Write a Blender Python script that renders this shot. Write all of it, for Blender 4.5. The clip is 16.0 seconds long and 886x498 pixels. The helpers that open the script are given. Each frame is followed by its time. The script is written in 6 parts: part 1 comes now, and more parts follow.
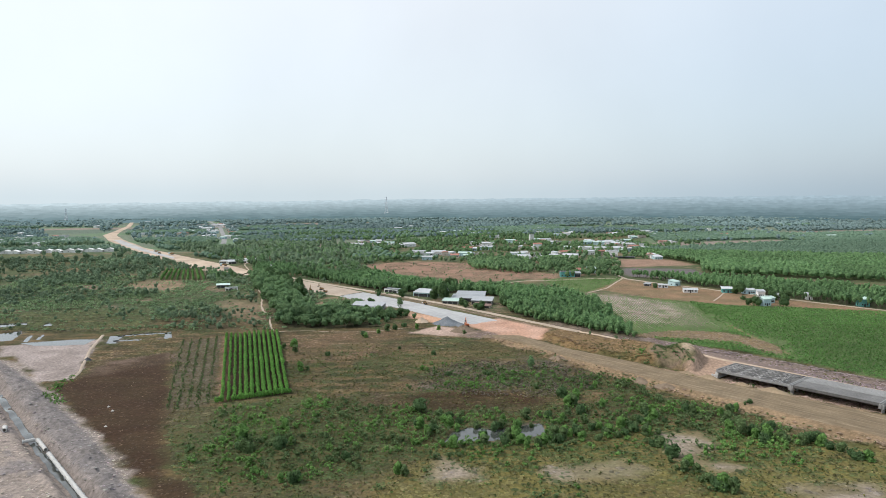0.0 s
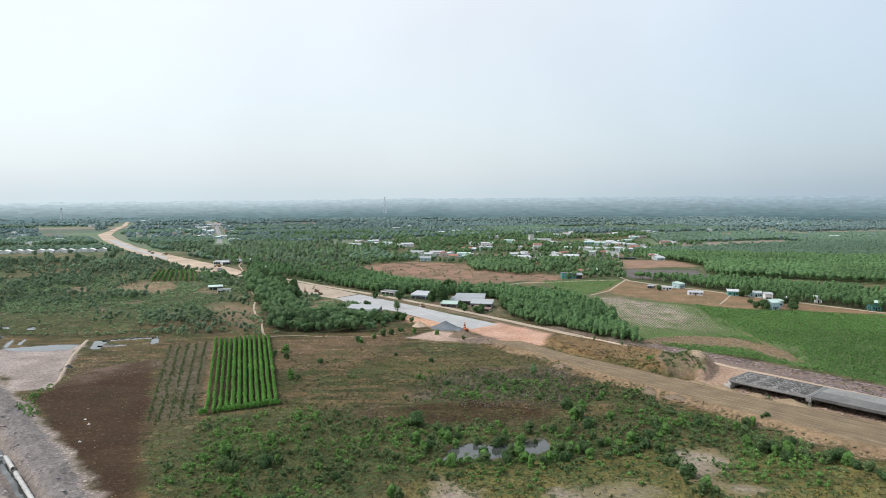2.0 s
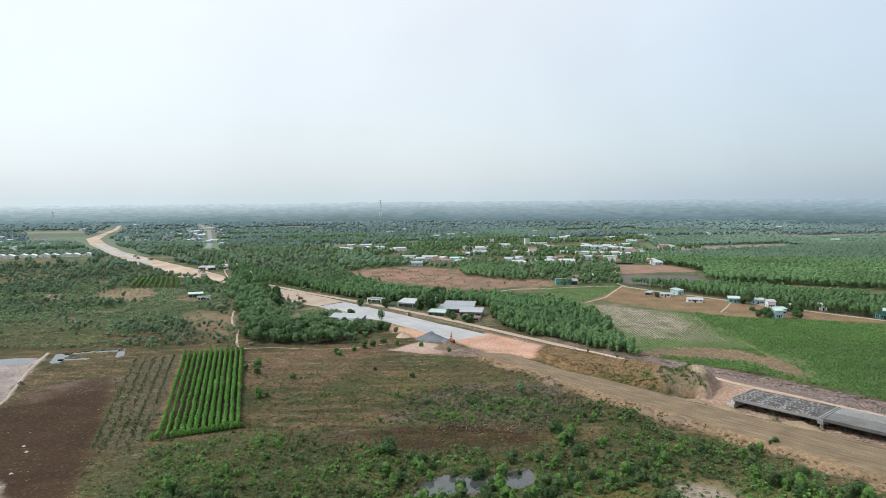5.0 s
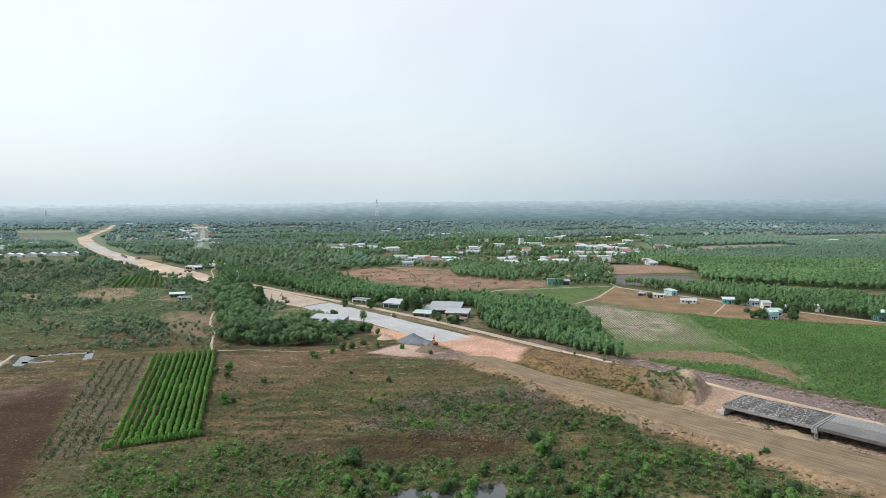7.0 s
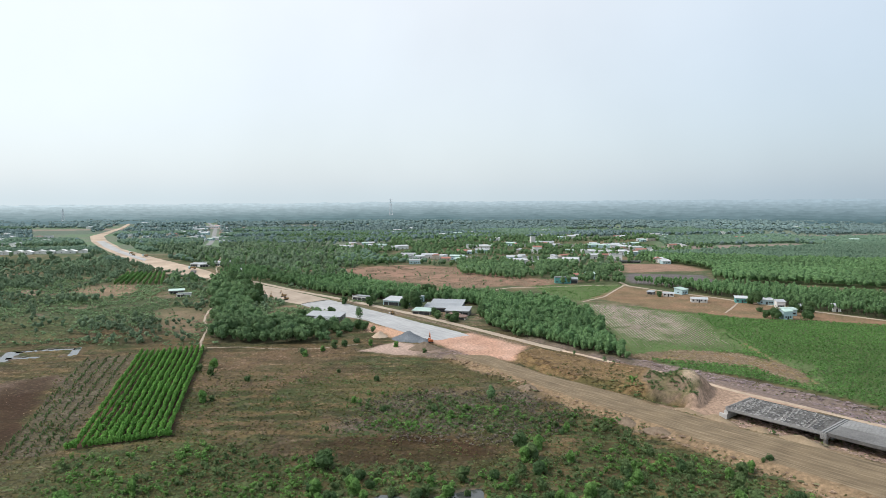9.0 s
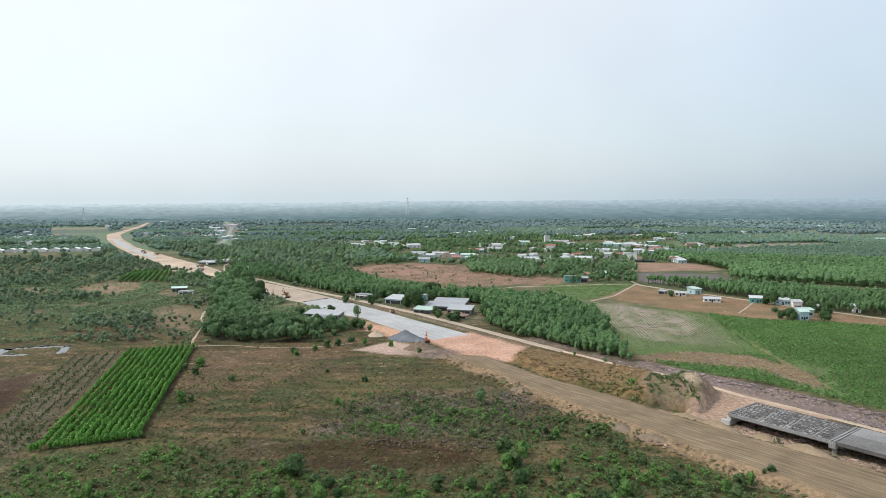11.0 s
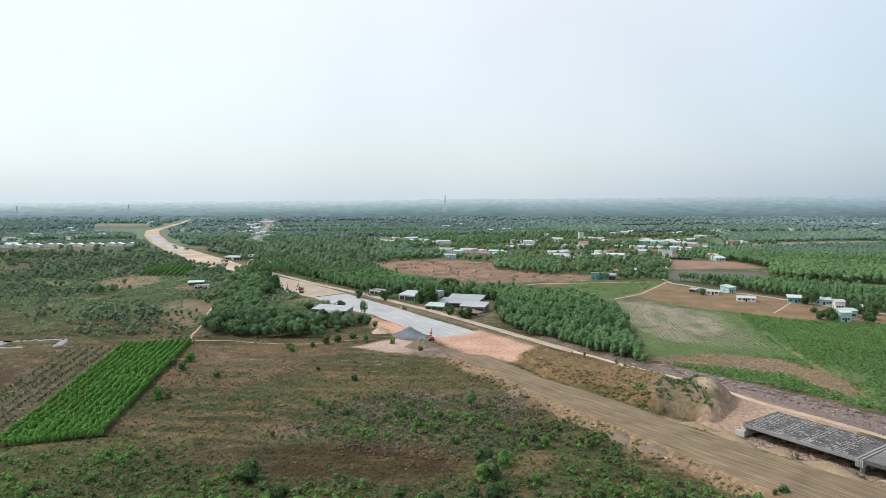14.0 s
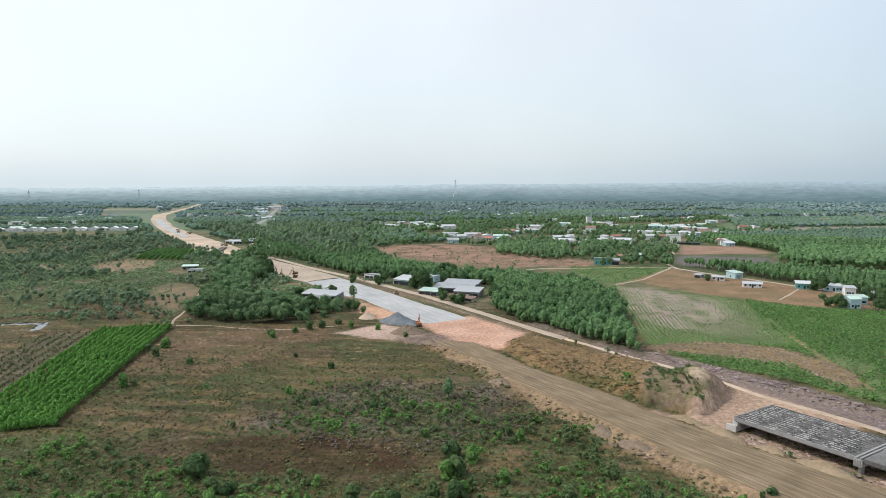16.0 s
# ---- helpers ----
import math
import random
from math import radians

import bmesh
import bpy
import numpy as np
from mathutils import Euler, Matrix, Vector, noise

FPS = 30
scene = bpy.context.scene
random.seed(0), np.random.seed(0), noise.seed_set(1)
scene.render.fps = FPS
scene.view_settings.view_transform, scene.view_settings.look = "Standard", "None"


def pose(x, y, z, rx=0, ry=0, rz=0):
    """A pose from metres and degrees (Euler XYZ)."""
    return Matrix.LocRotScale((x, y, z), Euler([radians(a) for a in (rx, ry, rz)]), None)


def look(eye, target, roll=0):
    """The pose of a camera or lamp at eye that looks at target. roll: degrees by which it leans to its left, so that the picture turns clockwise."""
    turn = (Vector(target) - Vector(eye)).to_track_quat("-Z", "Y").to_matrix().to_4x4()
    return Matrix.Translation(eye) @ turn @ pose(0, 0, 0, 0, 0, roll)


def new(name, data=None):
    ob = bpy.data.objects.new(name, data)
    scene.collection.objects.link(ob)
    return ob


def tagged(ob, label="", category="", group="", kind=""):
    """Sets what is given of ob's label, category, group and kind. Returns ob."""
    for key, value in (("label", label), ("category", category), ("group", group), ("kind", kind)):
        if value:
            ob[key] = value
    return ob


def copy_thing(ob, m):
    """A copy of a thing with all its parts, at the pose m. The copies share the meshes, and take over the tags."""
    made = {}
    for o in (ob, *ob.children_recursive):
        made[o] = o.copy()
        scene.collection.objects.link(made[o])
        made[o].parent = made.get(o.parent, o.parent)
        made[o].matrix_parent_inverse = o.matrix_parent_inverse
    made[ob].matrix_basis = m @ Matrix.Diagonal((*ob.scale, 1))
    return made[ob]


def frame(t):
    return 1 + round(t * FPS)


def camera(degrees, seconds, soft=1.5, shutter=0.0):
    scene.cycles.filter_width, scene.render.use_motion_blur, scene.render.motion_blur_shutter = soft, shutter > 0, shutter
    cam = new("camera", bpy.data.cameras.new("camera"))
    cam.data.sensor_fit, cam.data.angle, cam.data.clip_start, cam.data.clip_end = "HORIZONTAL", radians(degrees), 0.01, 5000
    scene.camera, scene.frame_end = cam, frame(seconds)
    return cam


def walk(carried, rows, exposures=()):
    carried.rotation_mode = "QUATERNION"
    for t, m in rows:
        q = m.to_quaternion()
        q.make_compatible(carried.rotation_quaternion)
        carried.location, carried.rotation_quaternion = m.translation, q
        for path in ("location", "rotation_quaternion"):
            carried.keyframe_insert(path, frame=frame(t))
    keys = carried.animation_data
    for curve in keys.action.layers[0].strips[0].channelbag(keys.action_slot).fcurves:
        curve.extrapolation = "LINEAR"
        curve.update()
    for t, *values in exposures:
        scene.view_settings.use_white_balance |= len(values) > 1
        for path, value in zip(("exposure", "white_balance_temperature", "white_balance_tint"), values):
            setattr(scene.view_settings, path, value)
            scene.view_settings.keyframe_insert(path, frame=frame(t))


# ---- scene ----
cam = camera(67.4, 16.0, soft=0.8)
# seconds, eye x, y, z, yaw, pitch, roll (degrees)
PATH = [
    (0, -0.00, -0.00, 80.00, 0.017, -4.599, -0.20),
    (0.5, 0.07, 3.66, 80.02, -0.043, -4.613, -0.18),
    (1, 0.08, 7.36, 80.06, -0.062, -4.614, -0.16),
    (1.5, 0.07, 11.13, 80.07, -0.091, -4.616, -0.14),
    (2, 0.15, 14.98, 80.08, -0.102, -4.642, -0.11),
    (2.5, 0.56, 18.76, 80.09, -0.116, -4.617, -0.16),
    (3, 1.47, 22.45, 80.09, -0.106, -4.550, -0.18),
    (5.5, 9.58, 40.24, 80.06, -0.290, -4.340, -0.13),
    (6, 11.71, 43.57, 79.87, -0.332, -4.319, -0.09),
    (6.5, 14.12, 46.74, 79.24, -0.347, -4.315, -0.07),
    (7, 16.61, 49.82, 78.23, -0.323, -4.338, -0.06),
    (7.5, 19.21, 52.89, 77.17, 0.303, -4.341, -0.03),
    (8, 21.90, 55.93, 76.16, 0.400, -4.340, -0.03),
    (8.5, 24.69, 59.00, 75.32, 0.939, -4.346, -0.03),
    (9, 27.52, 62.01, 74.51, 1.145, -4.316, -0.04),
    (11.5, 41.54, 76.39, 71.33, 4.017, -4.356, -0.07),
    (12, 44.32, 79.40, 70.59, 5.273, -4.404, -0.09),
    (12.5, 47.19, 82.42, 69.86, 5.755, -4.420, -0.11),
    (13, 49.94, 85.48, 69.25, 6.037, -4.431, -0.08),
    (13.5, 52.68, 88.60, 68.65, 6.287, -4.441, -0.10),
    (14, 55.47, 91.80, 68.05, 6.556, -4.465, -0.09),
    (14.5, 58.19, 95.03, 67.52, 6.834, -4.505, -0.08),
    (15, 60.72, 98.40, 67.01, 7.126, -4.562, -0.06),
    (15.5, 63.14, 101.85, 66.44, 7.404, -4.609, -0.07),
    (15.7, 64.08, 103.22, 66.17, 7.525, -4.807, -0.07),
    (16, 65.48, 105.27, 65.76, 7.706, -5.705, -0.08),
]


def aim(x, y, z, yaw, pitch, roll):
    a, p = radians(yaw), radians(pitch)
    way = Vector((-math.sin(a) * math.cos(p), math.cos(a) * math.cos(p), math.sin(p)))
    eye = Vector((x, y, z))
    return look(eye, eye + 100 * way, roll)


walk(cam, [(t, aim(*row)) for t, *row in PATH], exposures=[(0.0, 0.0), (16.0, 0.0)])

# ---- light: hazy high sun on the left, whitish sky ----
SUN_AZ, SUN_EL = 268.0, 50.0  # compass degrees clockwise from +y
world = bpy.data.worlds.new("world")
scene.world = world
world.use_nodes = True
wn, wl = world.node_tree.nodes, world.node_tree.links
wn.clear()
sky = wn.new("ShaderNodeTexSky")
sky.sky_type, sky.sun_disc = "NISHITA", False
sky.sun_elevation, sky.sun_rotation = radians(SUN_EL), radians(SUN_AZ)
sky.air_density, sky.dust_density, sky.ozone_density = 1.0, 3.0, 1.0
back = wn.new("ShaderNodeBackground")
back.inputs["Strength"].default_value = 0.05
# thin white overcast under the blue, paler towards the horizon
coord, part_z = wn.new("ShaderNodeTexCoord"), wn.new("ShaderNodeSeparateXYZ")
tone = wn.new("ShaderNodeValToRGB")
stops = [(0.0, (0.71, 0.835, 0.91)), (0.03, (0.755, 0.85, 0.915)), (0.12, (0.805, 0.875, 0.92)), (0.30, (0.90, 0.93, 0.95)), (1.0, (0.80, 0.88, 0.94))]
for k, (at_, c) in enumerate(stops):
    e = tone.color_ramp.elements[k] if k < 2 else tone.color_ramp.elements.new(at_)
    e.position, e.color = at_, (*c, 1)
cloud = wn.new("ShaderNodeTexNoise")
cloud.inputs["Scale"].default_value, cloud.inputs["Detail"].default_value = 2.2, 5
soften = wn.new("ShaderNodeMapRange")
soften.inputs["From Min"].default_value, soften.inputs["From Max"].default_value = 0.3, 0.7
soften.inputs["To Min"].default_value, soften.inputs["To Max"].default_value = 0.79, 0.90
veil = wn.new("ShaderNodeBackground")
both = wn.new("ShaderNodeAddShader")
wout = wn.new("ShaderNodeOutputWorld")
wl.new(coord.outputs["Generated"], part_z.inputs[0])
wl.new(part_z.outputs["Z"], tone.inputs[0])
cooler = wn.new("ShaderNodeMix")
cooler.data_type, cooler.blend_type = "RGBA", "MULTIPLY"
cooler.inputs[7].default_value = (0.90, 0.975, 1.05, 1)
wl.new(tone.outputs[0], cooler.inputs[6])
wl.new(cooler.outputs[2], veil.inputs["Color"])
wl.new(coord.outputs["Generated"], cloud.inputs["Vector"])
wl.new(cloud.outputs["Fac"], soften.inputs["Value"])
# brighter towards the sun's side
side, lit = wn.new("ShaderNodeMapRange"), wn.new("ShaderNodeMath")
side.inputs["From Min"].default_value, side.inputs["From Max"].default_value = -0.7, 0.7
side.inputs["To Min"].default_value, side.inputs["To Max"].default_value = 1.06, 0.93
lit.operation = "MULTIPLY"
wl.new(part_z.outputs["X"], side.inputs["Value"])
wl.new(side.outputs[0], lit.inputs[0])
wl.new(soften.outputs[0], lit.inputs[1])
# away from the sun the veil thins out, most of all low down
turned, depth, thin = wn.new("ShaderNodeMapRange"), wn.new("ShaderNodeMapRange"), wn.new("ShaderNodeMath")
turned.interpolation_type = "SMOOTHSTEP"
turned.inputs["From Min"].default_value, turned.inputs["From Max"].default_value = -0.05, 0.62
turned.inputs["To Min"].default_value, turned.inputs["To Max"].default_value = 0.0, 1.0
depth.inputs["From Min"].default_value, depth.inputs["From Max"].default_value = 0.0, 0.38
depth.inputs["To Min"].default_value, depth.inputs["To Max"].default_value = 0.25, 0.10
thin.operation = "MULTIPLY"
wl.new(part_z.outputs["X"], turned.inputs["Value"])
wl.new(part_z.outputs["Z"], depth.inputs["Value"])
wl.new(turned.outputs[0], thin.inputs[0])
wl.new(turned.outputs[0], cooler.inputs[0])
wl.new(depth.outputs[0], thin.inputs[1])
flip, final = wn.new("ShaderNodeMath"), wn.new("ShaderNodeMath")
flip.operation, final.operation = "SUBTRACT", "MULTIPLY"
flip.inputs[0].default_value = 1.0
wl.new(thin.outputs[0], flip.inputs[1])
wl.new(lit.outputs[0], final.inputs[0])
wl.new(flip.outputs[0], final.inputs[1])
wl.new(final.outputs[0], veil.inputs["Strength"])
wl.new(sky.outputs[0], back.inputs["Color"])
wl.new(back.outputs[0], both.inputs[0])
wl.new(veil.outputs[0], both.inputs[1])
wl.new(both.outputs[0], wout.inputs["Surface"])
sun = new("sun", bpy.data.lights.new("sun", "SUN"))
sun.data.energy, sun.data.angle, sun.data.color = 2.75, radians(2), (1.0, 0.965, 0.93)
sa, se = radians(SUN_AZ), radians(SUN_EL)
SUN_FROM = Vector((math.sin(sa) * math.cos(se), math.cos(sa) * math.cos(se), math.sin(se)))
sun.matrix_world = look(SUN_FROM * 300, (0, 0, 0))


# ---- materials ----
def material(name, colors, scale=1.0, rough=0.9, bump=0.3, bump_scale=None, island=0.0, objrand=0.0, metal=0.0, spec=0.3,
             attribute="", stretch=(1, 1, 1), big=0.25, detail=6.0, sheen=0.0, heading=None):
    """Noise-mixed colours at two scales, with relief. colors: two or three linear RGB."""
    m = bpy.data.materials.new(name)
    m.use_nodes = True
    n, l = m.node_tree.nodes, m.node_tree.links
    b = n["Principled BSDF"]
    b.inputs["Roughness"].default_value, b.inputs["Metallic"].default_value = rough, metal
    b.inputs["Specular IOR Level"].default_value = spec
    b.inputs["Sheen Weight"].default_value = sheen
    tc = n.new("ShaderNodeTexCoord")
    mp = n.new("ShaderNodeMapping")
    mp.inputs["Scale"].default_value = stretch
    if heading is not None:  # marks drawn out along a direction
        mp.vector_type = "TEXTURE"
        mp.inputs["Rotation"].default_value = (0, 0, radians(heading))
    l.new(tc.outputs["Object"], mp.inputs["Vector"])
    fine = n.new("ShaderNodeTexNoise")
    fine.inputs["Scale"].default_value, fine.inputs["Detail"].default_value = scale, detail
    fine.inputs["Roughness"].default_value = 0.65
    l.new(mp.outputs[0], fine.inputs["Vector"])
    ramp = n.new("ShaderNodeValToRGB")
    el = ramp.color_ramp.elements
    el[0].position, el[1].position = 0.3, 0.7
    el[0].color, el[1].color = (*colors[0], 1), (*colors[-1], 1)
    if len(colors) == 3:
        e = el.new(0.5)
        e.color = (*colors[1], 1)
    l.new(fine.outputs["Fac"], ramp.inputs[0])
    col = ramp.outputs[0]
    wide = n.new("ShaderNodeTexNoise")
    wide.inputs["Scale"].default_value, wide.inputs["Detail"].default_value = scale * 0.09, 4
    l.new(tc.outputs["Object"], wide.inputs["Vector"])
    val = wide.outputs["Fac"]
    span = n.new("ShaderNodeMapRange")
    span.inputs["From Min"].default_value, span.inputs["From Max"].default_value = 0.3, 0.7
    span.inputs["To Min"].default_value, span.inputs["To Max"].default_value = 1 - big, 1 + big
    l.new(val, span.inputs["Value"])
    factor = span.outputs[0]
    for amount, node, socket in ((island, "ShaderNodeNewGeometry", "Random Per Island"), (objrand, "ShaderNodeObjectInfo", "Random")):
        if amount:
            g = n.new(node)
            r = n.new("ShaderNodeMapRange")
            r.inputs["To Min"].default_value, r.inputs["To Max"].default_value = 1 - amount, 1 + amount
            l.new(g.outputs[socket], r.inputs["Value"])
            mul = n.new("ShaderNodeMath")
            mul.operation = "MULTIPLY"
            l.new(factor, mul.inputs[0])
            l.new(r.outputs[0], mul.inputs[1])
            factor = mul.outputs[0]
    if attribute:
        at = n.new("ShaderNodeAttribute")
        at.attribute_name = attribute
        mx = n.new("ShaderNodeMix")
        mx.data_type, mx.blend_type = "RGBA", "MULTIPLY"
        mx.inputs[0].default_value = 1.0
        l.new(at.outputs["Color"], mx.inputs[6])
        l.new(col, mx.inputs[7])
        col = mx.outputs[2]
    sc = n.new("ShaderNodeVectorMath")
    sc.operation = "SCALE"
    l.new(col, sc.inputs[0])
    l.new(factor, sc.inputs["Scale"])
    l.new(sc.outputs[0], b.inputs["Base Color"])
    if bump:
        bn = n.new("ShaderNodeTexNoise")
        bn.inputs["Scale"].default_value, bn.inputs["Detail"].default_value = bump_scale or scale * 2, 6
        l.new(mp.outputs[0], bn.inputs["Vector"])
        bp = n.new("ShaderNodeBump")
        bp.inputs["Strength"].default_value, bp.inputs["Distance"].default_value = bump, 0.3
        l.new(bn.outputs["Fac"], bp.inputs["Height"])
        l.new(bp.outputs[0], b.inputs["Normal"])
    return m


M = {}
M["ground"] = material("ground_cover", [(0.52, 0.53, 0.50), (0.90, 0.90, 0.90), (1.32, 1.28, 1.28)], 0.75, 0.95, 0.5, 0.9, attribute="cover", big=0.16, detail=9, spec=0.12)
M["gravel"] = material("crushed_stone_base", [(0.29, 0.292, 0.29), (0.425, 0.423, 0.415)], 0.5, 0.9, 0.15, 3, big=0.12, heading=128, stretch=(7, 1, 1))
M["dirt"] = material("compacted_dirt", [(0.36, 0.27, 0.195), (0.47, 0.375, 0.285)], 0.25, 0.95, 0.4, 1.0)
M["haul"] = material("haul_road_soil", [(0.118, 0.086, 0.051), (0.172, 0.128, 0.078), (0.29, 0.225, 0.147)], 1.6, 0.95, 0.9, 2.0, heading=-50, stretch=(22, 1, 1), big=0.16)
M["path"] = material("pale_path", [(0.315, 0.25, 0.19), (0.41, 0.335, 0.265)], 0.6, 0.95, 0.3, heading=-50, stretch=(5, 1, 1), big=0.12)
M["gravel_pile"] = material("blue_grey_stone_heap", [(0.10, 0.115, 0.13), (0.17, 0.185, 0.20)], 1.5, 0.9, 0.9, 3)
M["soil_pile"] = material("soil_heap", [(0.135, 0.100, 0.070), (0.22, 0.168, 0.12)], 0.8, 0.95, 0.9, 2)
M["concrete"] = material("weathered_concrete", [(0.19, 0.188, 0.182), (0.275, 0.272, 0.264)], 1.2, 0.85, 0.15, 8, objrand=0.12, big=0.12)
M["concrete_new"] = material("pale_concrete", [(0.40, 0.39, 0.37), (0.51, 0.50, 0.48)], 1.0, 0.85, 0.12, 8, objrand=0.08, big=0.1)
M["girder"] = material("dark_girder_top", [(0.080, 0.078, 0.075), (0.165, 0.160, 0.153)], 2.2, 0.85, 0.2, 6, objrand=0.2, big=0.2)
M["bark"] = material("bark", [(0.06, 0.048, 0.036), (0.105, 0.085, 0.066)], 3, 0.95, 0.4)
M["plaster"] = material("white_plaster", [(0.60, 0.60, 0.58), (0.74, 0.74, 0.72)], 0.6, 0.85, 0.05, objrand=0.15, big=0.08)
M["plaster_blue"] = material("pale_blue_plaster", [(0.36, 0.50, 0.52), (0.44, 0.58, 0.60)], 0.6, 0.85, 0.05, big=0.08)
M["plaster_teal"] = material("teal_plaster", [(0.10, 0.30, 0.28), (0.14, 0.36, 0.33)], 0.6, 0.85, 0.05, big=0.08)
M["plaster_tan"] = material("tan_plaster", [(0.42, 0.36, 0.30), (0.52, 0.46, 0.39)], 0.6, 0.85, 0.05, objrand=0.15, big=0.08)
M["tin"] = material("zinc_sheet_roof", [(0.36, 0.375, 0.385), (0.52, 0.535, 0.545)], 0.5, 0.5, 0.1, objrand=0.22, metal=0.1, stretch=(1, 6, 1), big=0.12)
M["tin_dark"] = material("grey_sheet_roof", [(0.22, 0.235, 0.245), (0.32, 0.335, 0.345)], 0.5, 0.55, 0.1, objrand=0.25, metal=0.1, stretch=(1, 6, 1), big=0.15)
M["tin_green"] = material("pale_green_sheet_roof", [(0.36, 0.48, 0.42), (0.46, 0.58, 0.52)], 0.5, 0.5, 0.1, objrand=0.15, big=0.12)
M["tile_red"] = material("red_tile_roof", [(0.27, 0.125, 0.095), (0.36, 0.18, 0.135)], 1.0, 0.8, 0.2, objrand=0.2, big=0.12)
M["dark"] = material("dark_opening", [(0.02, 0.022, 0.025), (0.035, 0.037, 0.04)], 1.0, 0.5, 0)
M["machine"] = material("orange_machine_paint", [(0.42, 0.12, 0.05), (0.50, 0.17, 0.07)], 2.0, 0.5, 0)
M["machine_dusty"] = material("dusty_machine_paint", [(0.20, 0.125, 0.06), (0.28, 0.18, 0.08)], 2.0, 0.7, 0)
M["rust"] = material("rusty_sheet_roof", [(0.13, 0.085, 0.07), (0.21, 0.14, 0.115)], 1.0, 0.8, 0.2, objrand=0.2, big=0.12)
M["soil_tan"] = material("tan_spoil", [(0.20, 0.150, 0.096), (0.30, 0.228, 0.150)], 0.7, 0.95, 0.9, 2)
M["steel"] = material("galvanised_steel", [(0.52, 0.55, 0.58), (0.62, 0.65, 0.68)], 2.0, 0.6, 0, metal=0.1)
M["water"] = material("pond_water", [(0.045, 0.05, 0.045), (0.07, 0.075, 0.07)], 0.2, 0.06, 0.02, 0.8, spec=0.6)


def mottled(n, l, b):
    where, spray, range_, mottle, bp = n.new("ShaderNodeTexCoord"), n.new("ShaderNodeTexNoise"), n.new("ShaderNodeMapRange"), n.new("ShaderNodeVectorMath"), n.new("ShaderNodeBump")
    spray.inputs["Scale"].default_value, spray.inputs["Detail"].default_value, spray.inputs["Roughness"].default_value = 1.5, 4, 0.7
    range_.inputs["From Min"].default_value, range_.inputs["From Max"].default_value = 0.32, 0.68
    range_.inputs["To Min"].default_value, range_.inputs["To Max"].default_value = 0.72, 1.75
    mottle.operation = "SCALE"
    bp.inputs["Strength"].default_value, bp.inputs["Distance"].default_value = 0.7, 0.6
    l.new(where.outputs["Object"], spray.inputs["Vector"])
    l.new(spray.outputs["Fac"], range_.inputs["Value"])
    l.new(b.inputs["Base Color"].links[0].from_socket, mottle.inputs[0])
    l.new(range_.outputs[0], mottle.inputs["Scale"])
    l.new(mottle.outputs[0], b.inputs["Base Color"])
    l.new(spray.outputs["Fac"], bp.inputs["Height"])
    l.new(bp.outputs[0], b.inputs["Normal"])


def leaf(name, colors, big=0.25, island=0.35, scale=0.12, attribute="", waxy=0.0, sprays=True):
    # blue raised by a fifth: haze tint put into all leaf colours
    colors = [(r_, g_, b_ * 1.2) for r_, g_, b_ in colors]
    m = material(name, colors, scale, 0.7, 0, island=island, big=big, spec=0.12, attribute=attribute, sheen=waxy)
    n, l = m.node_tree.nodes, m.node_tree.links
    b, out = n["Principled BSDF"], n["Material Output"]
    # sprays of leaves: mottled light and dark, in relief
    if sprays:
        mottled(n, l, b)
    tr, mix = n.new("ShaderNodeBsdfTranslucent"), n.new("ShaderNodeMixShader")
    mix.inputs[0].default_value = 0.33
    l.new(b.inputs["Base Color"].links[0].from_socket, tr.inputs["Color"])
    l.new(b.outputs[0], mix.inputs[1])
    l.new(tr.outputs[0], mix.inputs[2])
    l.new(mix.outputs[0], out.inputs["Surface"])
    return m


M["leaf_plantation"] = leaf("plantation_leaves", [(0.086, 0.165, 0.058), (0.138, 0.232, 0.082)], island=0.2)
M["leaf_dark"] = leaf("dark_wood_leaves", [(0.088, 0.158, 0.060), (0.140, 0.220, 0.082)], island=0.2)
M["leaf_deep"] = leaf("deep_green_leaves", [(0.048, 0.094, 0.032), (0.086, 0.140, 0.045)], island=0.25)
M["leaf_low"] = leaf("low_scrub_leaves", [(0.120, 0.190, 0.080), (0.180, 0.255, 0.108)], island=0.2)
M["leaf_grove"] = leaf("grove_leaves", [(0.112, 0.168, 0.086), (0.165, 0.228, 0.110)], island=0.2)
M["leaf_scrub"] = leaf("scrub_leaves", [(0.066, 0.110, 0.036), (0.120, 0.170, 0.058)], island=0.3)
M["leaf_bright"] = leaf("bright_scrub_leaves", [(0.082, 0.168, 0.037), (0.130, 0.232, 0.054)], island=0.25)
M["leaf_crop"] = leaf("crop_leaves", [(0.085, 0.205, 0.036), (0.140, 0.290, 0.052)], island=0.25)
M["leaf_field"] = leaf("field_crop_leaves", [(0.074, 0.158, 0.038), (0.116, 0.220, 0.054)], island=0.2)
# distant leaves: aerial haze painted in as a paler, bluer base colour
M["leaf_far_haze"] = leaf("hazed_wood_leaves", [(0.140, 0.203, 0.168), (0.172, 0.236, 0.186)], scale=0.02, island=0.1)
M["leaf_block_haze"] = leaf("hazed_plantation_leaves", [(0.138, 0.222, 0.128), (0.172, 0.262, 0.148)], scale=0.02, island=0.08, sprays=False)
M["brush_dead"] = leaf("dead_brush_twigs", [(0.120, 0.102, 0.066), (0.175, 0.150, 0.100)], island=0.3)
M["tussock"] = leaf("tussock_grass", [(0.098, 0.100, 0.036), (0.160, 0.146, 0.058)], island=0.25)
M["grass_dry"] = leaf("dry_grass", [(0.20, 0.150, 0.085), (0.29, 0.225, 0.130)], island=0.25, sprays=False)
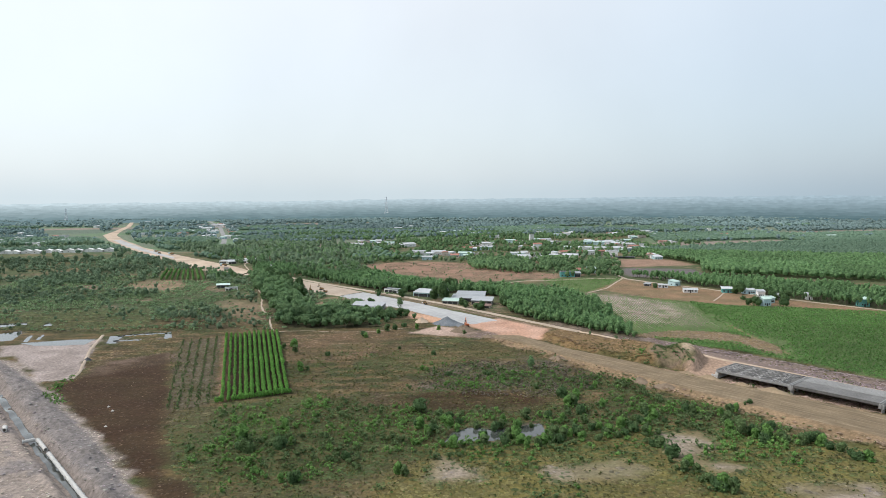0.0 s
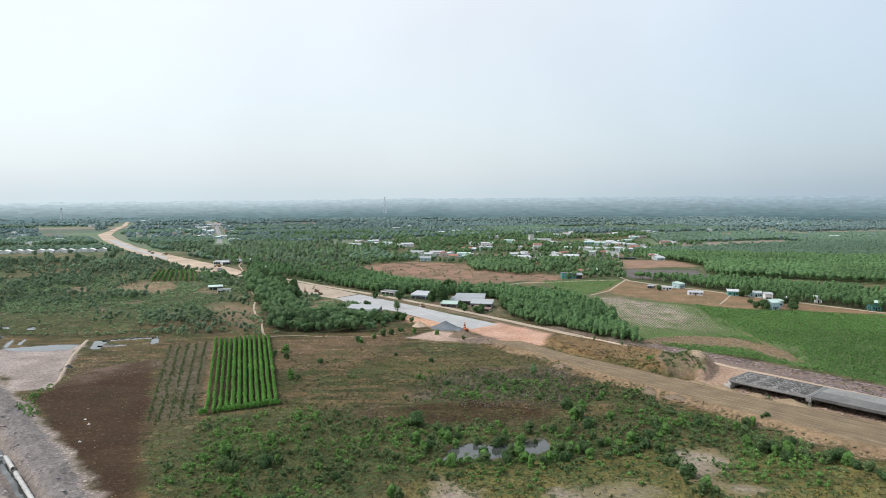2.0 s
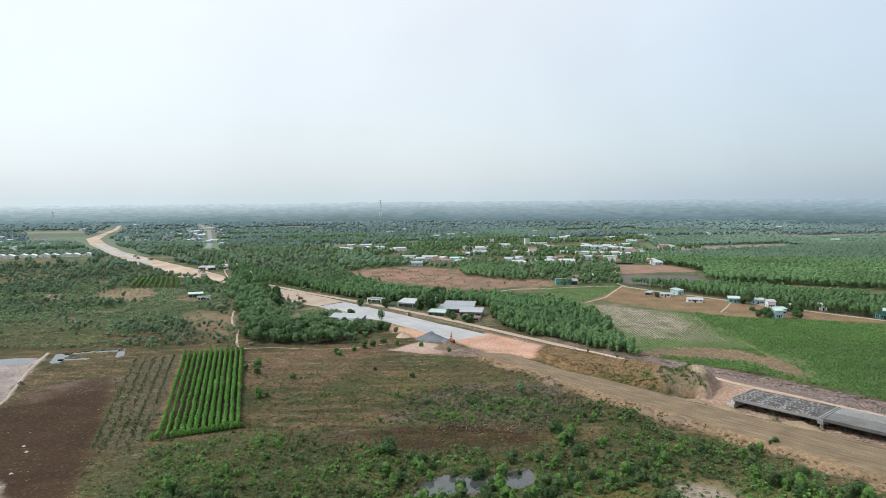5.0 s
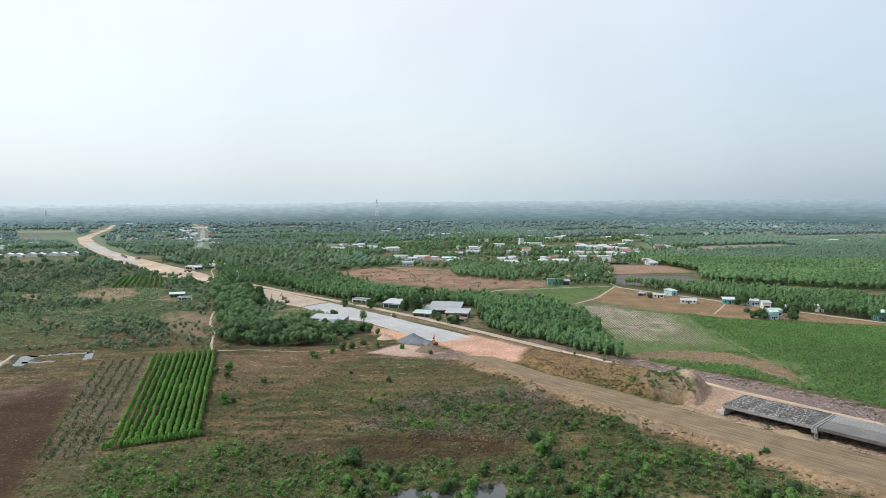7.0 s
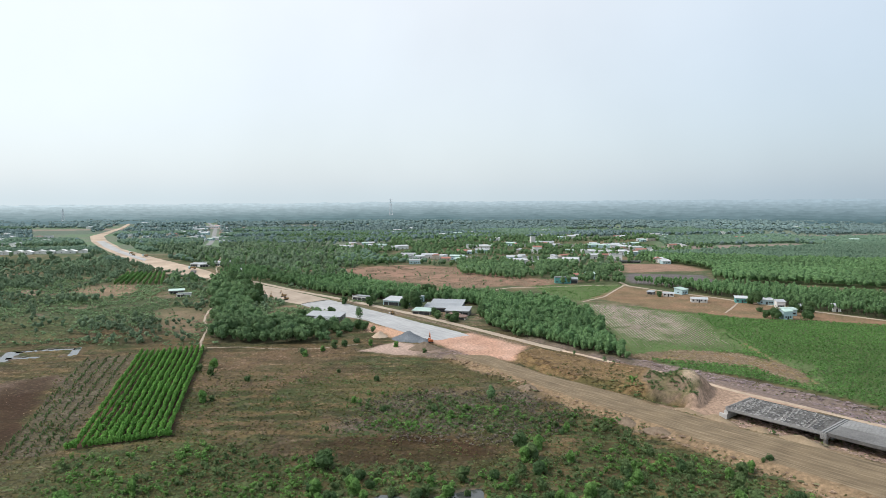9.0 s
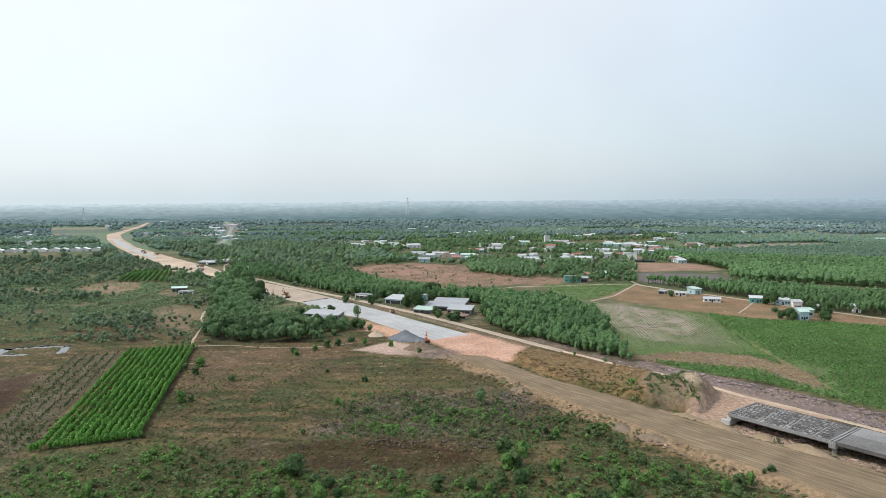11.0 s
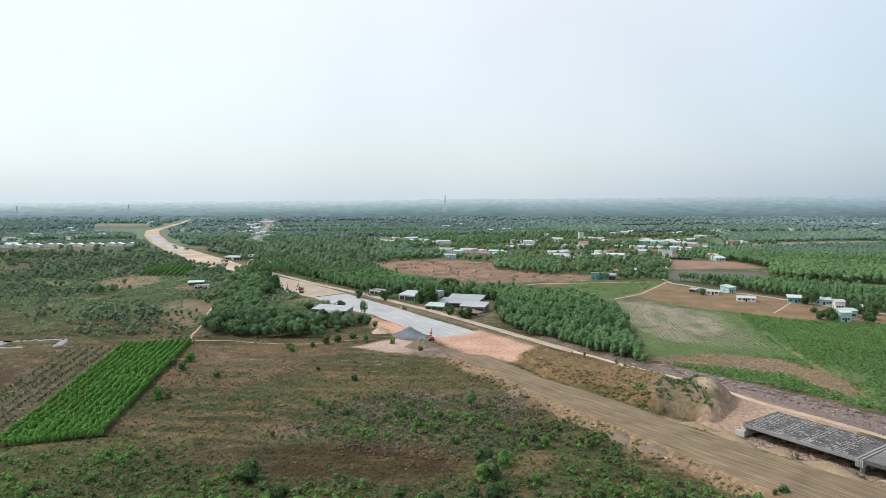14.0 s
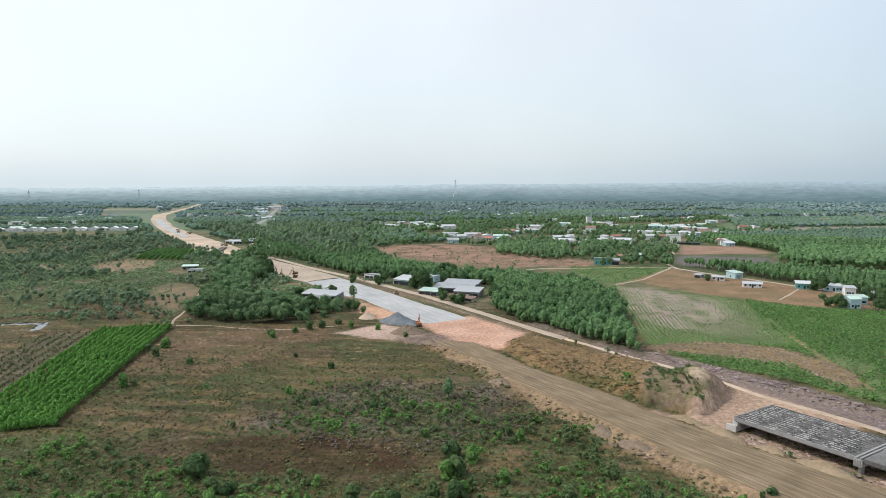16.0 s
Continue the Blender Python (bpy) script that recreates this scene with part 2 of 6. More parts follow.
M["grass_olive"] = leaf("meadow_grass", [(0.70, 0.73, 0.70), (1.4, 1.4, 1.36)], island=0.3, attribute="cover", sprays=False)
M["clod"] = material("earth_clods", [(0.75, 0.75, 0.75), (1.3, 1.3, 1.3)], 0.5, 0.95, 0, island=0.35, attribute="cover", big=0.1)


# ---- mesh helpers ----
def mesh_arrays(name, verts, faces, mats):
    """A mesh from numpy arrays; faces all of one size."""
    me = bpy.data.meshes.new(name)
    k = faces.shape[1]
    me.vertices.add(len(verts))
    me.vertices.foreach_set("co", np.ascontiguousarray(verts, np.float32).ravel())
    me.loops.add(faces.size)
    me.loops.foreach_set("vertex_index", np.ascontiguousarray(faces, np.int32).ravel())
    me.polygons.add(len(faces))
    me.polygons.foreach_set("loop_start", np.arange(0, faces.size, k, dtype=np.int32))
    me.polygons.foreach_set("loop_total", np.full(len(faces), k, np.int32))
    me.materials.append(mats)
    me.update(calc_edges=True)
    return me


def part(name, bm, mat, parent=None, label=""):
    me = bpy.data.meshes.new(name)
    bm.normal_update()
    bm.to_mesh(me)
    bm.free()
    me.materials.append(M[mat] if isinstance(mat, str) else mat)
    ob = new(name, me)
    if parent:
        ob.parent = parent
    if label:
        ob["label"] = label
    return ob


def thing(name, m, label, category, group="", kind=""):
    e = new(name)
    e.empty_display_size = 0.5
    e.matrix_world = m
    return tagged(e, label, category, group, kind)


def box(bm, x0, y0, z0, x1, y1, z1, m=Matrix()):
    v = [bm.verts.new(m @ Vector(p)) for p in ((x0, y0, z0), (x1, y0, z0), (x1, y1, z0), (x0, y1, z0), (x0, y0, z1), (x1, y0, z1), (x1, y1, z1), (x0, y1, z1))]
    for f in ((3, 2, 1, 0), (4, 5, 6, 7), (0, 1, 5, 4), (1, 2, 6, 5), (2, 3, 7, 6), (3, 0, 4, 7)):
        bm.faces.new([v[i] for i in f])
    return bm


def tube(bm, a, b, r0, r1, n=6):
    a, b = Vector(a), Vector(b)
    q = (b - a).to_track_quat("Z", "Y")
    rings = []
    for p, r in ((a, r0), (b, r1)):
        rings.append([bm.verts.new(p + q @ Vector((r * math.cos(k * math.tau / n), r * math.sin(k * math.tau / n), 0))) for k in range(n)])
    for k in range(n):
        bm.faces.new([rings[0][k], rings[0][(k + 1) % n], rings[1][(k + 1) % n], rings[1][k]])
    bm.faces.new(rings[0][::-1])
    bm.faces.new(rings[1])
    return bm


# ---- lie of the land ----
rng = np.random.default_rng(7)


def smooth(x):
    x = np.clip(x, 0, 1)
    return x * x * (3 - 2 * x)


def inside(x, y, poly):
    """Signed distance to a polygon, positive inside."""
    x, y = np.asarray(x, float), np.asarray(y, float)
    d, hit = np.full(x.shape, 1e9), np.zeros(x.shape, bool)
    for (ax, ay), (bx, by) in zip(poly, poly[1:] + poly[:1]):
        ex, ey = bx - ax, by - ay
        t = np.clip(((x - ax) * ex + (y - ay) * ey) / (ex * ex + ey * ey + 1e-9), 0, 1)
        d = np.minimum(d, np.hypot(x - ax - t * ex, y - ay - t * ey))
        cross = (ay > y) != (by > y)
        hit ^= cross & (x < (bx - ax) * (y - ay) / (by - ay + 1e-12) + ax)
    return np.where(hit, d, -d)


def along(x, y, line):
    """Distance to a line of points."""
    x, y = np.asarray(x, float), np.asarray(y, float)
    d = np.full(x.shape, 1e9)
    for (ax, ay), (bx, by) in zip(line, line[1:]):
        ex, ey = bx - ax, by - ay
        t = np.clip(((x - ax) * ex + (y - ay) * ey) / (ex * ex + ey * ey + 1e-9), 0, 1)
        d = np.minimum(d, np.hypot(x - ax - t * ex, y - ay - t * ey))
    return d


TABLE = rng.random((256, 256))


def value_noise(x, y, size):
    u, v = np.asarray(x, float) / size + 500, np.asarray(y, float) / size + 500
    i, j = np.floor(u).astype(int), np.floor(v).astype(int)
    a, b = smooth(u - i), smooth(v - j)
    t = lambda p, q: TABLE[p % 256, q % 256]
    return (t(i, j) * (1 - a) + t(i + 1, j) * a) * (1 - b) + (t(i, j + 1) * (1 - a) + t(i + 1, j + 1) * a) * b


def fbm(x, y, size, octaves=4):
    total, amp, out = 0.0, 1.0, 0.0
    for k in range(octaves):
        out = out + amp * value_noise(np.asarray(x) + 37.7 * k, np.asarray(y) - 91.3 * k, size / 2**k)
        total += amp
        amp *= 0.55
    return out / total


HAUL = [(24, 369), (42, 346), (54, 324), (65, 307), (81, 287), (92, 270), (102, 255), (114, 240), (140, 206), (175, 165), (196, 182), (160, 227), (140, 250), (125, 264), (115, 275), (103, 289), (93, 303), (80, 319), (66, 333), (44, 366)]
EMBANK = [(52, 369), (73, 324), (95, 304), (108, 300), (121, 316), (111, 336), (95, 352), (66, 386)]
MOUND = [(98, 300), (107, 299), (113, 294), (121, 304), (130, 316), (124, 331), (106, 331), (99, 318)]
SPOIL = [(68, 412), (99, 372), (124, 348), (147, 325), (158, 311), (168, 299), (205, 250)]
RIDGE = [(-214, 308), (-178, 274), (-142, 234), (-114, 203), (-85, 166), (-56, 136)]
DITCH = [(-215, 305), (-184, 269), (-158, 239), (-135, 213), (-114, 190), (-96, 171), (-66, 138)]
BASIN = [(-221.2, 325.8), (-218.6, 330.5), (-205.5, 318.8), (-178.6, 284.7), (-169.1, 284.6), (-164.6, 286.3), (-166.6, 297.6), (-174.9, 318.4), (-193.6, 368.5), (-223.7, 357.5), (-238.8, 352.3)]
PALE = [(-290, 372), (-211, 319), (-172, 279), (-136, 239), (-108, 208), (-91, 186), (-79, 171), (-50, 134), (-160, 120), (-300, 300)]
PONDS = [
    [(-291.5, 400.4), (-272.9, 403.5), (-262.0, 412.3), (-266.4, 419.9), (-280.2, 414.5), (-299.2, 411.2)],
    [(-270.6, 362.4), (-247.2, 364.9), (-242.7, 367.8), (-250.2, 389.6), (-255.1, 394.7), (-261.6, 386.5), (-286.2, 383.7)],
    [(-248.3, 406.7), (-243.7, 408.4), (-250.3, 419.6), (-253.5, 415.9)],
    [(-233.3, 360.4), (-222.0, 354.7), (-206.6, 354.5), (-195.7, 357.1), (-196.9, 370.0), (-211.6, 368.7), (-227.2, 363.2)],
    [(0, 210), (3, 220), (9, 225), (18, 222), (34, 229), (35, 220), (28, 214), (14, 212)],
]
CHANNELS = [
    [(-184.6, 358.3), (-192.8, 379.1), (-184.6, 378.9), (-183.3, 368.3), (-179.6, 358.2)],
    [(-158.3, 370.9), (-164.6, 388.2), (-162.6, 391.4), (-154.8, 372.3), (-159.0, 369.4)],
    [(-186.1, 376.6), (-174.5, 381.9), (-163.2, 384.1), (-164.6, 387.3), (-175.9, 385.1), (-187.6, 379.7)],
    [(-182.5, 363.9), (-169.2, 366.6), (-170.6, 369.6), (-183.9, 366.8)],
    [(-233.6, 363.3), (-241.1, 381.4), (-238.1, 379.8), (-231.0, 363.2)],
    [(-230.1, 370.5), (-235.4, 382.9), (-233.0, 382.9), (-226.7, 367.5)],
]
PONDS += CHANNELS
SERVICE = [(-200, 703), (-148, 647), (-102, 595), (-54, 548), (-23, 513), (3, 484), (40, 437), (68, 400), (80, 385), (98, 362), (112, 347), (126, 331), (130, 325), (142, 308), (151, 292), (160, 278), (195, 232), (240, 175)]


def hgt(x, y):
    x, y = np.asarray(x, float), np.asarray(y, float)
    near = smooth((900 - y) / 200)
    h = (fbm(x, y, 14) - 0.5) * 0.5 * near * (1 - 0.9 * smooth(inside(x, y, LATER) / 3 + 1)) * (1 - 0.8 * smooth(inside(x, y, BASIN) / 3 + 0.5))
    h = h + 1.9 * smooth((inside(x, y, HAUL) + 2.4 * (fbm(x, y, 7) - 0.5)) / 3.4 + 0.85)
    h = h + 1.5 * smooth(1 - np.abs(inside(x, y, HAUL) + 3.0) / 3.0) * smooth((fbm(x, y, 12) - 0.42) / 0.2)
    bank = (3.3 + 1.6 * smooth((x - 84) / 18)) * smooth(inside(x, y, EMBANK) / 7.0 + 0.1) * (0.9 + 0.25 * fbm(x, y, 6))
    h = np.maximum(h, bank)
    peak = (4.4 + 4.6 * smooth(1.15 - np.hypot((x - 115) * 0.9, y - 313) / 9.5)) * smooth((inside(x, y, MOUND) + 2.4 * (fbm(x, y, 5) - 0.5)) / (2.2 + 4.5 * smooth((x - 116) / 8))) + 2.2 * (fbm(x, y, 4) - 0.5)
    h = np.where(inside(x, y, MOUND) > -1, np.maximum(h, peak), h)
    h = h + 1.5 * smooth(1 - along(x, y, SPOIL) / 5) * (0.3 + 1.1 * fbm(x, y, 6))
    h = h + smooth(1 - along(x, y, RIDGE) / 8) * (2.4 * (0.2 + fbm(x, y, 5)) + 2.4 * (fbm(x, y, 2.4) - 0.5))
    h = h - 2.0 * smooth((4.2 - along(x, y, DITCH)) / 2.5)
    h = h + smooth((inside(x, y, PALE) - 2) / 5) * (1 - smooth(inside(x, y, BASIN) / 3 + 0.5)) * (2.2 * (fbm(x, y, 7) - 0.45) + 0.9 * (fbm(x, y, 2.5) - 0.5))
    for p in PONDS:
        h = h - 0.9 * smooth(inside(x, y, p) / 2.5 + 0.4)
    return h


def ground_z(x, y):
    return float(hgt(np.array([x]), np.array([y]))[0])


# ---- ground: one sheet to the horizon, with its cover ----
CROP = [(-87, 253), (-63, 265), (-97, 384), (-125, 375)]
ROWS_OLD = [(-105, 243), (-88, 249), (-126, 375), (-146, 363)]
FALLOW = [(-162, 271), (-164, 318), (-141, 335), (-110, 262), (-97, 223), (-81, 190), (-66, 171), (-40, 140), (-60, 140), (-78, 171), (-106, 203), (-136, 238)]
WOOD_A = [(-140, 655), (-60, 562), (-48, 560), (-16, 540), (12, 545), (42, 520), (44, 466), (48, 438), (72, 403), (95, 374), (108, 360), (109, 394), (110, 420), (113, 474), (87, 513), (30, 545), (-36, 583), (-93, 631), (-133, 664)]
DARKWOOD = [(-101, 402), (-78, 397), (-58, 396), (-40, 403), (-44, 414), (-57, 432), (-75, 447), (-91, 455), (-105, 490), (-117, 517), (-130, 550), (-146, 610), (-178, 650), (-188, 640), (-158, 560), (-112, 440)]
WOOD_A2 = [(-140, 668), (-93, 629), (-36, 581), (30, 543), (87, 511), (109, 474), (111, 503), (105, 534), (84, 560), (67, 560), (46, 575), (6, 586), (-23, 614), (-52, 652), (-79, 688), (-103, 674), (-124, 672)]
DRYFIELD = [(-94, 762), (-36, 812), (44, 777), (76, 702), (119, 671), (105, 624), (74, 632), (35, 610), (-10, 649), (-62, 687)]
LGREEN = [(93, 632), (173, 637), (139, 567), (116, 541), (98, 585)]
RFIELD = [(118, 539), (154, 517), (181, 494), (204, 472), (247, 462), (420, 405), (420, 120), (230, 225), (171, 312), (152, 334), (126, 354), (112, 377)]
TILLED = [(118, 539), (141, 534), (163, 510), (166, 456), (164, 395), (150, 394), (129, 408), (118, 432)]
DRYSTRIP = [(104, 372), (136, 386), (163, 380), (171, 366), (176, 345), (168, 328), (162, 338), (157, 356), (138, 362)]
HOUSESTRIP = [(131, 563), (169, 621), (195, 593), (232, 546), (266, 500), (420, 300), (400, 330), (250, 469), (206, 477), (168, 506)]
WOOD_B = [(176, 652), (184, 640), (204, 613), (223, 579), (236, 553), (271, 503), (295, 467), (370, 372), (450, 425), (355, 530), (322, 572), (268, 612), (240, 618), (203, 640)]
BURNT = [(197, 726), (268, 714), (262, 640), (245, 618), (205, 645), (186, 642), (182, 670)]
BROWN2 = [(221, 826), (312, 817), (295, 754), (200, 734)]
BACKWOOD = [(272, 690), (290, 745), (285, 800), (262, 880), (262, 930), (430, 985), (760, 1150), (860, 1000), (560, 610), (470, 570), (389, 606), (324, 640), (286, 655), (274, 676)]
PINKMUD = [(-96, 379), (-27, 394), (-39, 327), (-72, 307)]
DARKMUD = [(-18, 258), (-6, 265), (12, 268), (30, 265), (42, 258), (40, 250), (24, 246), (8, 243), (-8, 245)]
HAULBANK = [(20, 369), (39, 344), (51, 322), (62, 304), (78, 284), (89, 267), (99, 252), (111, 237), (137, 203), (172, 162)] + HAUL[10:]
TPATCH = [(139, 530), (166, 494), (166, 448), (138, 406), (123, 412), (120, 430), (119, 530)]
FIELDPATH = [(187, 500), (178, 440), (175, 403), (173.5, 367), (172.5, 328)]
BARES = [
    [(72, 217), (87, 220), (88, 208), (77, 196), (94, 190), (79, 185), (71, 196)],
    [(31, 189), (52, 196), (62, 188), (55, 181), (31, 181)],
    [(-5, 181), (-1, 198), (7, 189), (10, 181)],
    [(92, 176), (120, 178), (118, 168), (98, 164)],
]
LEFTDRY = [(-289, 601), (-284, 637), (-250, 633), (-228, 585), (-234, 549), (-262, 560)]
LEFTGRASS = [(-290, 462), (-216, 480), (-187, 430), (-184, 402), (-217, 391), (-290, 400)]
LEFTBROWN = [(-176, 490), (-167, 513), (-140, 506), (-111, 424), (-117, 409), (-140, 436)]
LEFTBARE = [(-328, 584), (-315, 600), (-295, 572), (-307, 558)]
CLEARINGS = [LEFTDRY, LEFTGRASS, LEFTBROWN, LEFTBARE]
PALEPATCH = [(-18, 383), (-5, 404), (8, 398), (22, 384), (6, 372)]
SANDYARD = [(95, 296), (112, 297), (135, 331), (160, 296), (146, 286), (133, 297), (118, 284), (105, 288)]
UNDERDECK = [(112, 276), (120, 284), (134, 297), (172, 250), (156, 232), (128, 262)]
LATER = [(12, 405), (21, 417), (36, 430), (64, 396), (55, 364), (44, 364), (26, 386)]
LATER2 = [(-32, 466), (8, 421), (-3, 410), (-24, 436)]
ORCHARD = [(-297, 706), (-257, 706), (-226, 630), (-272, 630)]
GLASSROW = [(-740, 900), (-585, 939), (-490, 968)]
LIGHTPLOT = [(-181, 636), (-140, 655), (-172, 745), (-214, 765), (-203, 704)]
FARGREEN = [(-835, 1395), (-703, 1352), (-760, 1450), (-885, 1715), (-1040, 1715)]
VILLAGE = [(-140, 1140), (-60, 850), (80, 800), (290, 840), (420, 1380), (100, 1330)]


def plot_kind(x, y):
    """A patchwork of long plots beyond the village: a hash per plot in 0..1, and the distance to the plot's edge."""
    c, s = math.cos(0.3), math.sin(0.3)
    u, v = (x * c + y * s) / 260, (-x * s + y * c) / 95
    iv = np.floor(v).astype(int)
    u = u + TABLE[iv % 256, 7] * 3
    iu = np.floor(u).astype(int)
    edge = np.minimum(np.minimum(u - iu, 1 - u + iu) * 260, np.minimum(v - iv, 1 - v + iv) * 95)
    return TABLE[iu % 256, (iv * 3 + 11) % 256], edge


def blend(cover, color, mask):
    return cover + (np.array(color) - cover) * mask[:, None]


def cover_at(x, y):
    n1, n2, n3 = fbm(x, y, 38), fbm(x + 300, y, 11), fbm(x, y + 700, 3.5, 3)
    wob = (fbm(x, y, 9) - 0.5) * 7 + (n3 - 0.5) * 3
    near = smooth((480 - y) / 60)
    base = np.tile((0.068, 0.063, 0.026), (len(x), 1))
    base = blend(base, (0.052, 0.066, 0.022), smooth((n1 - 0.37) / 0.22))
    base = blend(base, (0.102, 0.074, 0.036), smooth((n2 - 0.52) / 0.14) * 0.8)
    streak = fbm(x * 0.22, y, 3.2, 3)
    base = blend(base, (0.140, 0.100, 0.046), smooth((streak - 0.50) / 0.14) * 0.75)
    base = blend(base, (0.048, 0.040, 0.018), smooth((0.44 - streak) / 0.12) * 0.6)
    base = blend(base, (0.130, 0.102, 0.062), smooth((n3 - 0.60) / 0.12) * 0.4)
    far = np.tile((0.075, 0.095, 0.042), (len(x), 1))
    far = blend(far, (0.125, 0.115, 0.055), smooth((n1 - 0.52) / 0.2))
    far = blend(far, (0.23, 0.165, 0.105), smooth((n2 - 0.60) / 0.12) * 0.7)
    out = blend(far, (0, 0, 0), near * 0) * (1 - near[:, None]) + base * near[:, None]

    def zone(poly, color, soft=4.0, strength=1.0, vary=0.0):
        nonlocal out
        xs, ys = [p[0] for p in poly], [p[1] for p in poly]
        box_ = (x > min(xs) - 15) & (x < max(xs) + 15) & (y > min(ys) - 15) & (y < max(ys) + 15)
        if not box_.any():
            return
        m = np.zeros(len(x))
        m[box_] = smooth((inside(x[box_], y[box_], poly) + wob[box_] * min(1, soft / 3)) / soft + 0.5) * strength
        if vary:
            m *= 1 - vary + vary * smooth((n2 - 0.35) / 0.3)
        out = blend(out, color, m)

    # grassland by the near pond, yellow green
    zone([(-30, 150), (-5, 208), (40, 212), (75, 225), (135, 205), (150, 150), (100, 120), (0, 120)], (0.138, 0.126, 0.038), 12, 0.9, 0.35)
    zone([(-66, 171), (-96, 222), (-88, 248), (-64, 262), (-30, 250), (-5, 205), (-35, 150)], (0.060, 0.070, 0.025), 8, 0.7, 0.5)
    zone([(-95, 223), (-110, 262), (-105, 243), (-87, 250), (-70, 240), (-78, 205)], (0.078, 0.072, 0.032), 6, 0.8, 0.3)
    zone(PINKMUD, (0.150, 0.102, 0.056), 14, 0.6, 0.5)
    zone([(-35, 320), (30, 360), (45, 330), (0, 300)], (0.105, 0.086, 0.036), 18, 0.5)
    zone([(-10, 268), (48, 275), (75, 300), (40, 325), (-5, 300)], (0.145, 0.120, 0.092), 16, 0.7, 0.8)
    zone([(-62, 232), (-30, 252), (0, 250), (50, 252), (52, 236), (0, 230), (-30, 226)], (0.050, 0.043, 0.018), 9, 0.65, 0.2)
    zone(DARKMUD, (0.044, 0.027, 0.012), 8, 0.95, 0.3)
    zone([(-45, 262), (-12, 252), (-20, 225), (-45, 232)], (0.085, 0.060, 0.032), 10, 0.6, 0.4)
    zone(CROP, (0.062, 0.042, 0.026), 2)
    zone(ROWS_OLD, (0.095, 0.082, 0.046), 4)
    zone([(-126, 376), (-88, 250), (-84, 253), (-123, 376)], (0.24, 0.14, 0.09), 2, 0.8)
    zone(FALLOW, (0.043, 0.026, 0.014), 7, 1.0, 0.12)
    zone([(-164, 318), (-141, 338), (-132, 318), (-150, 300), (-162, 290)], (0.17, 0.128, 0.092), 8, 0.6, 0.8)
    zone(PALE, (0.255, 0.222, 0.180), 3.5)
    inner = inside(x, y, PALE)
    out = blend(out, (0.185, 0.172, 0.155), smooth((fbm(x, y, 8) - 0.48) / 0.08) * smooth(inner / 5) * 0.8)
    out = blend(out, (0.165, 0.155, 0.140), smooth((6.2 + wob * 0.6 - along(x, y, RIDGE)) / 2.2) * 0.85)
    out = blend(out, (0.20, 0.175, 0.145), smooth((5 - along(x, y, DITCH)) / 2) * 0.7)
    zone(BASIN, (0.30, 0.262, 0.225), 3)
    out = blend(out, (0.21, 0.18, 0.15), smooth(inside(x, y, BASIN) / 5) * smooth((fbm(x, y, 16) - 0.5) / 0.1) * 0.6)
    for p in BARES:
        zone(p, (0.25, 0.215, 0.165), 9, 0.9, 0.6)
    for p in PONDS:
        zone([(p[0][0], p[0][1])] + p[1:], (0.13, 0.115, 0.09), 5, 0.8)
    # earthworks
    zone(HAULBANK, (0.225, 0.165, 0.094), 3)
    zone(EMBANK, (0.190, 0.132, 0.060), 4, 0.95)
    out = blend(out, (0.085, 0.082, 0.030), smooth((5 - np.abs(inside(x, y, EMBANK) - 3)) / 3) * smooth((n2 - 0.47) / 0.12) * 0.8)
    out = blend(out, (0.42, 0.25, 0.16), smooth((inside(x, y, [(62, 384), (72, 372), (98, 338), (106, 332), (100, 347), (70, 382)]) + wob * 0.6) / 3) * 0.6)
    zone(MOUND, (0.175, 0.132, 0.088), 2)
    mi = inside(x, y, MOUND)
    out = blend(out, (0.105, 0.105, 0.044), smooth((mi - 2.5) / 1.5) * smooth((n2 - 0.30) / 0.2))
    # shade of the mound's right face, painted into its colour
    out = blend(out, (0.115, 0.088, 0.066), smooth((x - 118.5) / 2) * smooth((mi + 3) / 2) * 0.8)
    out = blend(out, (0.45, 0.36, 0.25), smooth((4.4 + 3 * (n3 - 0.5) - np.hypot(x - 116, y - 310)) / 2) * 0.7)
    zone(SANDYARD, (0.32, 0.232, 0.158), 4)
    zone(UNDERDECK, (0.26, 0.195, 0.13), 4)
    zone(PALEPATCH, (0.38, 0.29, 0.22), 3)
    zone([(4, 376), (12, 392), (26, 391), (42, 374), (40, 356), (26, 364), (14, 370)], (0.185, 0.142, 0.108), 5, 0.9, 0.3)
    zone(LATER, (0.43, 0.270, 0.180), 5)
    out = blend(out, (0.49, 0.355, 0.262), smooth(inside(x, y, LATER) / 6) * smooth((fbm(x, y, 14, 2) - 0.45) / 0.2) * 0.4)
    out = blend(out, (0.36, 0.225, 0.155), smooth(inside(x, y, LATER) / 4) * smooth((fbm(x + 70, y, 12, 2) - 0.5) / 0.2) * 0.35)
    zone(LATER2, (0.44, 0.28, 0.175), 3)
    out = blend(out, (0.36, 0.25, 0.175), smooth((2.2 - along(x, y, [(38, 428), (24, 446), (5, 470), (-16, 497), (-41, 528), (-66, 556)])) / 1.5) * 0.8)
    out = blend(out, (0.15, 0.125, 0.07), smooth((3.4 - along(x, y, [(62, 398), (36, 432), (0, 478), (-26, 508), (-56, 541)])) / 1.5) * 0.75)
    out = blend(out, (0.175, 0.140, 0.115), smooth((6.5 - along(x, y, [(95, 371), (117, 350), (134, 333), (150, 310), (164, 289), (205, 236)])) / 2.5))
    out = blend(out, (0.185, 0.15, 0.12), smooth(1.25 - along(x, y, SPOIL) / 7) * 0.9)
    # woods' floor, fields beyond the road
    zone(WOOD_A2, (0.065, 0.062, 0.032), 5)
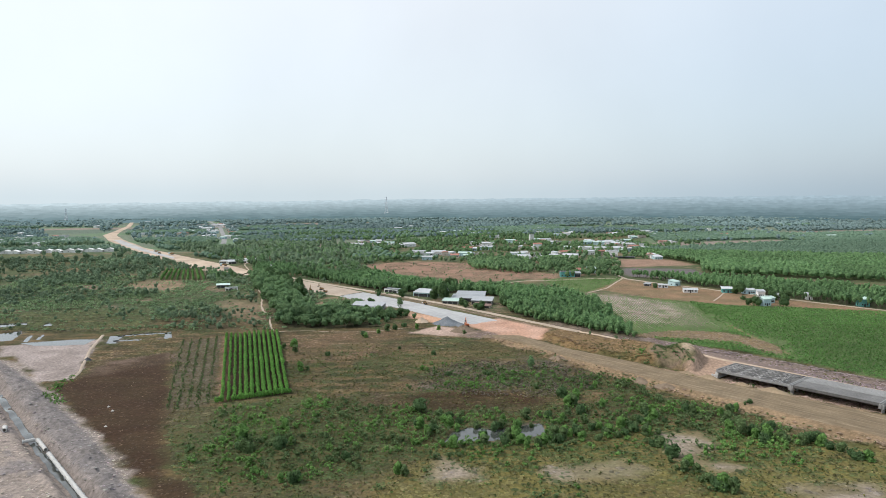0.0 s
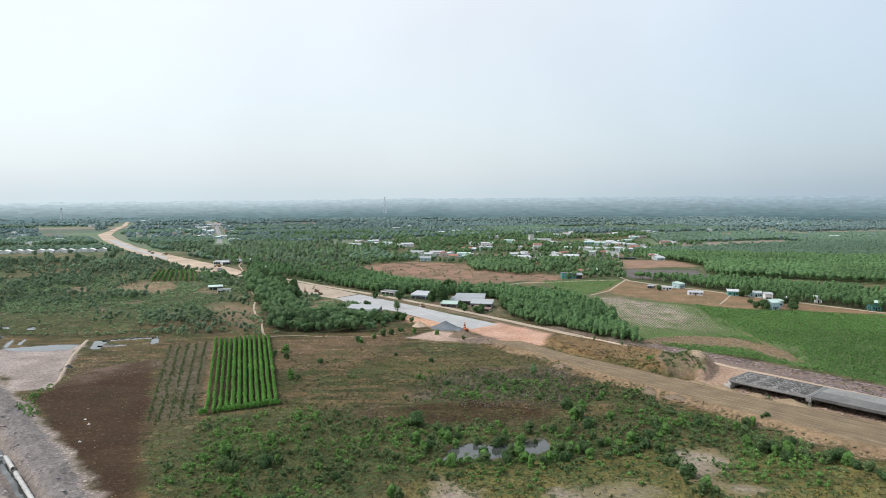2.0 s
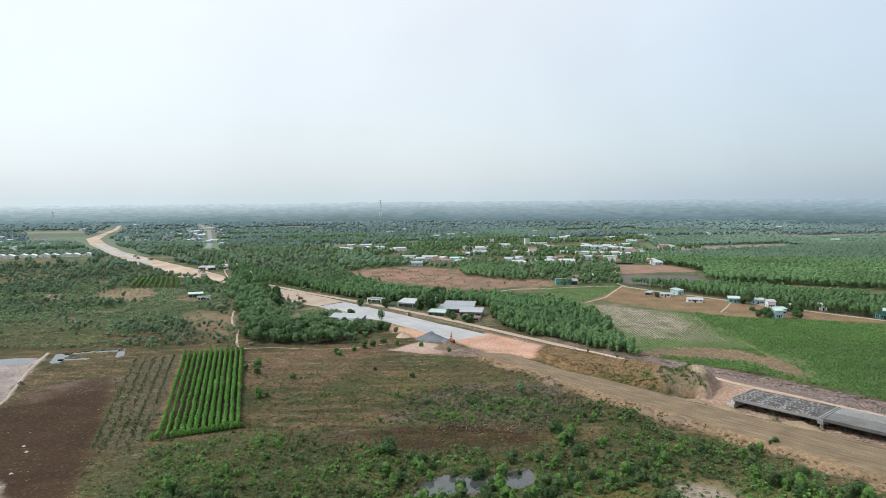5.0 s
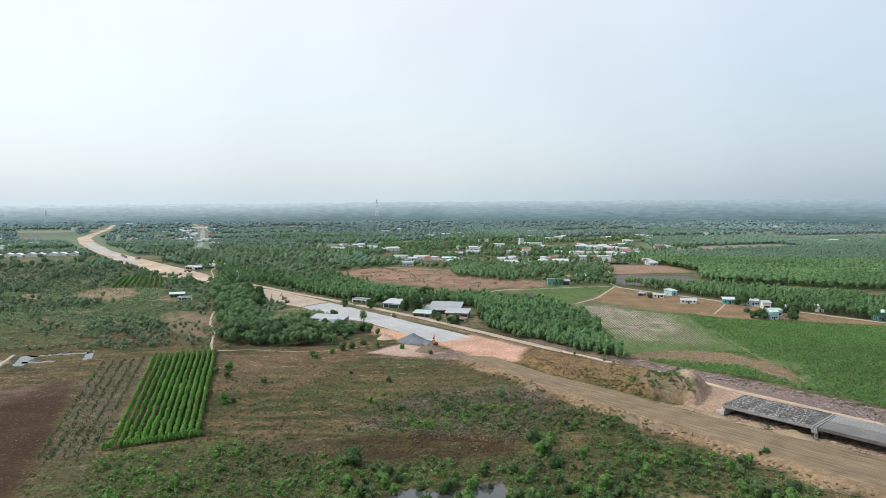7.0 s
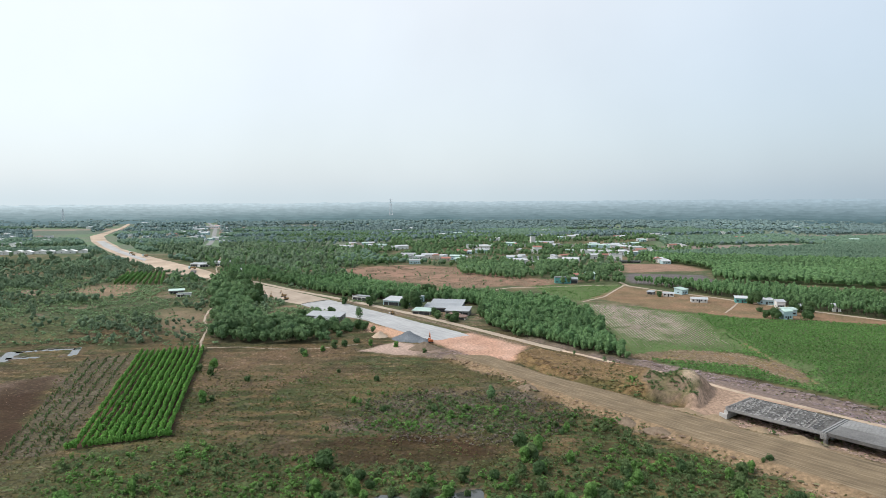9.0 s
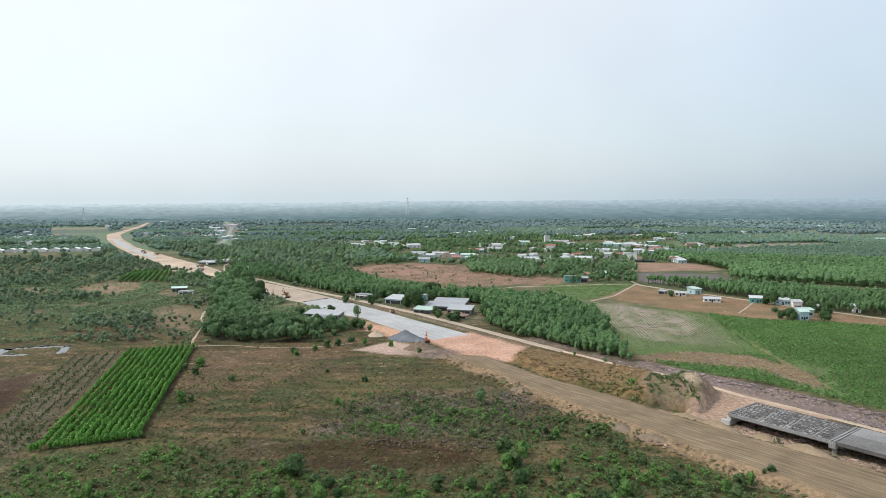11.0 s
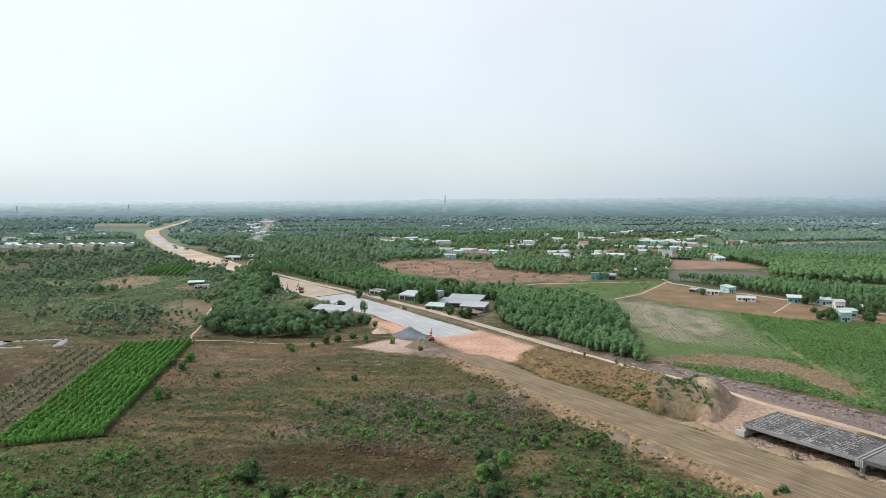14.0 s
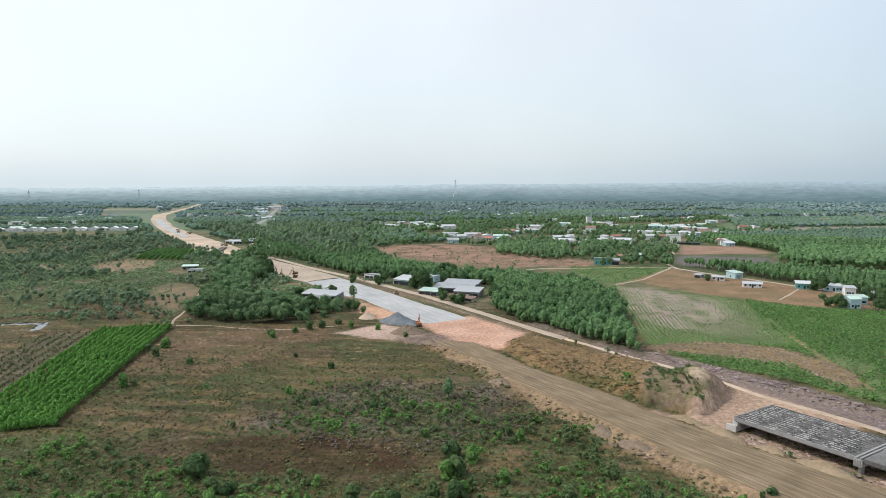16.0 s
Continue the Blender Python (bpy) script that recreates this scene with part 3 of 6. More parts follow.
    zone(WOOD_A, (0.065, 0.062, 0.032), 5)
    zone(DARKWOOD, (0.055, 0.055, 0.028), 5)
    zone(DRYFIELD, (0.265, 0.168, 0.112), 7, 1, 0.25)
    zone(LGREEN, (0.105, 0.155, 0.055), 6)
    zone(RFIELD, (0.105, 0.150, 0.056), 4)
    zone(TILLED, (0.16, 0.145, 0.095), 16, 0.6, 0.5)
    out = blend(out, (0.37, 0.28, 0.25), smooth((inside(x, y, TPATCH) + wob) / 10 + 0.3) * smooth((fbm(x, y * 0.12, 3.0, 3) - 0.44) / 0.14) * 0.4)
    out = blend(out, (0.30, 0.195, 0.105), smooth((1.6 - along(x, y, FIELDPATH[2:])) / 1.5) * 0.7)
    zone(DRYSTRIP, (0.21, 0.135, 0.070), 10, 0.9, 0.3)
    zone(HOUSESTRIP, (0.22, 0.146, 0.082), 5, 1, 0.4)
    zone(BURNT, (0.125, 0.115, 0.105), 5)
    zone(BROWN2, (0.25, 0.168, 0.112), 6)
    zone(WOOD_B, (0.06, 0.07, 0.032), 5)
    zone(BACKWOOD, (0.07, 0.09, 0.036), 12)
    zone(LEFTDRY, (0.26, 0.185, 0.115), 14, 0.85, 0.4)
    zone(LEFTGRASS, (0.085, 0.110, 0.038), 22, 0.8, 0.5)
    zone(LEFTBROWN, (0.200, 0.150, 0.090), 16, 0.8, 0.5)
    zone(LEFTBARE, (0.28, 0.20, 0.14), 8, 0.8, 0.3)
    zone(FARGREEN, (0.165, 0.205, 0.110), 20)
    zone(ORCHARD, (0.13, 0.12, 0.06), 6)
    # patchwork far out: plot colours with haze painted in, paler and bluer
    kind, edge = plot_kind(x, y)
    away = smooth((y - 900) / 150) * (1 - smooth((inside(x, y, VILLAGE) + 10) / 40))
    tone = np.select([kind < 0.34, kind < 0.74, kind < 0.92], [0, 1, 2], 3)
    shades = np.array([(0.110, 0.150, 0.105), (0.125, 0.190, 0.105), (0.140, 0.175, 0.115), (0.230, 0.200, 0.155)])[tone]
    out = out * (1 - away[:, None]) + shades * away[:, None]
    return out * (1.09, 1.05, 1.12)


def make_ground():
    ys = list(np.arange(-90.0, 70.1, 5.0))
    while ys[-1] < 5600:
        ys.append(ys[-1] + max(1.1, (0.0062 if ys[-1] < 430 else 0.009 if ys[-1] < 900 else 0.015) * ys[-1]))
    ys = np.array(ys)
    us = np.linspace(-0.95, 0.76, 310)
    X = us[None, :] * np.maximum(ys[:, None] + 25, 165)
    Y = np.repeat(ys[:, None], len(us), 1)
    x, y = X.ravel(), Y.ravel()
    z = hgt(x, y)
    rim = (Y == ys[0]) | (us[None, :] == us[0]) | (us[None, :] == us[-1])
    z[rim.ravel()] = -2.6
    nr, nc = len(ys), len(us)
    i = (np.arange(nr - 1)[:, None] * nc + np.arange(nc - 1)[None, :]).ravel()
    faces = np.stack([i, i + 1, i + nc + 1, i + nc], 1)
    verts = np.stack([x, y, z], 1)
    # the land goes on all round, a little lower
    n = len(verts)
    verts = np.vstack([verts, [(-6500, -3000, -2.5), (6500, -3000, -2.5), (6500, 6500, -2.5), (-6500, 6500, -2.5)]])
    faces = np.vstack([faces, [(n, n + 1, n + 2, n + 3)]])
    me = mesh_arrays("ground", verts, faces, M["ground"])
    at = me.color_attributes.new("cover", "FLOAT_COLOR", "POINT")
    c = np.ones((len(verts), 4), np.float32)
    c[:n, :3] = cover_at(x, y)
    c[n:, :3] = (0.082, 0.072, 0.033)
    at.data.foreach_set("color", c.ravel())
    me.polygons.foreach_set("use_smooth", np.ones(len(faces), bool))
    tagged(new("ground", me), "flat scrubland with dry grass, bare soil, fields and earthworks", "ground", kind="structure")


make_ground()


def strip(name, left, right, mat, label, category, lift=0.12, step=3.0, nw=9, ragged=0.6, kind="structure", ends=0.0):
    """A road's surface between two edges, laid on the land."""
    def even(line, n):
        p = np.array(line, float)
        d = np.r_[0, np.cumsum(np.hypot(*np.diff(p, axis=0).T))]
        s = np.linspace(0, d[-1], n)
        return np.stack([np.interp(s, d, p[:, 0]), np.interp(s, d, p[:, 1])], 1)
    length = np.hypot(*np.diff(np.array(left, float), axis=0).T).sum()
    n = max(8, int(length / step))
    a, b = even(left, n), even(right, n)
    for e in (a, b):
        for k in range(2):
            e[1:-1, k] = (e[:-2, k] + 2 * e[1:-1, k] + e[2:, k]) / 4
    t = np.linspace(0, 1, nw)
    wob_a = (fbm(a[:, 0], a[:, 1], 6) - 0.5) * 2 * ragged
    wob_b = (fbm(b[:, 0] + 50, b[:, 1], 6) - 0.5) * 2 * ragged
    w = np.hypot(*(b - a).T)
    T = (t[None, :] * (1 + (wob_a + wob_b)[:, None] / w[:, None]) - wob_a[:, None] / w[:, None])
    P = a[:, None, :] * (1 - T[..., None]) + b[:, None, :] * T[..., None]
    x, y = P[..., 0].ravel(), P[..., 1].ravel()
    z = hgt(x, y) + lift + 0.06
    z = z.reshape(n, nw)
    z[:, 0] -= 0.35
    z[:, -1] -= 0.35
    if ends:  # ragged ends that run out into the soil
        for row, nxt in ((0, 1), (-1, -2)):
            way = P[row] - P[nxt]
            way = way / (np.hypot(way[:, 0], way[:, 1])[:, None] + 1e-9)
            P[row] += way * (ends * (fbm(P[row, :, 0] * 3, P[row, :, 1] * 3, 9) - 0.2))[:, None]
            z[row] = hgt(P[row, :, 0], P[row, :, 1]) - 0.12
        x, y = P[..., 0].ravel(), P[..., 1].ravel()
    i = (np.arange(n - 1)[:, None] * nw + np.arange(nw - 1)[None, :]).ravel()
    faces = np.stack([i, i + 1, i + nw + 1, i + nw], 1)
    me = mesh_arrays(name, np.stack([x, y, z.ravel()], 1), faces, M[mat])
    me.polygons.foreach_set("use_smooth", np.ones(len(faces), bool))
    return tagged(new(name, me), label, category, kind=kind)


def ribbon(name, line, width, mat, label, category, meander=0.0, **kw):
    p = np.array(line, float)
    if meander:
        d = np.r_[0, np.cumsum(np.hypot(*np.diff(p, axis=0).T))]
        s = np.linspace(0, d[-1], int(d[-1] / 5))
        p = np.stack([np.interp(s, d, p[:, 0]), np.interp(s, d, p[:, 1])], 1)
        p += np.stack([fbm(s, s * 0 + 40, 32) - 0.5, fbm(s, s * 0 + 90, 32) - 0.5], 1) * meander
    d = np.gradient(p, axis=0)
    d /= np.hypot(*d.T)[:, None] + 1e-9
    nrm = np.stack([-d[:, 1], d[:, 0]], 1) * width / 2
    return strip(name, (p + nrm).tolist(), (p - nrm).tolist(), mat, label, category, **kw)


strip("pavement", [(15, 407), (5, 419), (-31, 468), (-53, 486), (-84, 527)], [(35, 423), (22, 440), (3, 463), (-18, 490), (-43, 521), (-66, 549)], "gravel",
      "pale grey crushed-stone carriageway base under construction", "pavement", lift=0.16, nw=21, ends=9.0)
strip("road", [(-84, 527), (-113, 553), (-135, 581), (-168, 632), (-205, 676)], [(-66, 549), (-79, 565), (-106, 595), (-150, 641), (-190, 700)], "path",
      "pale bare-soil carriageway under construction", "road", lift=0.3)
ribbon("road", SERVICE[:9], 5.4, "path", "pale sandy service road along the earthworks", "road", lift=0.2, nw=7)
ribbon("road", [(80, 385), (98, 363), (113, 348), (127, 331), (136, 316), (152, 298), (162, 284), (205, 232), (245, 180)], 2.9, "dirt", "narrow sandy track beside churned mud", "road", lift=0.2, nw=5, ragged=0.5)
strip("road", HAUL[:10], HAUL[10:][::-1], "haul", "rutted brown haul road beside the embankment", "road", lift=0.1, ragged=1.6)
strip("road", [(-205, 676), (-264, 716), (-371, 859), (-526, 1079), (-618, 1222), (-704, 1372), (-762, 1540), (-850, 1780), (-1000, 2130)],
      [(-205, 705), (-240, 756), (-351, 890), (-470, 1040), (-590, 1225), (-676, 1372), (-742, 1530), (-832, 1770), (-985, 2120)], "dirt",
      "pale orange highway earthworks winding into the distance", "road", lift=0.6, step=8, ragged=2.5)
strip("pavement", [(-345, 845), (-440, 968), (-520, 1080), (-605, 1215)], [(-352, 868), (-450, 1000), (-505, 1085), (-590, 1215)], "gravel",
      "grey crushed-stone stretch of the far highway", "pavement", lift=0.9, step=8, ragged=1.5)
ribbon("path", [(230, 880), (213, 813), (201, 765), (174, 662), (175, 629), (196, 596), (221, 565), (239, 538), (266, 500), (330, 420)], 4.0, "path",
       "pale unpaved village lane", "path", lift=0.15, nw=5, ragged=0.3)
ribbon("path", [(-280, 920), (-266, 882), (-230, 770), (-194, 667), (-153, 552), (-121, 449), (-100, 391)], 1.7, "path", "narrow pale footpath beside the wood", "path", lift=0.15, nw=5, ragged=0.6, meander=7.0)
ribbon("path", [(-372, 1120), (-390, 1180), (-426, 1292), (-500, 1500), (-598, 1778), (-768, 2171)], 9.0, "concrete", "grey town street in the distance", "road", lift=0.3, nw=5, step=10)
ribbon("path", [(-197.1, 379.1), (-184.8, 342.3), (-174.9, 318.4), (-166.1, 297.6), (-163.6, 286.3)], 1.7, "path", "pale earth dike between the basin and the field", "path", lift=0.35, nw=5, ragged=0.4)
ribbon("path", [(-99, 388), (-80, 391), (-60, 386), (-40, 388), (-22, 398)], 0.9, "path", "pale trodden trail along the wood", "path", lift=0.08, nw=5, ragged=0.4, meander=5.0)
ribbon("path", [(60, 606), (76, 618), (105, 622), (140, 632), (172, 636)], 2.5, "path", "dirt track at the field's edge", "path", lift=0.15, nw=5, ragged=0.3)
ribbon("path", [(118, 540), (140, 566), (172, 634)], 2.2, "path", "dirt track at the field's edge", "path", lift=0.15, nw=5, ragged=0.3)
ribbon("path", [(231, 541), (217, 517), (203, 495)], 1.7, "path", "dirt lane from the houses to the field", "path", lift=0.15, nw=5, ragged=0.3)


def flat(name, poly, z, mat, label, category):
    bm = bmesh.new()
    bm.faces.new([bm.verts.new((px, py, z)) for px, py in poly])
    bmesh.ops.triangulate(bm, faces=bm.faces)
    me = bpy.data.meshes.new(name)
    bm.to_mesh(me)
    bm.free()
    me.materials.append(M[mat])
    return tagged(new(name, me), label, category, kind="structure")


def grown(poly, by):
    c = Vector((sum(p[0] for p in poly) / len(poly), sum(p[1] for p in poly) / len(poly)))
    out = []
    for p in poly:
        v = Vector(p)
        out.append(tuple(v + (v - c).normalized() * by))
    return out


for p in PONDS:
    flat("water", grown(p, 1.0), -0.28, "water", "still shallow pond water with muddy banks", "pond")
ribbon("water", DITCH[1:], 2.4, "water", "muddy water standing in a freshly dug ditch", "ditch water", nw=3, ragged=0.5, lift=0.55)


# ---- foliage ----
def crown(n, r, z0, z1, size, seed, lumps=7, flat_=0.0, dense=0, seg=5):
    """n leaf sprays on several lumps that fill a crown; the first `dense` lumps are closed masses of foliage."""
    g = np.random.default_rng(seed)
    d = g.normal(size=(lumps, 3))
    d /= np.linalg.norm(d, axis=1)[:, None]
    half = (z1 - z0) / 2
    cen = d * np.array([r * 0.55, r * 0.55, half * 0.55]) * g.uniform(0.5, 1.1, (lumps, 1)) + (0, 0, (z0 + z1) / 2)
    rad = g.uniform(0.38, 0.6, lumps)
    if dense and lumps == 1:
        cen[:], rad[:] = (0, 0, (z0 + z1) / 2), 0.95
    k = g.integers(0, lumps, n)
    e = g.normal(size=(n, 3))
    e[:, 2] = np.where(g.random(n) < 0.65, np.abs(e[:, 2]), e[:, 2])
    e /= np.linalg.norm(e, axis=1)[:, None]
    pos = cen[k] + e * rad[k][:, None] * np.array([r, r, half]) * g.uniform(0.75, 1.05, (n, 1))
    nrm = e + g.normal(size=(n, 3)) * 0.30 + (0, 0, flat_)
    nrm /= np.linalg.norm(nrm, axis=1)[:, None]
    a = np.cross(nrm, g.normal(size=(n, 3)))
    a /= np.linalg.norm(a, axis=1)[:, None] + 1e-9
    b = np.cross(nrm, a)
    s = (size * g.uniform(0.6, 1.25, n))[:, None] / 2
    q = np.stack([pos - a * s, pos + b * s * 0.8, pos + a * s, pos - b * s * 0.8], 1)
    q[:, 1] += nrm * s * 0.3
    hulls = [q]
    for j in range(dense):
        rings = []
        for up, wide in ((-0.75, 0.62), (0.12, 1.0), (0.72, 0.66), (0.97, 0.12)):
            t = np.arange(seg) * math.tau / seg + g.uniform(0, 1.2)
            w = rad[j] * wide * g.uniform(0.70, 1.0, seg)
            rings.append(np.stack([cen[j, 0] + r * w * np.cos(t), cen[j, 1] + r * w * np.sin(t), cen[j, 2] + half * rad[j] * (0.9 * up + g.uniform(-0.14, 0.14, seg))], 1))
        for lo, hi in zip(rings, rings[1:]):
            hulls.append(np.stack([lo, np.roll(lo, -1, 0), np.roll(hi, -1, 0), hi], 1))
    return np.concatenate(hulls)


def scatter(name, protos, pts, scale, mat, label, category, tall=None, kind="stuff", parent=None, lift=0.0, tint=None):
    """Every point takes one of the crowns, turned and sized; all in one mesh."""
    pts = np.asarray(pts, float)
    if not len(pts):
        return None
    n = len(pts)
    which = rng.integers(0, len(protos), n)
    turn = rng.uniform(0, math.tau, n)
    z = hgt(pts[:, 0], pts[:, 1]) + lift
    tall = scale if tall is None else tall
    blocks, tints = [], []
    for k, pr in enumerate(protos):
        i = np.nonzero(which == k)[0]
        c, s = np.cos(turn[i])[:, None, None], np.sin(turn[i])[:, None, None]
        sc, th = scale[i][:, None, None], tall[i][:, None, None]
        x = (pr[None, ..., 0] * c - pr[None, ..., 1] * s) * sc + pts[i, 0][:, None, None]
        y = (pr[None, ..., 0] * s + pr[None, ..., 1] * c) * sc + pts[i, 1][:, None, None]
        zz = pr[None, ..., 2] * th + z[i][:, None, None]
        blocks.append(np.stack([x, y, zz], -1).reshape(-1, 3))
        if tint is not None:
            tints.append(np.repeat(tint[i], pr.shape[0] * 4, 0))
    verts = np.concatenate(blocks)
    faces = np.arange(len(verts)).reshape(-1, 4)
    me = mesh_arrays(name, verts, faces, M[mat])
    if tint is not None:
        c = np.ones((len(verts), 4), np.float32)
        c[:, :3] = np.concatenate(tints)
        me.color_attributes.new("cover", "FLOAT_COLOR", "POINT").data.foreach_set("color", c.ravel())
    ob = new(name, me)
    if parent:
        ob.parent = parent
        return ob
    return tagged(ob, label, category, kind=kind)


def stems(r, z1, n=4):
    q = []
    for k in range(n):
        a0, a1 = k * math.tau / n, (k + 1) * math.tau / n
        q.append([(r * math.cos(a0), r * math.sin(a0), -0.3), (r * math.cos(a1), r * math.sin(a1), -0.3), (r * 0.6 * math.cos(a1), r * 0.6 * math.sin(a1), z1), (r * 0.6 * math.cos(a0), r * 0.6 * math.sin(a0), z1)])
    return np.array(q)


def grid_in(poly, gap, jitter=0.35, angle=0.0, margin=0.0):
    p = np.array(poly, float)
    c = p.mean(0)
    r = np.hypot(*(p - c).T).max() + gap
    k = np.arange(-r, r, gap)
    u, v = np.meshgrid(k, k)
    u, v = u.ravel() + rng.normal(0, jitter * gap, u.size), v.ravel() + rng.normal(0, jitter * gap, u.size)
    x = c[0] + u * math.cos(angle) - v * math.sin(angle)
    y = c[1] + u * math.sin(angle) + v * math.cos(angle)
    keep = inside(x, y, poly) + (fbm(x, y, 15) - 0.5) * 4 > margin
    return np.stack([x[keep], y[keep]], 1)


def wood(name, pts, protos, mat, label, lo=0.8, hi=1.2, trunk=0.0, category="wood"):
    s = rng.uniform(lo, hi, len(pts))
    s *= 0.85 + 0.3 * fbm(pts[:, 0], pts[:, 1], 25)
    ob = scatter(name, protos, pts, s, mat, label, category, tall=s * rng.uniform(0.9, 1.15, len(pts)))
    if trunk:
        scatter("trunks", [stems(0.16, trunk)], pts, s, "bark", "", "", parent=ob)
    return ob


# plantation beside the service road
def in_sight(p):
    """Leaves out what lies far to either side of the walk."""
    return p[(p[:, 0] < 0.71 * p[:, 1] + 25) & (p[:, 0] > 100 - 0.9 * p[:, 1])]


PLANT = [crown(85, 2.8, -0.6, 7.2, 0.76, 10 + k, 5, 0.4, 4) for k in range(6)]
wood("wood", grid_in(WOOD_A, 3.9, 0.22, 0.68, 1.0), PLANT, "leaf_plantation", "dense young plantation of light green trees", 0.7, 1.25, trunk=4.0)
wood("wood", grid_in(WOOD_A2, 4.1, 0.22, 0.68, -1.0), [crown(24, 2.7, 0.8, 7.2, 1.1, 20 + k, 3, 0.4, 2) for k in range(5)], "leaf_plantation", "deeper part of the green plantation", 0.75, 1.2)
DARKT = [crown(230, 4.0, 0.2, 8.6, 0.80, 30 + k, 7, 0.25, 6) for k in range(6)]
wood("wood", grid_in(DARKWOOD, 5.0, 0.3, 0.3, 0.5), DARKT, "leaf_dark", "dark green unruly wood beside the highway", 0.6, 1.25, trunk=4.0)
ROWT = [crown(16, 2.5, -0.2, 8.2, 1.2, 50 + k, 2, 0.6, 2) for k in range(5)]
wood("wood", grid_in(WOOD_B, 4.2, 0.15, 0.9, 0.0), ROWT, "leaf_plantation", "plantation block of even green trees behind the lane", 0.9, 1.08, trunk=4.0)
wood("wood", grid_in(LIGHTPLOT, 4.4, 0.2, 0.4, 0.0), ROWT, "leaf_plantation", "light green plantation plot between the roads", 0.75, 0.95)
FART = [crown(8, 3.5, 0.3, 8.2, 1.9, 70 + k, 1, 0.7, 1) for k in range(5)]
BACKN = [crown(6, 3.4, 1.0, 8.6, 2.0, 65 + k, 1, 0.8, 1) for k in range(5)]
deep = in_sight(grid_in(BACKWOOD, 6.0, 0.15, 0.5, 0.0))
nearer = deep[:, 1] + 0.35 * deep[:, 0] < 1000
wood("wood", deep[nearer], BACKN, "leaf_plantation", "wide plantation behind the houses", 0.92, 1.08)
wood("wood", deep[~nearer], [c[6:] for c in BACKN], "leaf_block_haze", "wide plantation reaching to the distance", 0.92, 1.08)


def sprinkle(x0, x1, y0, y1, n, test):
    x, y = rng.uniform(x0, x1, n), rng.uniform(y0, y1, n)
    k = test(x, y)
    return np.stack([x[k], y[k]], 1)


ROADLINE = [(-190, 690), (-352, 868), (-500, 1065), (-610, 1225), (-690, 1372), (-752, 1535), (-840, 1775), (-990, 2125)]
BUILT = [FARGREEN, ORCHARD, LIGHTPLOT, WOOD_A, WOOD_A2, DARKWOOD, WOOD_B, BACKWOOD, DRYFIELD, LGREEN, RFIELD, HOUSESTRIP, BURNT, BROWN2, CROP, HAUL, EMBANK, PALE, BASIN, LATER]


GLASSFRONT = GLASSROW + [(-431, 863), (-515, 838), (-652, 803)]
TOWNSTREET = [(-372, 1120), (-390, 1180), (-426, 1292), (-500, 1500), (-598, 1778), (-768, 2171)]
OPEN = [FARGREEN, DRYFIELD, LGREEN, BURNT, BROWN2, ORCHARD]


def free(x, y, margin=2.0, tall=8.0):
    ok = np.ones(len(x), bool)
    # no tall trees close in front of the open plots and roads
    for share in (0.5, 1.0):
        far_x, far_y = 25 + (x - 25) * (1 + share * tall / 70), 55 + (y - 55) * (1 + share * tall / 70)
        for p in OPEN:
            ok &= inside(far_x, far_y, p) < 4 * (fbm(x, y, 30) - 0.5)
        ok &= along(far_x, far_y, ROADLINE) > 10
        ok &= along(far_x, far_y, TOWNSTREET) > 12
    ok &= (inside(x, y, GLASSFRONT) < 0) | (rng.random(len(x)) < 0.06)
    for p in CLEARINGS:
        ok &= inside(x, y, p) < 14 * (fbm(x, y, 12) - 0.45) + 30 * (rng.random(len(x)) < 0.16)
    for p in BUILT:
        ok &= inside(x, y, p) < -margin
    for p in PONDS:
        ok &= inside(x, y, p) < -1
    ok &= along(x, y, ROADLINE) > np.where(y > 1100, 26, 24)
    ok &= along(x, y, [(25, 415), (-40, 500), (-95, 562), (-150, 630), (-200, 690)]) > 19
    ok &= along(x, y, SERVICE) > 7
    ok &= along(x, y, TOWNSTREET) > 14
    ok &= along(x, y, GLASSROW) > 16
    ok &= along(x, y, [(-266, 882), (-194, 667), (-153, 552), (-121, 449), (-100, 391)]) > 3
    return ok


# scrubland with scattered trees on the far side of the ponds
SCRUBT = [crown(12, 2.3, 0.0, 4.2, 1.1, 90 + k, 3, 0.45, 2) for k in range(6)]
pts = sprinkle(-620, -80, 395, 830, 9500, lambda x, y: free(x, y, 2, 3.5) & (x > 90 - 0.9 * y) & (fbm(x, y, 45) + 0.35 * fbm(x, y, 12) > 0.68))
wood("scrub", pts, SCRUBT, "leaf_grove", "unruly scrub of small trees and bushes", 0.45, 1.45, category="scrub")
pts = sprinkle(-620, -80, 420, 830, 3600, lambda x, y: free(x, y, 2, 6.0) & (x > 90 - 0.9 * y) & (fbm(x + 900, y, 60) + 0.2 * smooth(1.3 - np.hypot((x + 330) / 80, (y - 640) / 100)) + 0.25 * smooth((y - 600) / 200) > 0.60))
GROVET = [crown(34, 3.6, 0.2, 8.0, 1.15, 60 + k, 5, 0.35, 4) for k in range(5)]
wood("scrub", pts, GROVET, "leaf_grove", "groves of taller dark green trees", 0.5, 0.95, category="grove")
LOWT = [crown(8, 1.4, 0.0, 1.6, 0.95, 95 + k, 4, 0.9) for k in range(5)]
pts = sprinkle(-400, -95, 392, 660, 15000, lambda x, y: free(x, y, 2, 1.0) & (x > 90 - 0.9 * y) & (fbm(x, y, 20) > 0.36))
wood("scrub", pts, LOWT, "leaf_low", "low dense green scrub beyond the ponds", 0.5, 1.5, category="scrub")
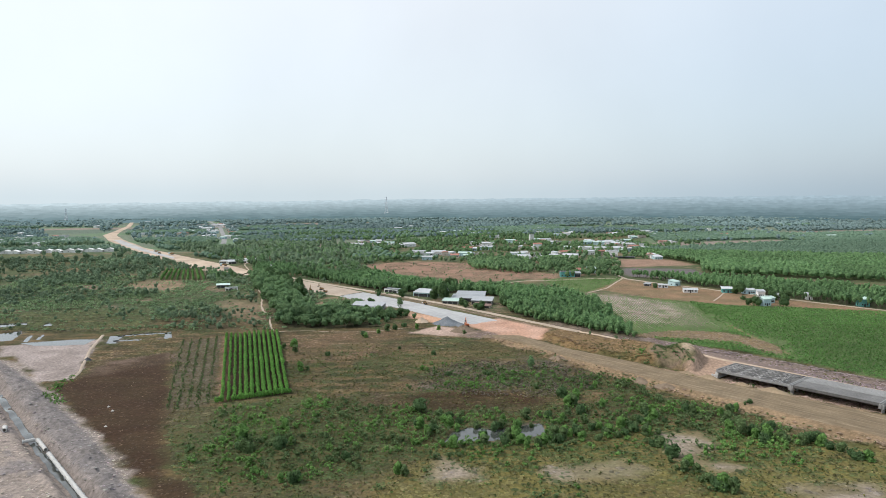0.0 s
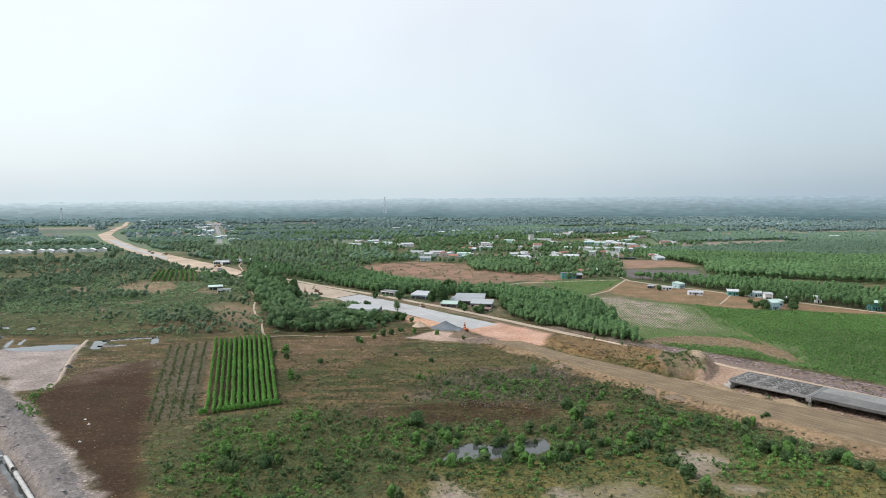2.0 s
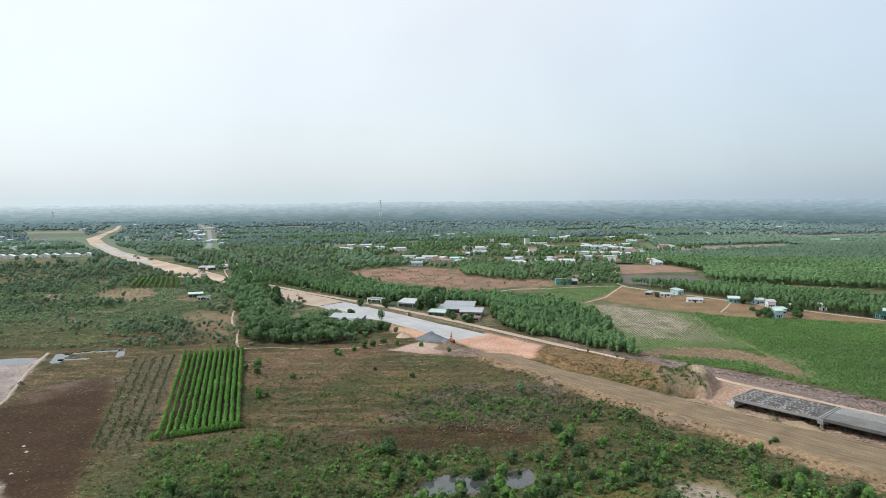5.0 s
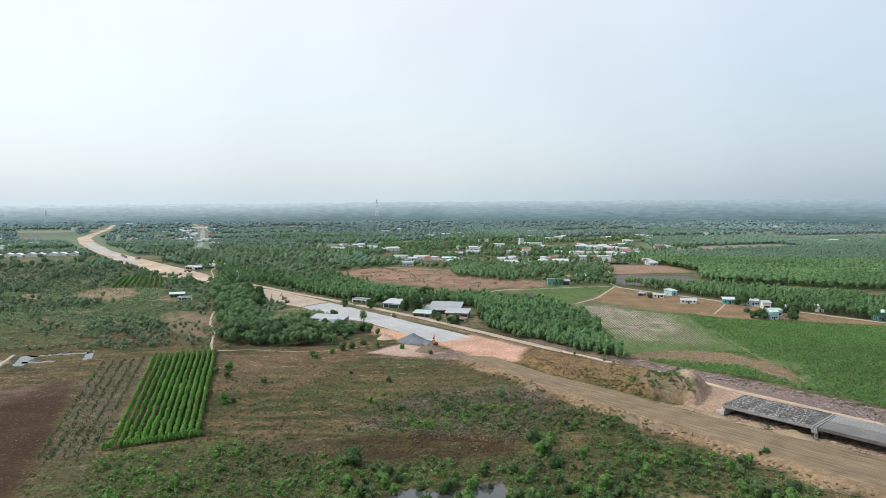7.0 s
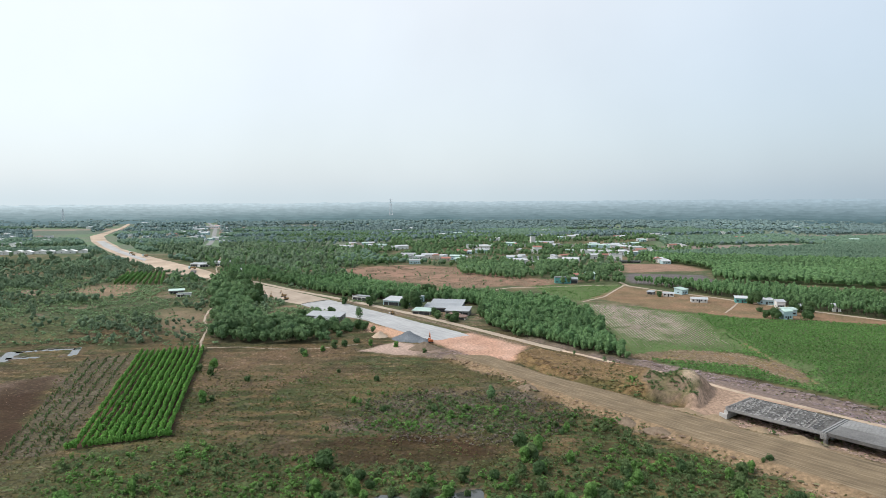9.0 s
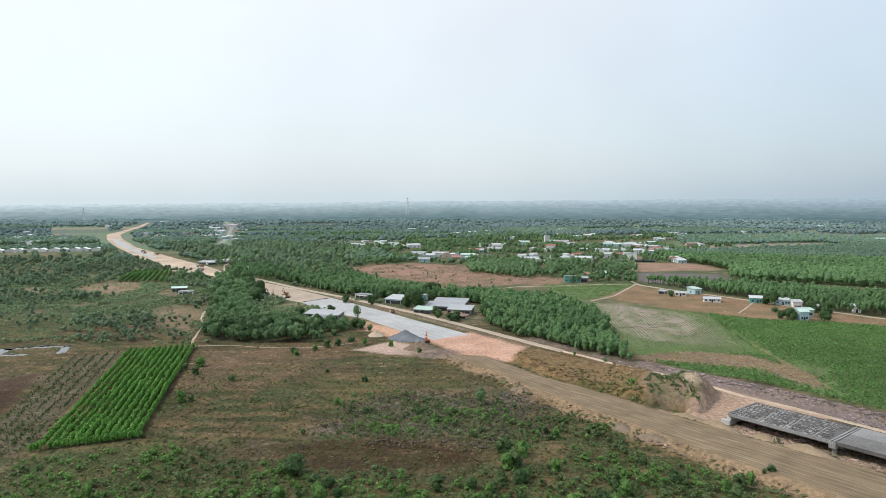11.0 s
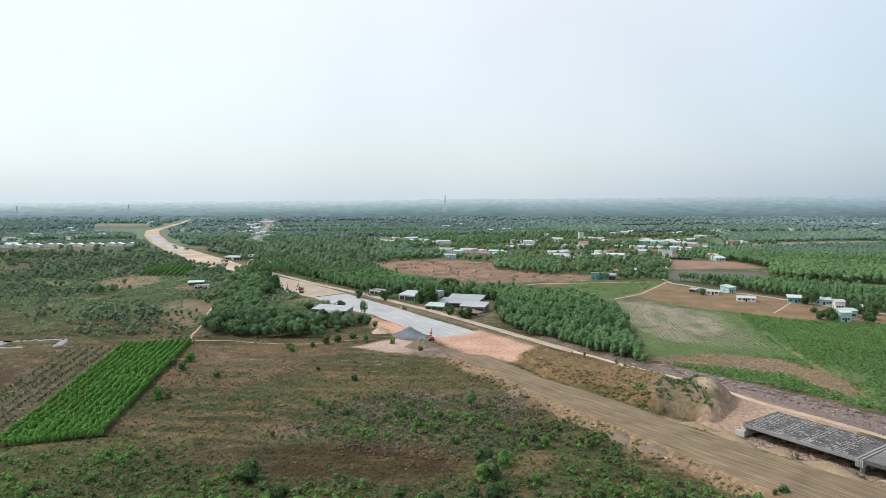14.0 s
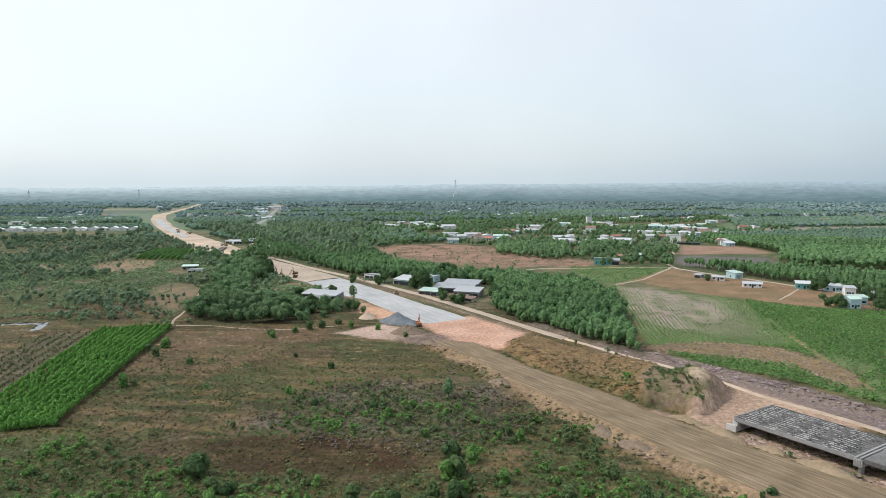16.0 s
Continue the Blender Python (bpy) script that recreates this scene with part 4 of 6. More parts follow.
pts = sprinkle(-125, -40, 425, 540, 2600, lambda x, y: (inside(x, y, DARKWOOD) < 0) & (along(x, y, [(25, 415), (-40, 500), (-95, 562)]) > 17) & (y - 1.2 * x < 610) & (fbm(x, y, 9) > 0.42))
wood("scrub", pts, LOWT, "leaf_low", "low brush between the wood and the carriageway", 0.5, 1.5, category="scrub")
# trees among the houses and between the fields
pts = sprinkle(-300, 420, 640, 1450, 6500, lambda x, y: free(x, y, 3) & (fbm(x, y, 60) > 0.45))
CLUMPS = [[(29, 720), (90, 668), (101, 766), (29, 850)], [(108, 721), (138, 737), (145, 818), (116, 818)], [(149, 701), (176, 698), (190, 767), (169, 779)]]
for p in CLUMPS:
    pts = np.vstack([pts, grid_in(p, 5.0, 0.25, 0.3, 0.0)])
wood("wood", pts, FART, "leaf_dark", "trees between the village houses and gardens", 0.5, 1.0)
# patchwork of woods out to the horizon
FARB = [crown(5, 4.4, 0.3, 8.4, 3.0, 110 + k, 1, 1.0, 1) for k in range(6)]
TOWNWOOD = [(-330, 905), (-240, 780), (-130, 780), (-100, 960), (-200, 1140), (-350, 1140), (-470, 1085)]


def far_free(x, y):
    return free(x, y, 3) & (x > 85 - 0.9 * y) & (x < 0.71 * y + 20) & (inside(x, y, VILLAGE) < 0)


def far_woods(x, y):
    """Dark unplanned woods, hedges and single trees in the fields."""
    kind, edge = plot_kind(x, y)
    some = TABLE[(x * 7).astype(int) % 256, (y * 3).astype(int) % 256]
    k = (kind < 0.34) | ((inside(x, y, TOWNWOOD) > 0) & (np.hypot(x + 250, y - 800) > 32)) | ((kind > 0.74) & (kind < 0.92) & (some < 0.22)) | ((edge < 5) & (some < 0.6))
    return k & far_free(x, y)


def far_blocks(x, y):
    """Even plantations in blocks."""
    kind, edge = plot_kind(x, y)
    return (kind >= 0.34) & (kind < 0.74) & (edge > 4) & (inside(x, y, TOWNWOOD) < 0) & far_free(x, y)


pts = sprinkle(-1300, 1250, 780, 1700, 20000, far_woods)
close = pts[:, 1] < 1120
wood("wood", pts[close], FART, "leaf_grove", "dark woods and hedges round the town", 0.7, 1.15)
wood("wood", pts[~close], FARB, "leaf_far_haze", "dark woods and hedges in the distance, haze in their colour", 0.6, 1.15)
BLOCKT = [crown(0, 4.9, 0.2, 6.4, 3.0, 140 + k, 1, 1.0, 1, 4) for k in range(6)]
u, v = np.meshgrid(np.arange(-1300, 1250, 8.6), np.arange(830, 1720, 7.2))
u, v = u.ravel() + rng.normal(0, 1.1, u.size), v.ravel() + rng.normal(0, 0.9, v.size)
k = far_blocks(u, v)
wood("wood", np.stack([u[k], v[k]], 1), BLOCKT, "leaf_block_haze", "even green plantation blocks in the distance, haze in their colour", 0.9, 1.1)
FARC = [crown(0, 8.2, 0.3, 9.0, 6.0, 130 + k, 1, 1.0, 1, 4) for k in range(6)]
wood("wood", sprinkle(-1900, 1600, 1690, 2240, 8000, lambda x, y: far_woods(x, y) | far_blocks(x, y)), FARC, "leaf_far_haze", "far woods on the plain", 0.6, 1.1)


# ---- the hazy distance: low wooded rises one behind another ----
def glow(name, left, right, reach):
    """Emits a flat colour with the haze painted in, brighter on the sun's side, with faint woods in it."""
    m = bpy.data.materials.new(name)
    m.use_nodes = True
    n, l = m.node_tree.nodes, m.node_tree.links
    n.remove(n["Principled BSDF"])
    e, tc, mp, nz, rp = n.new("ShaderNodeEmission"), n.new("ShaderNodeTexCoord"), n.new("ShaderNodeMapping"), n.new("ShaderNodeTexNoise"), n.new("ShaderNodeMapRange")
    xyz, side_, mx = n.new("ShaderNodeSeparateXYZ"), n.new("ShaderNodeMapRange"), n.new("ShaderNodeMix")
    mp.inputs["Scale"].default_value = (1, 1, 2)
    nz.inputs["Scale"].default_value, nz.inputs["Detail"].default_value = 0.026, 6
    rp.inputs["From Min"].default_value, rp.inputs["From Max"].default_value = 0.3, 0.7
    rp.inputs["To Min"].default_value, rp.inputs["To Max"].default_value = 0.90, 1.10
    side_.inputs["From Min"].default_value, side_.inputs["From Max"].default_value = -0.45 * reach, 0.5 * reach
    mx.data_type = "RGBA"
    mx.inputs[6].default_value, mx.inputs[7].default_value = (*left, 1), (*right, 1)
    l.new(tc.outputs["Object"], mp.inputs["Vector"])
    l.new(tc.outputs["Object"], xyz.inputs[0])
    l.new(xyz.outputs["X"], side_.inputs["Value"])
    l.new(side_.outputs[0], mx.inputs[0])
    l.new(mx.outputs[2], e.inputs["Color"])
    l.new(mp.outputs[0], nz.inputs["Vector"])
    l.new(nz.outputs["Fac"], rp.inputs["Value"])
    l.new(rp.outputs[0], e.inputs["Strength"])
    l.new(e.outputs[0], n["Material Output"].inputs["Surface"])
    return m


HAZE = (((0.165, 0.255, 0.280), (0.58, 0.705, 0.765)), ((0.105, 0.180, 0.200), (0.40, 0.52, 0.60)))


def rise(dist, low, high, mist, seed):
    """A wooded swell of the plain, lower on the sun's side; its crest is a ragged line of trees."""
    a = np.radians(np.linspace(-60, 52, 1000))
    x, y = dist * np.sin(a), dist * np.cos(a)
    s = a * dist
    swell = low + (high - low) * smooth((np.degrees(a) + 30) / 62)
    top = swell + 12 * (fbm(s + seed, s * 0 + seed, 520) - 0.5) + 15 * (fbm(s, s * 0 + seed * 3, 70, 5) - 0.5) + 5 * (fbm(s + 9, s * 0 + seed, 16, 2) - 0.5)
    n = len(a)
    out = np.concatenate([np.stack([x, y, np.full(n, -3.0)], 1), np.stack([x * 1.004, y * 1.004, top], 1), np.stack([x * 1.03, y * 1.03, top * 0 - 3], 1)])
    i = np.arange(n - 1)
    f = np.vstack([np.stack([i, i + 1, i + n + 1, i + n], 1), np.stack([i + n, i + n + 1, i + 2 * n + 1, i + 2 * n], 1)])
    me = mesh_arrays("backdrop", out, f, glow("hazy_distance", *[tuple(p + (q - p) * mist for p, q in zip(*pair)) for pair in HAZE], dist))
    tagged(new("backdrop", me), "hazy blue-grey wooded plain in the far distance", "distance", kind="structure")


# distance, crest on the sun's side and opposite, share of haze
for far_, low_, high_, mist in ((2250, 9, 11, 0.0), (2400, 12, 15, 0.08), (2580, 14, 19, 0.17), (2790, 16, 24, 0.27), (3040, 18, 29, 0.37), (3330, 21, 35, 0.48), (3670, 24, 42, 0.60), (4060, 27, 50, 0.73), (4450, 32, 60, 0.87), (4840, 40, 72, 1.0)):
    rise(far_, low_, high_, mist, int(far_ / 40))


# ---- foreground scrub ----
def hummock(seed, r, tall):
    """A low ragged tussock that sits on the ground: four quads round a raised middle."""
    g = np.random.default_rng(seed)
    p = np.array([[(i - 1) * r, (j - 1) * r, -0.06] for j in range(3) for i in range(3)], float)
    p[:, :2] += g.normal(0, 0.16 * r, (9, 2))
    p[[0, 2, 6, 8], :2] *= 0.75
    p[4, 2] = tall * g.uniform(0.75, 1.3)
    p[[1, 3, 5, 7], 2] = tall * g.uniform(-0.1, 0.55, 4)
    return p[np.array([(0, 1, 4, 3), (1, 2, 5, 4), (3, 4, 7, 6), (4, 5, 8, 7)])]


TUFT = [hummock(200 + k, 0.62, 0.30) for k in range(12)]
SHRUB = [crown(20, 0.85, -0.1, 1.45, 0.42, 220 + k, 2, 0.5, 1) for k in range(8)]


def meadow(x, y):
    ok = np.ones(len(x), bool)
    for p in (CROP, PALE, HAUL, LATER, LATER2, PALEPATCH, SANDYARD, BASIN, WOOD_A, DARKWOOD, FALLOW):
        ok &= inside(x, y, p) < -1 + 3 * (fbm(x, y, 4) - 0.4)
    for p in PONDS:
        ok &= inside(x, y, p) < -0.5
    for p in BARES:
        ok &= inside(x, y, p) < 5 * (fbm(x, y, 5) - 0.45) + 6 * (rng.random(len(x)) < 0.12)
    ok &= inside(x, y, MOUND) < -1
    ok &= along(x, y, [(25, 415), (-40, 500), (-95, 562), (-150, 630), (-200, 690)]) > 17
    ok &= along(x, y, SERVICE) > 4.5
    return ok & (np.abs(x) < 0.78 * y + 5) & (inside(x, y, RFIELD) < -5) & (y < 720 - 1.75 * x)


def green_want(x, y):
    """How much green scrub a place carries."""
    w = fbm(x, y, 26) * 0.7 + fbm(x + 80, y, 7) * 0.45
    for cx, cy, r, up in ((-45, 218, 34, 0.36), (55, 222, 45, 0.18), (22, 290, 34, 0.18), (-40, 250, 18, 0.14), (88, 238, 26, 0.22), (100, 215, 30, 0.2), (-60, 335, 16, 0.05), (0, 222, 24, 0.2), (62, 270, 22, 0.16)):
        w = w + up * smooth(1.4 - np.hypot(x - cx, y - cy) / r)
    w = w - 0.25 * smooth(inside(x, y, DARKMUD) / 4 + 0.5) - 0.14 * smooth((y - 310) / 40) - 0.05 * smooth((y - 255) / 30)
    return w


def tufts(name, pts, size, mat, label, category, protos=TUFT):
    """Tufts or clods in the colour of what grows or lies there."""
    tint = cover_at(pts[:, 0], pts[:, 1]) * rng.uniform(0.95, 1.35, (len(pts), 1)) * rng.uniform(0.93, 1.07, (len(pts), 3))
    scatter(name, protos, pts, size, mat, label, category, tall=size * 0.6, tint=tint)


pts = sprinkle(-190, 200, 150, 440, 80000, lambda x, y: meadow(x, y) & (rng.random(len(x)) < np.clip(330 / y - 0.35, 0.18, 1)))
w = green_want(pts[:, 0], pts[:, 1]) + rng.normal(0, 0.06, len(pts))
lush = smooth((w - 0.58) / 0.14)[:, None] * 0.75
tint = cover_at(pts[:, 0], pts[:, 1]) * rng.uniform(0.95, 1.55, (len(pts), 1))
tint = tint * (1 - lush) + np.array((0.078, 0.112, 0.036)) * rng.uniform(0.8, 1.3, (len(pts), 1)) * lush
scatter("grass", TUFT, pts, np.clip(rng.lognormal(0.0, 0.35, len(pts)), 0.5, 2.0), "grass_olive", "olive, straw-coloured and green meadow grass", "grass", tall=rng.uniform(0.35, 1.0, len(pts)), tint=tint)
pts = np.vstack([sprinkle(-170, -45, 135, 340, 7000, lambda x, y: inside(x, y, FALLOW) > -3),
                 sprinkle(-300, -40, 120, 370, 20000, lambda x, y: (inside(x, y, PALE) > -2) & (along(x, y, DITCH) > 3) & (fbm(x, y, 6) > 0.42))])
tufts("clods", pts, rng.uniform(0.35, 0.95, len(pts)), "clod", "clods of turned soil and dead grass", "soil clods", TUFT)
pts = sprinkle(-190, 200, 150, 430, 19000, lambda x, y: meadow(x, y) & (green_want(x, y) + rng.normal(0, 0.05, len(x)) > 0.75))
half = fbm(pts[:, 0], pts[:, 1] + 333, 12) > 0.5
for mask, mat in ((half, "leaf_scrub"), (~half, "leaf_bright")):
    p = pts[mask]
    scatter("shrubs", SHRUB, p, rng.uniform(0.55, 1.9, len(p)), mat, "patches of knee to head-high green shrubs", "shrubs")
SPRIG = [crown(3, 0.3, 0.0, 0.5, 0.42, 260 + k, 2, 0.6) for k in range(8)]
pts = sprinkle(-150, 180, 150, 345, 36000, lambda x, y: meadow(x, y) & (rng.random(len(x)) < 0.25 + 0.9 * smooth((green_want(x, y) - 0.5) / 0.25)))
hue = np.where(rng.random((len(pts), 1)) < 0.5, np.array([(0.085, 0.125, 0.034)]), np.array([(0.135, 0.125, 0.040)]))
scatter("grass", SPRIG, pts, rng.uniform(0.7, 1.6, len(pts)), "grass_olive", "sprigs of fresh and yellowing weeds in the meadow", "grass", tint=hue * rng.uniform(0.7, 1.25, (len(pts), 1)))
MOP = [crown(7, 0.75, -0.1, 0.75, 0.55, 280 + k, 2, 0.6, 1, 4) for k in range(8)]
pts = sprinkle(-150, 150, 150, 360, 9000, lambda x, y: meadow(x, y) & (fbm(x + 40, y, 22) + 0.3 * fbm(x, y, 5) > 0.68))
scatter("grass", MOP, pts, rng.uniform(0.5, 1.35, len(pts)), "tussock", "soft tussocks of olive and yellowing long grass", "grass", tall=rng.uniform(0.4, 1.0, len(pts)))
pts = sprinkle(-20, 85, 235, 335, 4200, lambda x, y: meadow(x, y) & (smooth(1.35 - np.hypot((x - 28) / 44, (y - 288) / 34)) * (0.4 + fbm(x, y, 9)) > 0.42))
scatter("shrubs", MOP, pts, rng.uniform(0.5, 1.3, len(pts)), "brush_dead", "grey leafless brush between green shrubs", "shrubs")
# dry grass on the embankment and by the houses
pts = np.vstack([sprinkle(45, 125, 290, 392, 6000, lambda x, y: (inside(x, y, EMBANK) > 0.3) & (inside(x, y, MOUND) < -1) & (fbm(x, y, 7) > 0.38)),
                 sprinkle(125, 280, 440, 625, 9000, lambda x, y: (inside(x, y, HOUSESTRIP) > 1) & (rng.random(len(x)) < 0.5))])
tufts("grass", pts, rng.uniform(0.35, 0.75, len(pts)), "grass_olive", "dry straw-coloured grass on the bank", "grass")
pts = sprinkle(97, 122, 298, 330, 1100, lambda x, y: (inside(x, y, MOUND) > 1.5) & (x < 115) & (fbm(x, y, 5) > 0.45))
scatter("shrubs", SHRUB, pts, rng.uniform(0.4, 0.9, len(pts)), "leaf_scrub", "weeds growing over the earth mound", "shrubs")
pts = sprinkle(-170, -55, 140, 340, 900, lambda x, y: (inside(x, y, FALLOW) > -2) & (fbm(x, y, 6) > 0.56))
scatter("grass", TUFT, pts, rng.uniform(0.25, 0.5, len(pts)), "grass_dry", "sparse withered grass on the fallow field", "grass")
pts = sprinkle(-175, -140, 225, 300, 900, lambda x, y: along(x, y, [(-164, 290), (-163, 270), (-150, 252)]) < 6 * fbm(x, y, 5))
scatter("shrubs", SHRUB, pts, rng.uniform(0.6, 1.1, len(pts)), "leaf_bright", "fresh green weeds beside the spoil bank", "shrubs")

pts = np.vstack([sprinkle(20, 150, 190, 375, 30000, lambda x, y: (inside(x, y, HAUL) < 0.3) & (inside(x, y, HAUL) > -5 * fbm(x, y, 6)) & (fbm(x, y, 3) > 0.56)),
                 sprinkle(95, 131, 292, 334, 1500, lambda x, y: (inside(x, y, MOUND) > -3) & (fbm(x, y, 4) > 0.42)),
                 sprinkle(104, 160, 235, 300, 5000, lambda x, y: (inside(x, y, UNDERDECK) > -5) & (inside(x, y, HAUL) < -1) & (fbm(x, y, 5) > 0.5)),
                 sprinkle(60, 205, 235, 415, 8000, lambda x, y: along(x, y, SPOIL) < 5 * fbm(x, y, 5))])
pts = pts[rng.random(len(pts)) < 0.6]
tufts("clods", pts, rng.uniform(0.15, 0.42, len(pts)), "clod", "loose clods of dug earth along the haul road", "soil clods")
pts = sprinkle(-60, 70, 390, 545, 16000, lambda x, y: along(x, y, [(62, 398), (36, 432), (0, 478), (-26, 508), (-56, 541)]) < 2.4)
tufts("grass", pts, rng.uniform(0.5, 1.0, len(pts)), "grass_olive", "dry olive grass on the drain bank", "grass")
pts = sprinkle(-70, 75, 425, 580, 9000, lambda x, y: (inside(x, y, WOOD_A) < 1) & (along(x, y, SERVICE) > 4) & (along(x, y, [(25, 415), (-40, 500), (-95, 562)]) > 16) & (x + y > 430))
tufts("grass", pts, rng.uniform(0.6, 1.3, len(pts)), "grass_olive", "rough grass round the roadside sheds", "grass")
pts = sprinkle(-300, -180, 388, 485, 5000, lambda x, y: inside(x, y, LEFTGRASS) > -8)
tufts("grass", pts, rng.uniform(1.0, 2.2, len(pts)), "grass_olive", "rank green grass beyond the ponds", "grass")
pts = sprinkle(-430, -95, 392, 720, 15000, lambda x, y: free(x, y, 0, 0.5) & (x > 90 - 0.9 * y))
tufts("grass", pts, rng.uniform(0.9, 2.0, len(pts)), "grass_olive", "rough green and straw grass of the scrubland", "grass")
# single bushes and small trees
def tree_thing(name, seed, r, tall, mat, label, leaves=420, size=0.62, trunk=0.16, crown_from=0.12, dense=7):
    t = thing(name, Matrix(), label, "tree" if tall > 5 else "bush")
    g = random.Random(seed)
    bm = bmesh.new()
    tube(bm, (0, 0, -0.4), (0.1, 0, tall * 0.55), trunk, trunk * 0.55, 7)
    for k in range(5):
        a, h = k * 1.26 + g.random(), tall * g.uniform(0.2, 0.5)
        tube(bm, (0.04, 0, h), (math.cos(a) * r * 0.6, math.sin(a) * r * 0.6, h + tall * 0.25), trunk * 0.5, trunk * 0.2, 5)
    part("trunk", bm, "bark", t)
    q = crown(leaves, r, tall * crown_from, tall, size, seed, 10, 0.25, dense, 6).reshape(-1, 3)
    ob = new("crown", mesh_arrays("crown", q, np.arange(len(q)).reshape(-1, 4), M[mat]))
    ob.parent = t
    return t


BUSH = [tree_thing("bush", 300 + k, 1.0, 1.9, ("leaf_scrub", "leaf_deep", "leaf_bright")[k % 3], ("dense dark green bush in dry grass", "round dark bush in rough meadow", "bright green bush in rough meadow")[k % 3],
                   430, 0.24, 0.06, -0.3) for k in range(6)]
SPOTS = [(69, 206, 2.2), (70, 198, 2.6), (72, 191, 2.2), (67, 216, 2.2), (69, 228, 2), (24, 214, 2.6), (37, 217, 2.2), (44, 217, 2.4), (56, 219, 2), (49, 248, 3), (50, 238, 2.4),
         (63, 271, 1.6), (60, 274, 1.6), (89, 240, 2.2), (75, 232, 2), (99, 216, 3), (103, 216, 2.6), (106, 212, 2.6), (110, 210, 2.4), (118, 209, 2.6), (120, 206, 2.2), (104, 237, 2.2)]
SPOTS += [(115, 244, 1.4), (76, 175, 2.6), (74, 180, 2), (-46, 374, 2), (-38, 382, 1.8), (-33, 388, 2.2), (-29, 393, 2.2), (-16, 395, 1.8), (-23, 342, 1.4), (-58, 328, 1.6), (-80, 349, 2.6),
          (-76, 336, 2), (-52, 205, 2.6), (-66, 212, 3.0), (-62, 202, 2.6), (-42, 180, 2.4), (-13, 186, 2), (-2, 233, 2.2), (-4, 220, 2.4), (0, 229, 2.0), (124, 201, 2.4), (125, 195, 2.2)]
SPOTS += [(-65.6, 300, 2.2), (-63, 301, 1.4), (-5, 329, 1.6), (-44, 371, 1.8), (70, 187, 2.3), (20, 290, 1.6), (26, 284, 1.5), (30, 288, 1.3), (47, 258, 2.8), (52, 256, 2.2), (-84, 344, 2.0), (-24, 402, 2.0),
          (-3, 392, 1.7), (12, 380, 1.5), (2, 290, 1.4), (-10, 300, 1.3), (38, 270, 1.5), (-30, 196, 1.8), (-55, 224, 1.8), (100, 228, 2.2), (112, 222, 2.0), (60, 246, 1.8), (84, 252, 1.6)]
gs = random.Random(3)
SPOTS += [(x + gs.uniform(-4, 4), y + gs.uniform(-3.5, 3.5), r * gs.uniform(0.55, 0.95)) for x, y, r in SPOTS if y < 285 and r > 1.9]
SPOTS += [(x + gs.uniform(-5, 5), y + gs.uniform(-4, 4), r * gs.uniform(0.5, 0.9)) for x, y, r in SPOTS[:24]]
SPOTS += [(x + gs.uniform(-2, 2), y + gs.uniform(-1, 1), gs.uniform(1.4, 2.4)) for x, y in ((4, 207), (12, 208), (18, 207), (24, 209), (30, 207), (38, 210), (22, 229), (28, 232), (36, 233), (44, 230), (50, 228))]
SPOTS += [(x + gs.uniform(-4, 4), y + gs.uniform(-3, 3), gs.uniform(1.3, 2.3)) for x, y in ((14, 214), (20, 222), (28, 223), (34, 210), (40, 212), (48, 214), (52, 222), (60, 215), (30, 208), (62, 224), (66, 220), (8, 222), (2, 226), (72, 236), (80, 242), (-6, 228)) for _ in range(2)]
for k, (x, y, r) in enumerate(SPOTS):
    g = random.Random(k)
    m = pose(x, y, ground_z(x, y) - 0.05, 0, 0, g.uniform(0, 360)) @ Matrix.Diagonal((r, r * g.uniform(0.85, 1.15), r * g.uniform(0.8, 1.15), 1))
    src = BUSH[k % 6]
    if k < 6:
        src.matrix_world = m
        src.scale = m.to_scale()
    else:
        b = copy_thing(src, pose(0, 0, 0))
        b.matrix_basis = m
TREE = tree_thing("tree", 411, 2.5, 6.2, "leaf_dark", "lone dark green tree in the meadow", 420, 0.5, 0.16, -0.05, 4)
TREE.matrix_world = pose(40.5, 302, ground_z(40.5, 302), 0, 0, 20)
BIG = tree_thing("bush", 413, 3.7, 6.4, "leaf_deep", "big round dark bush standing alone in the meadow", 1300, 0.46, 0.14, -0.05)
BIG.matrix_world = pose(-9, 240, ground_z(-9, 240))
TALL = tree_thing("tree", 412, 3.2, 13.0, "leaf_dark", "tall sparse tree at the edge of the carriageway", 620, 0.65, 0.25, 0.2, 1)
TALL.matrix_world = pose(-29, 447, ground_z(-29, 447), 0, 0, 70)
SHED_TREES = [(0, 503, 6.6, 14), (-6, 510, 5.0, 11), (-31, 530, 4.4, 8), (14, 482, 3.6, 6), (24, 461, 4.2, 5.5), (-20, 548, 4.6, 9.5), (3, 560, 5.4, 11.5), (9, 566, 5.0, 11), (44, 480, 4.6, 9), (48, 470, 4.2, 9), (52, 452, 4.0, 9), (60, 440, 4.0, 9), (-52, 527, 3.2, 7), (-33, 520, 3.2, 7), (27, 464, 3.2, 6.5), (16, 470, 3.0, 6)]
LANE_TREES = [(240, 531, 5.0, 10.5), (225, 473, 4.2, 8.5), (242, 468, 4.2, 8), (251, 500, 4.2, 9), (248, 479, 4.6, 9), (258, 497, 4.8, 9), (236, 533, 3.4, 7), (222, 478, 3, 6), (228, 500, 2.6, 4), (183, 570, 2.6, 4.5), (182, 566, 2.4, 4)]
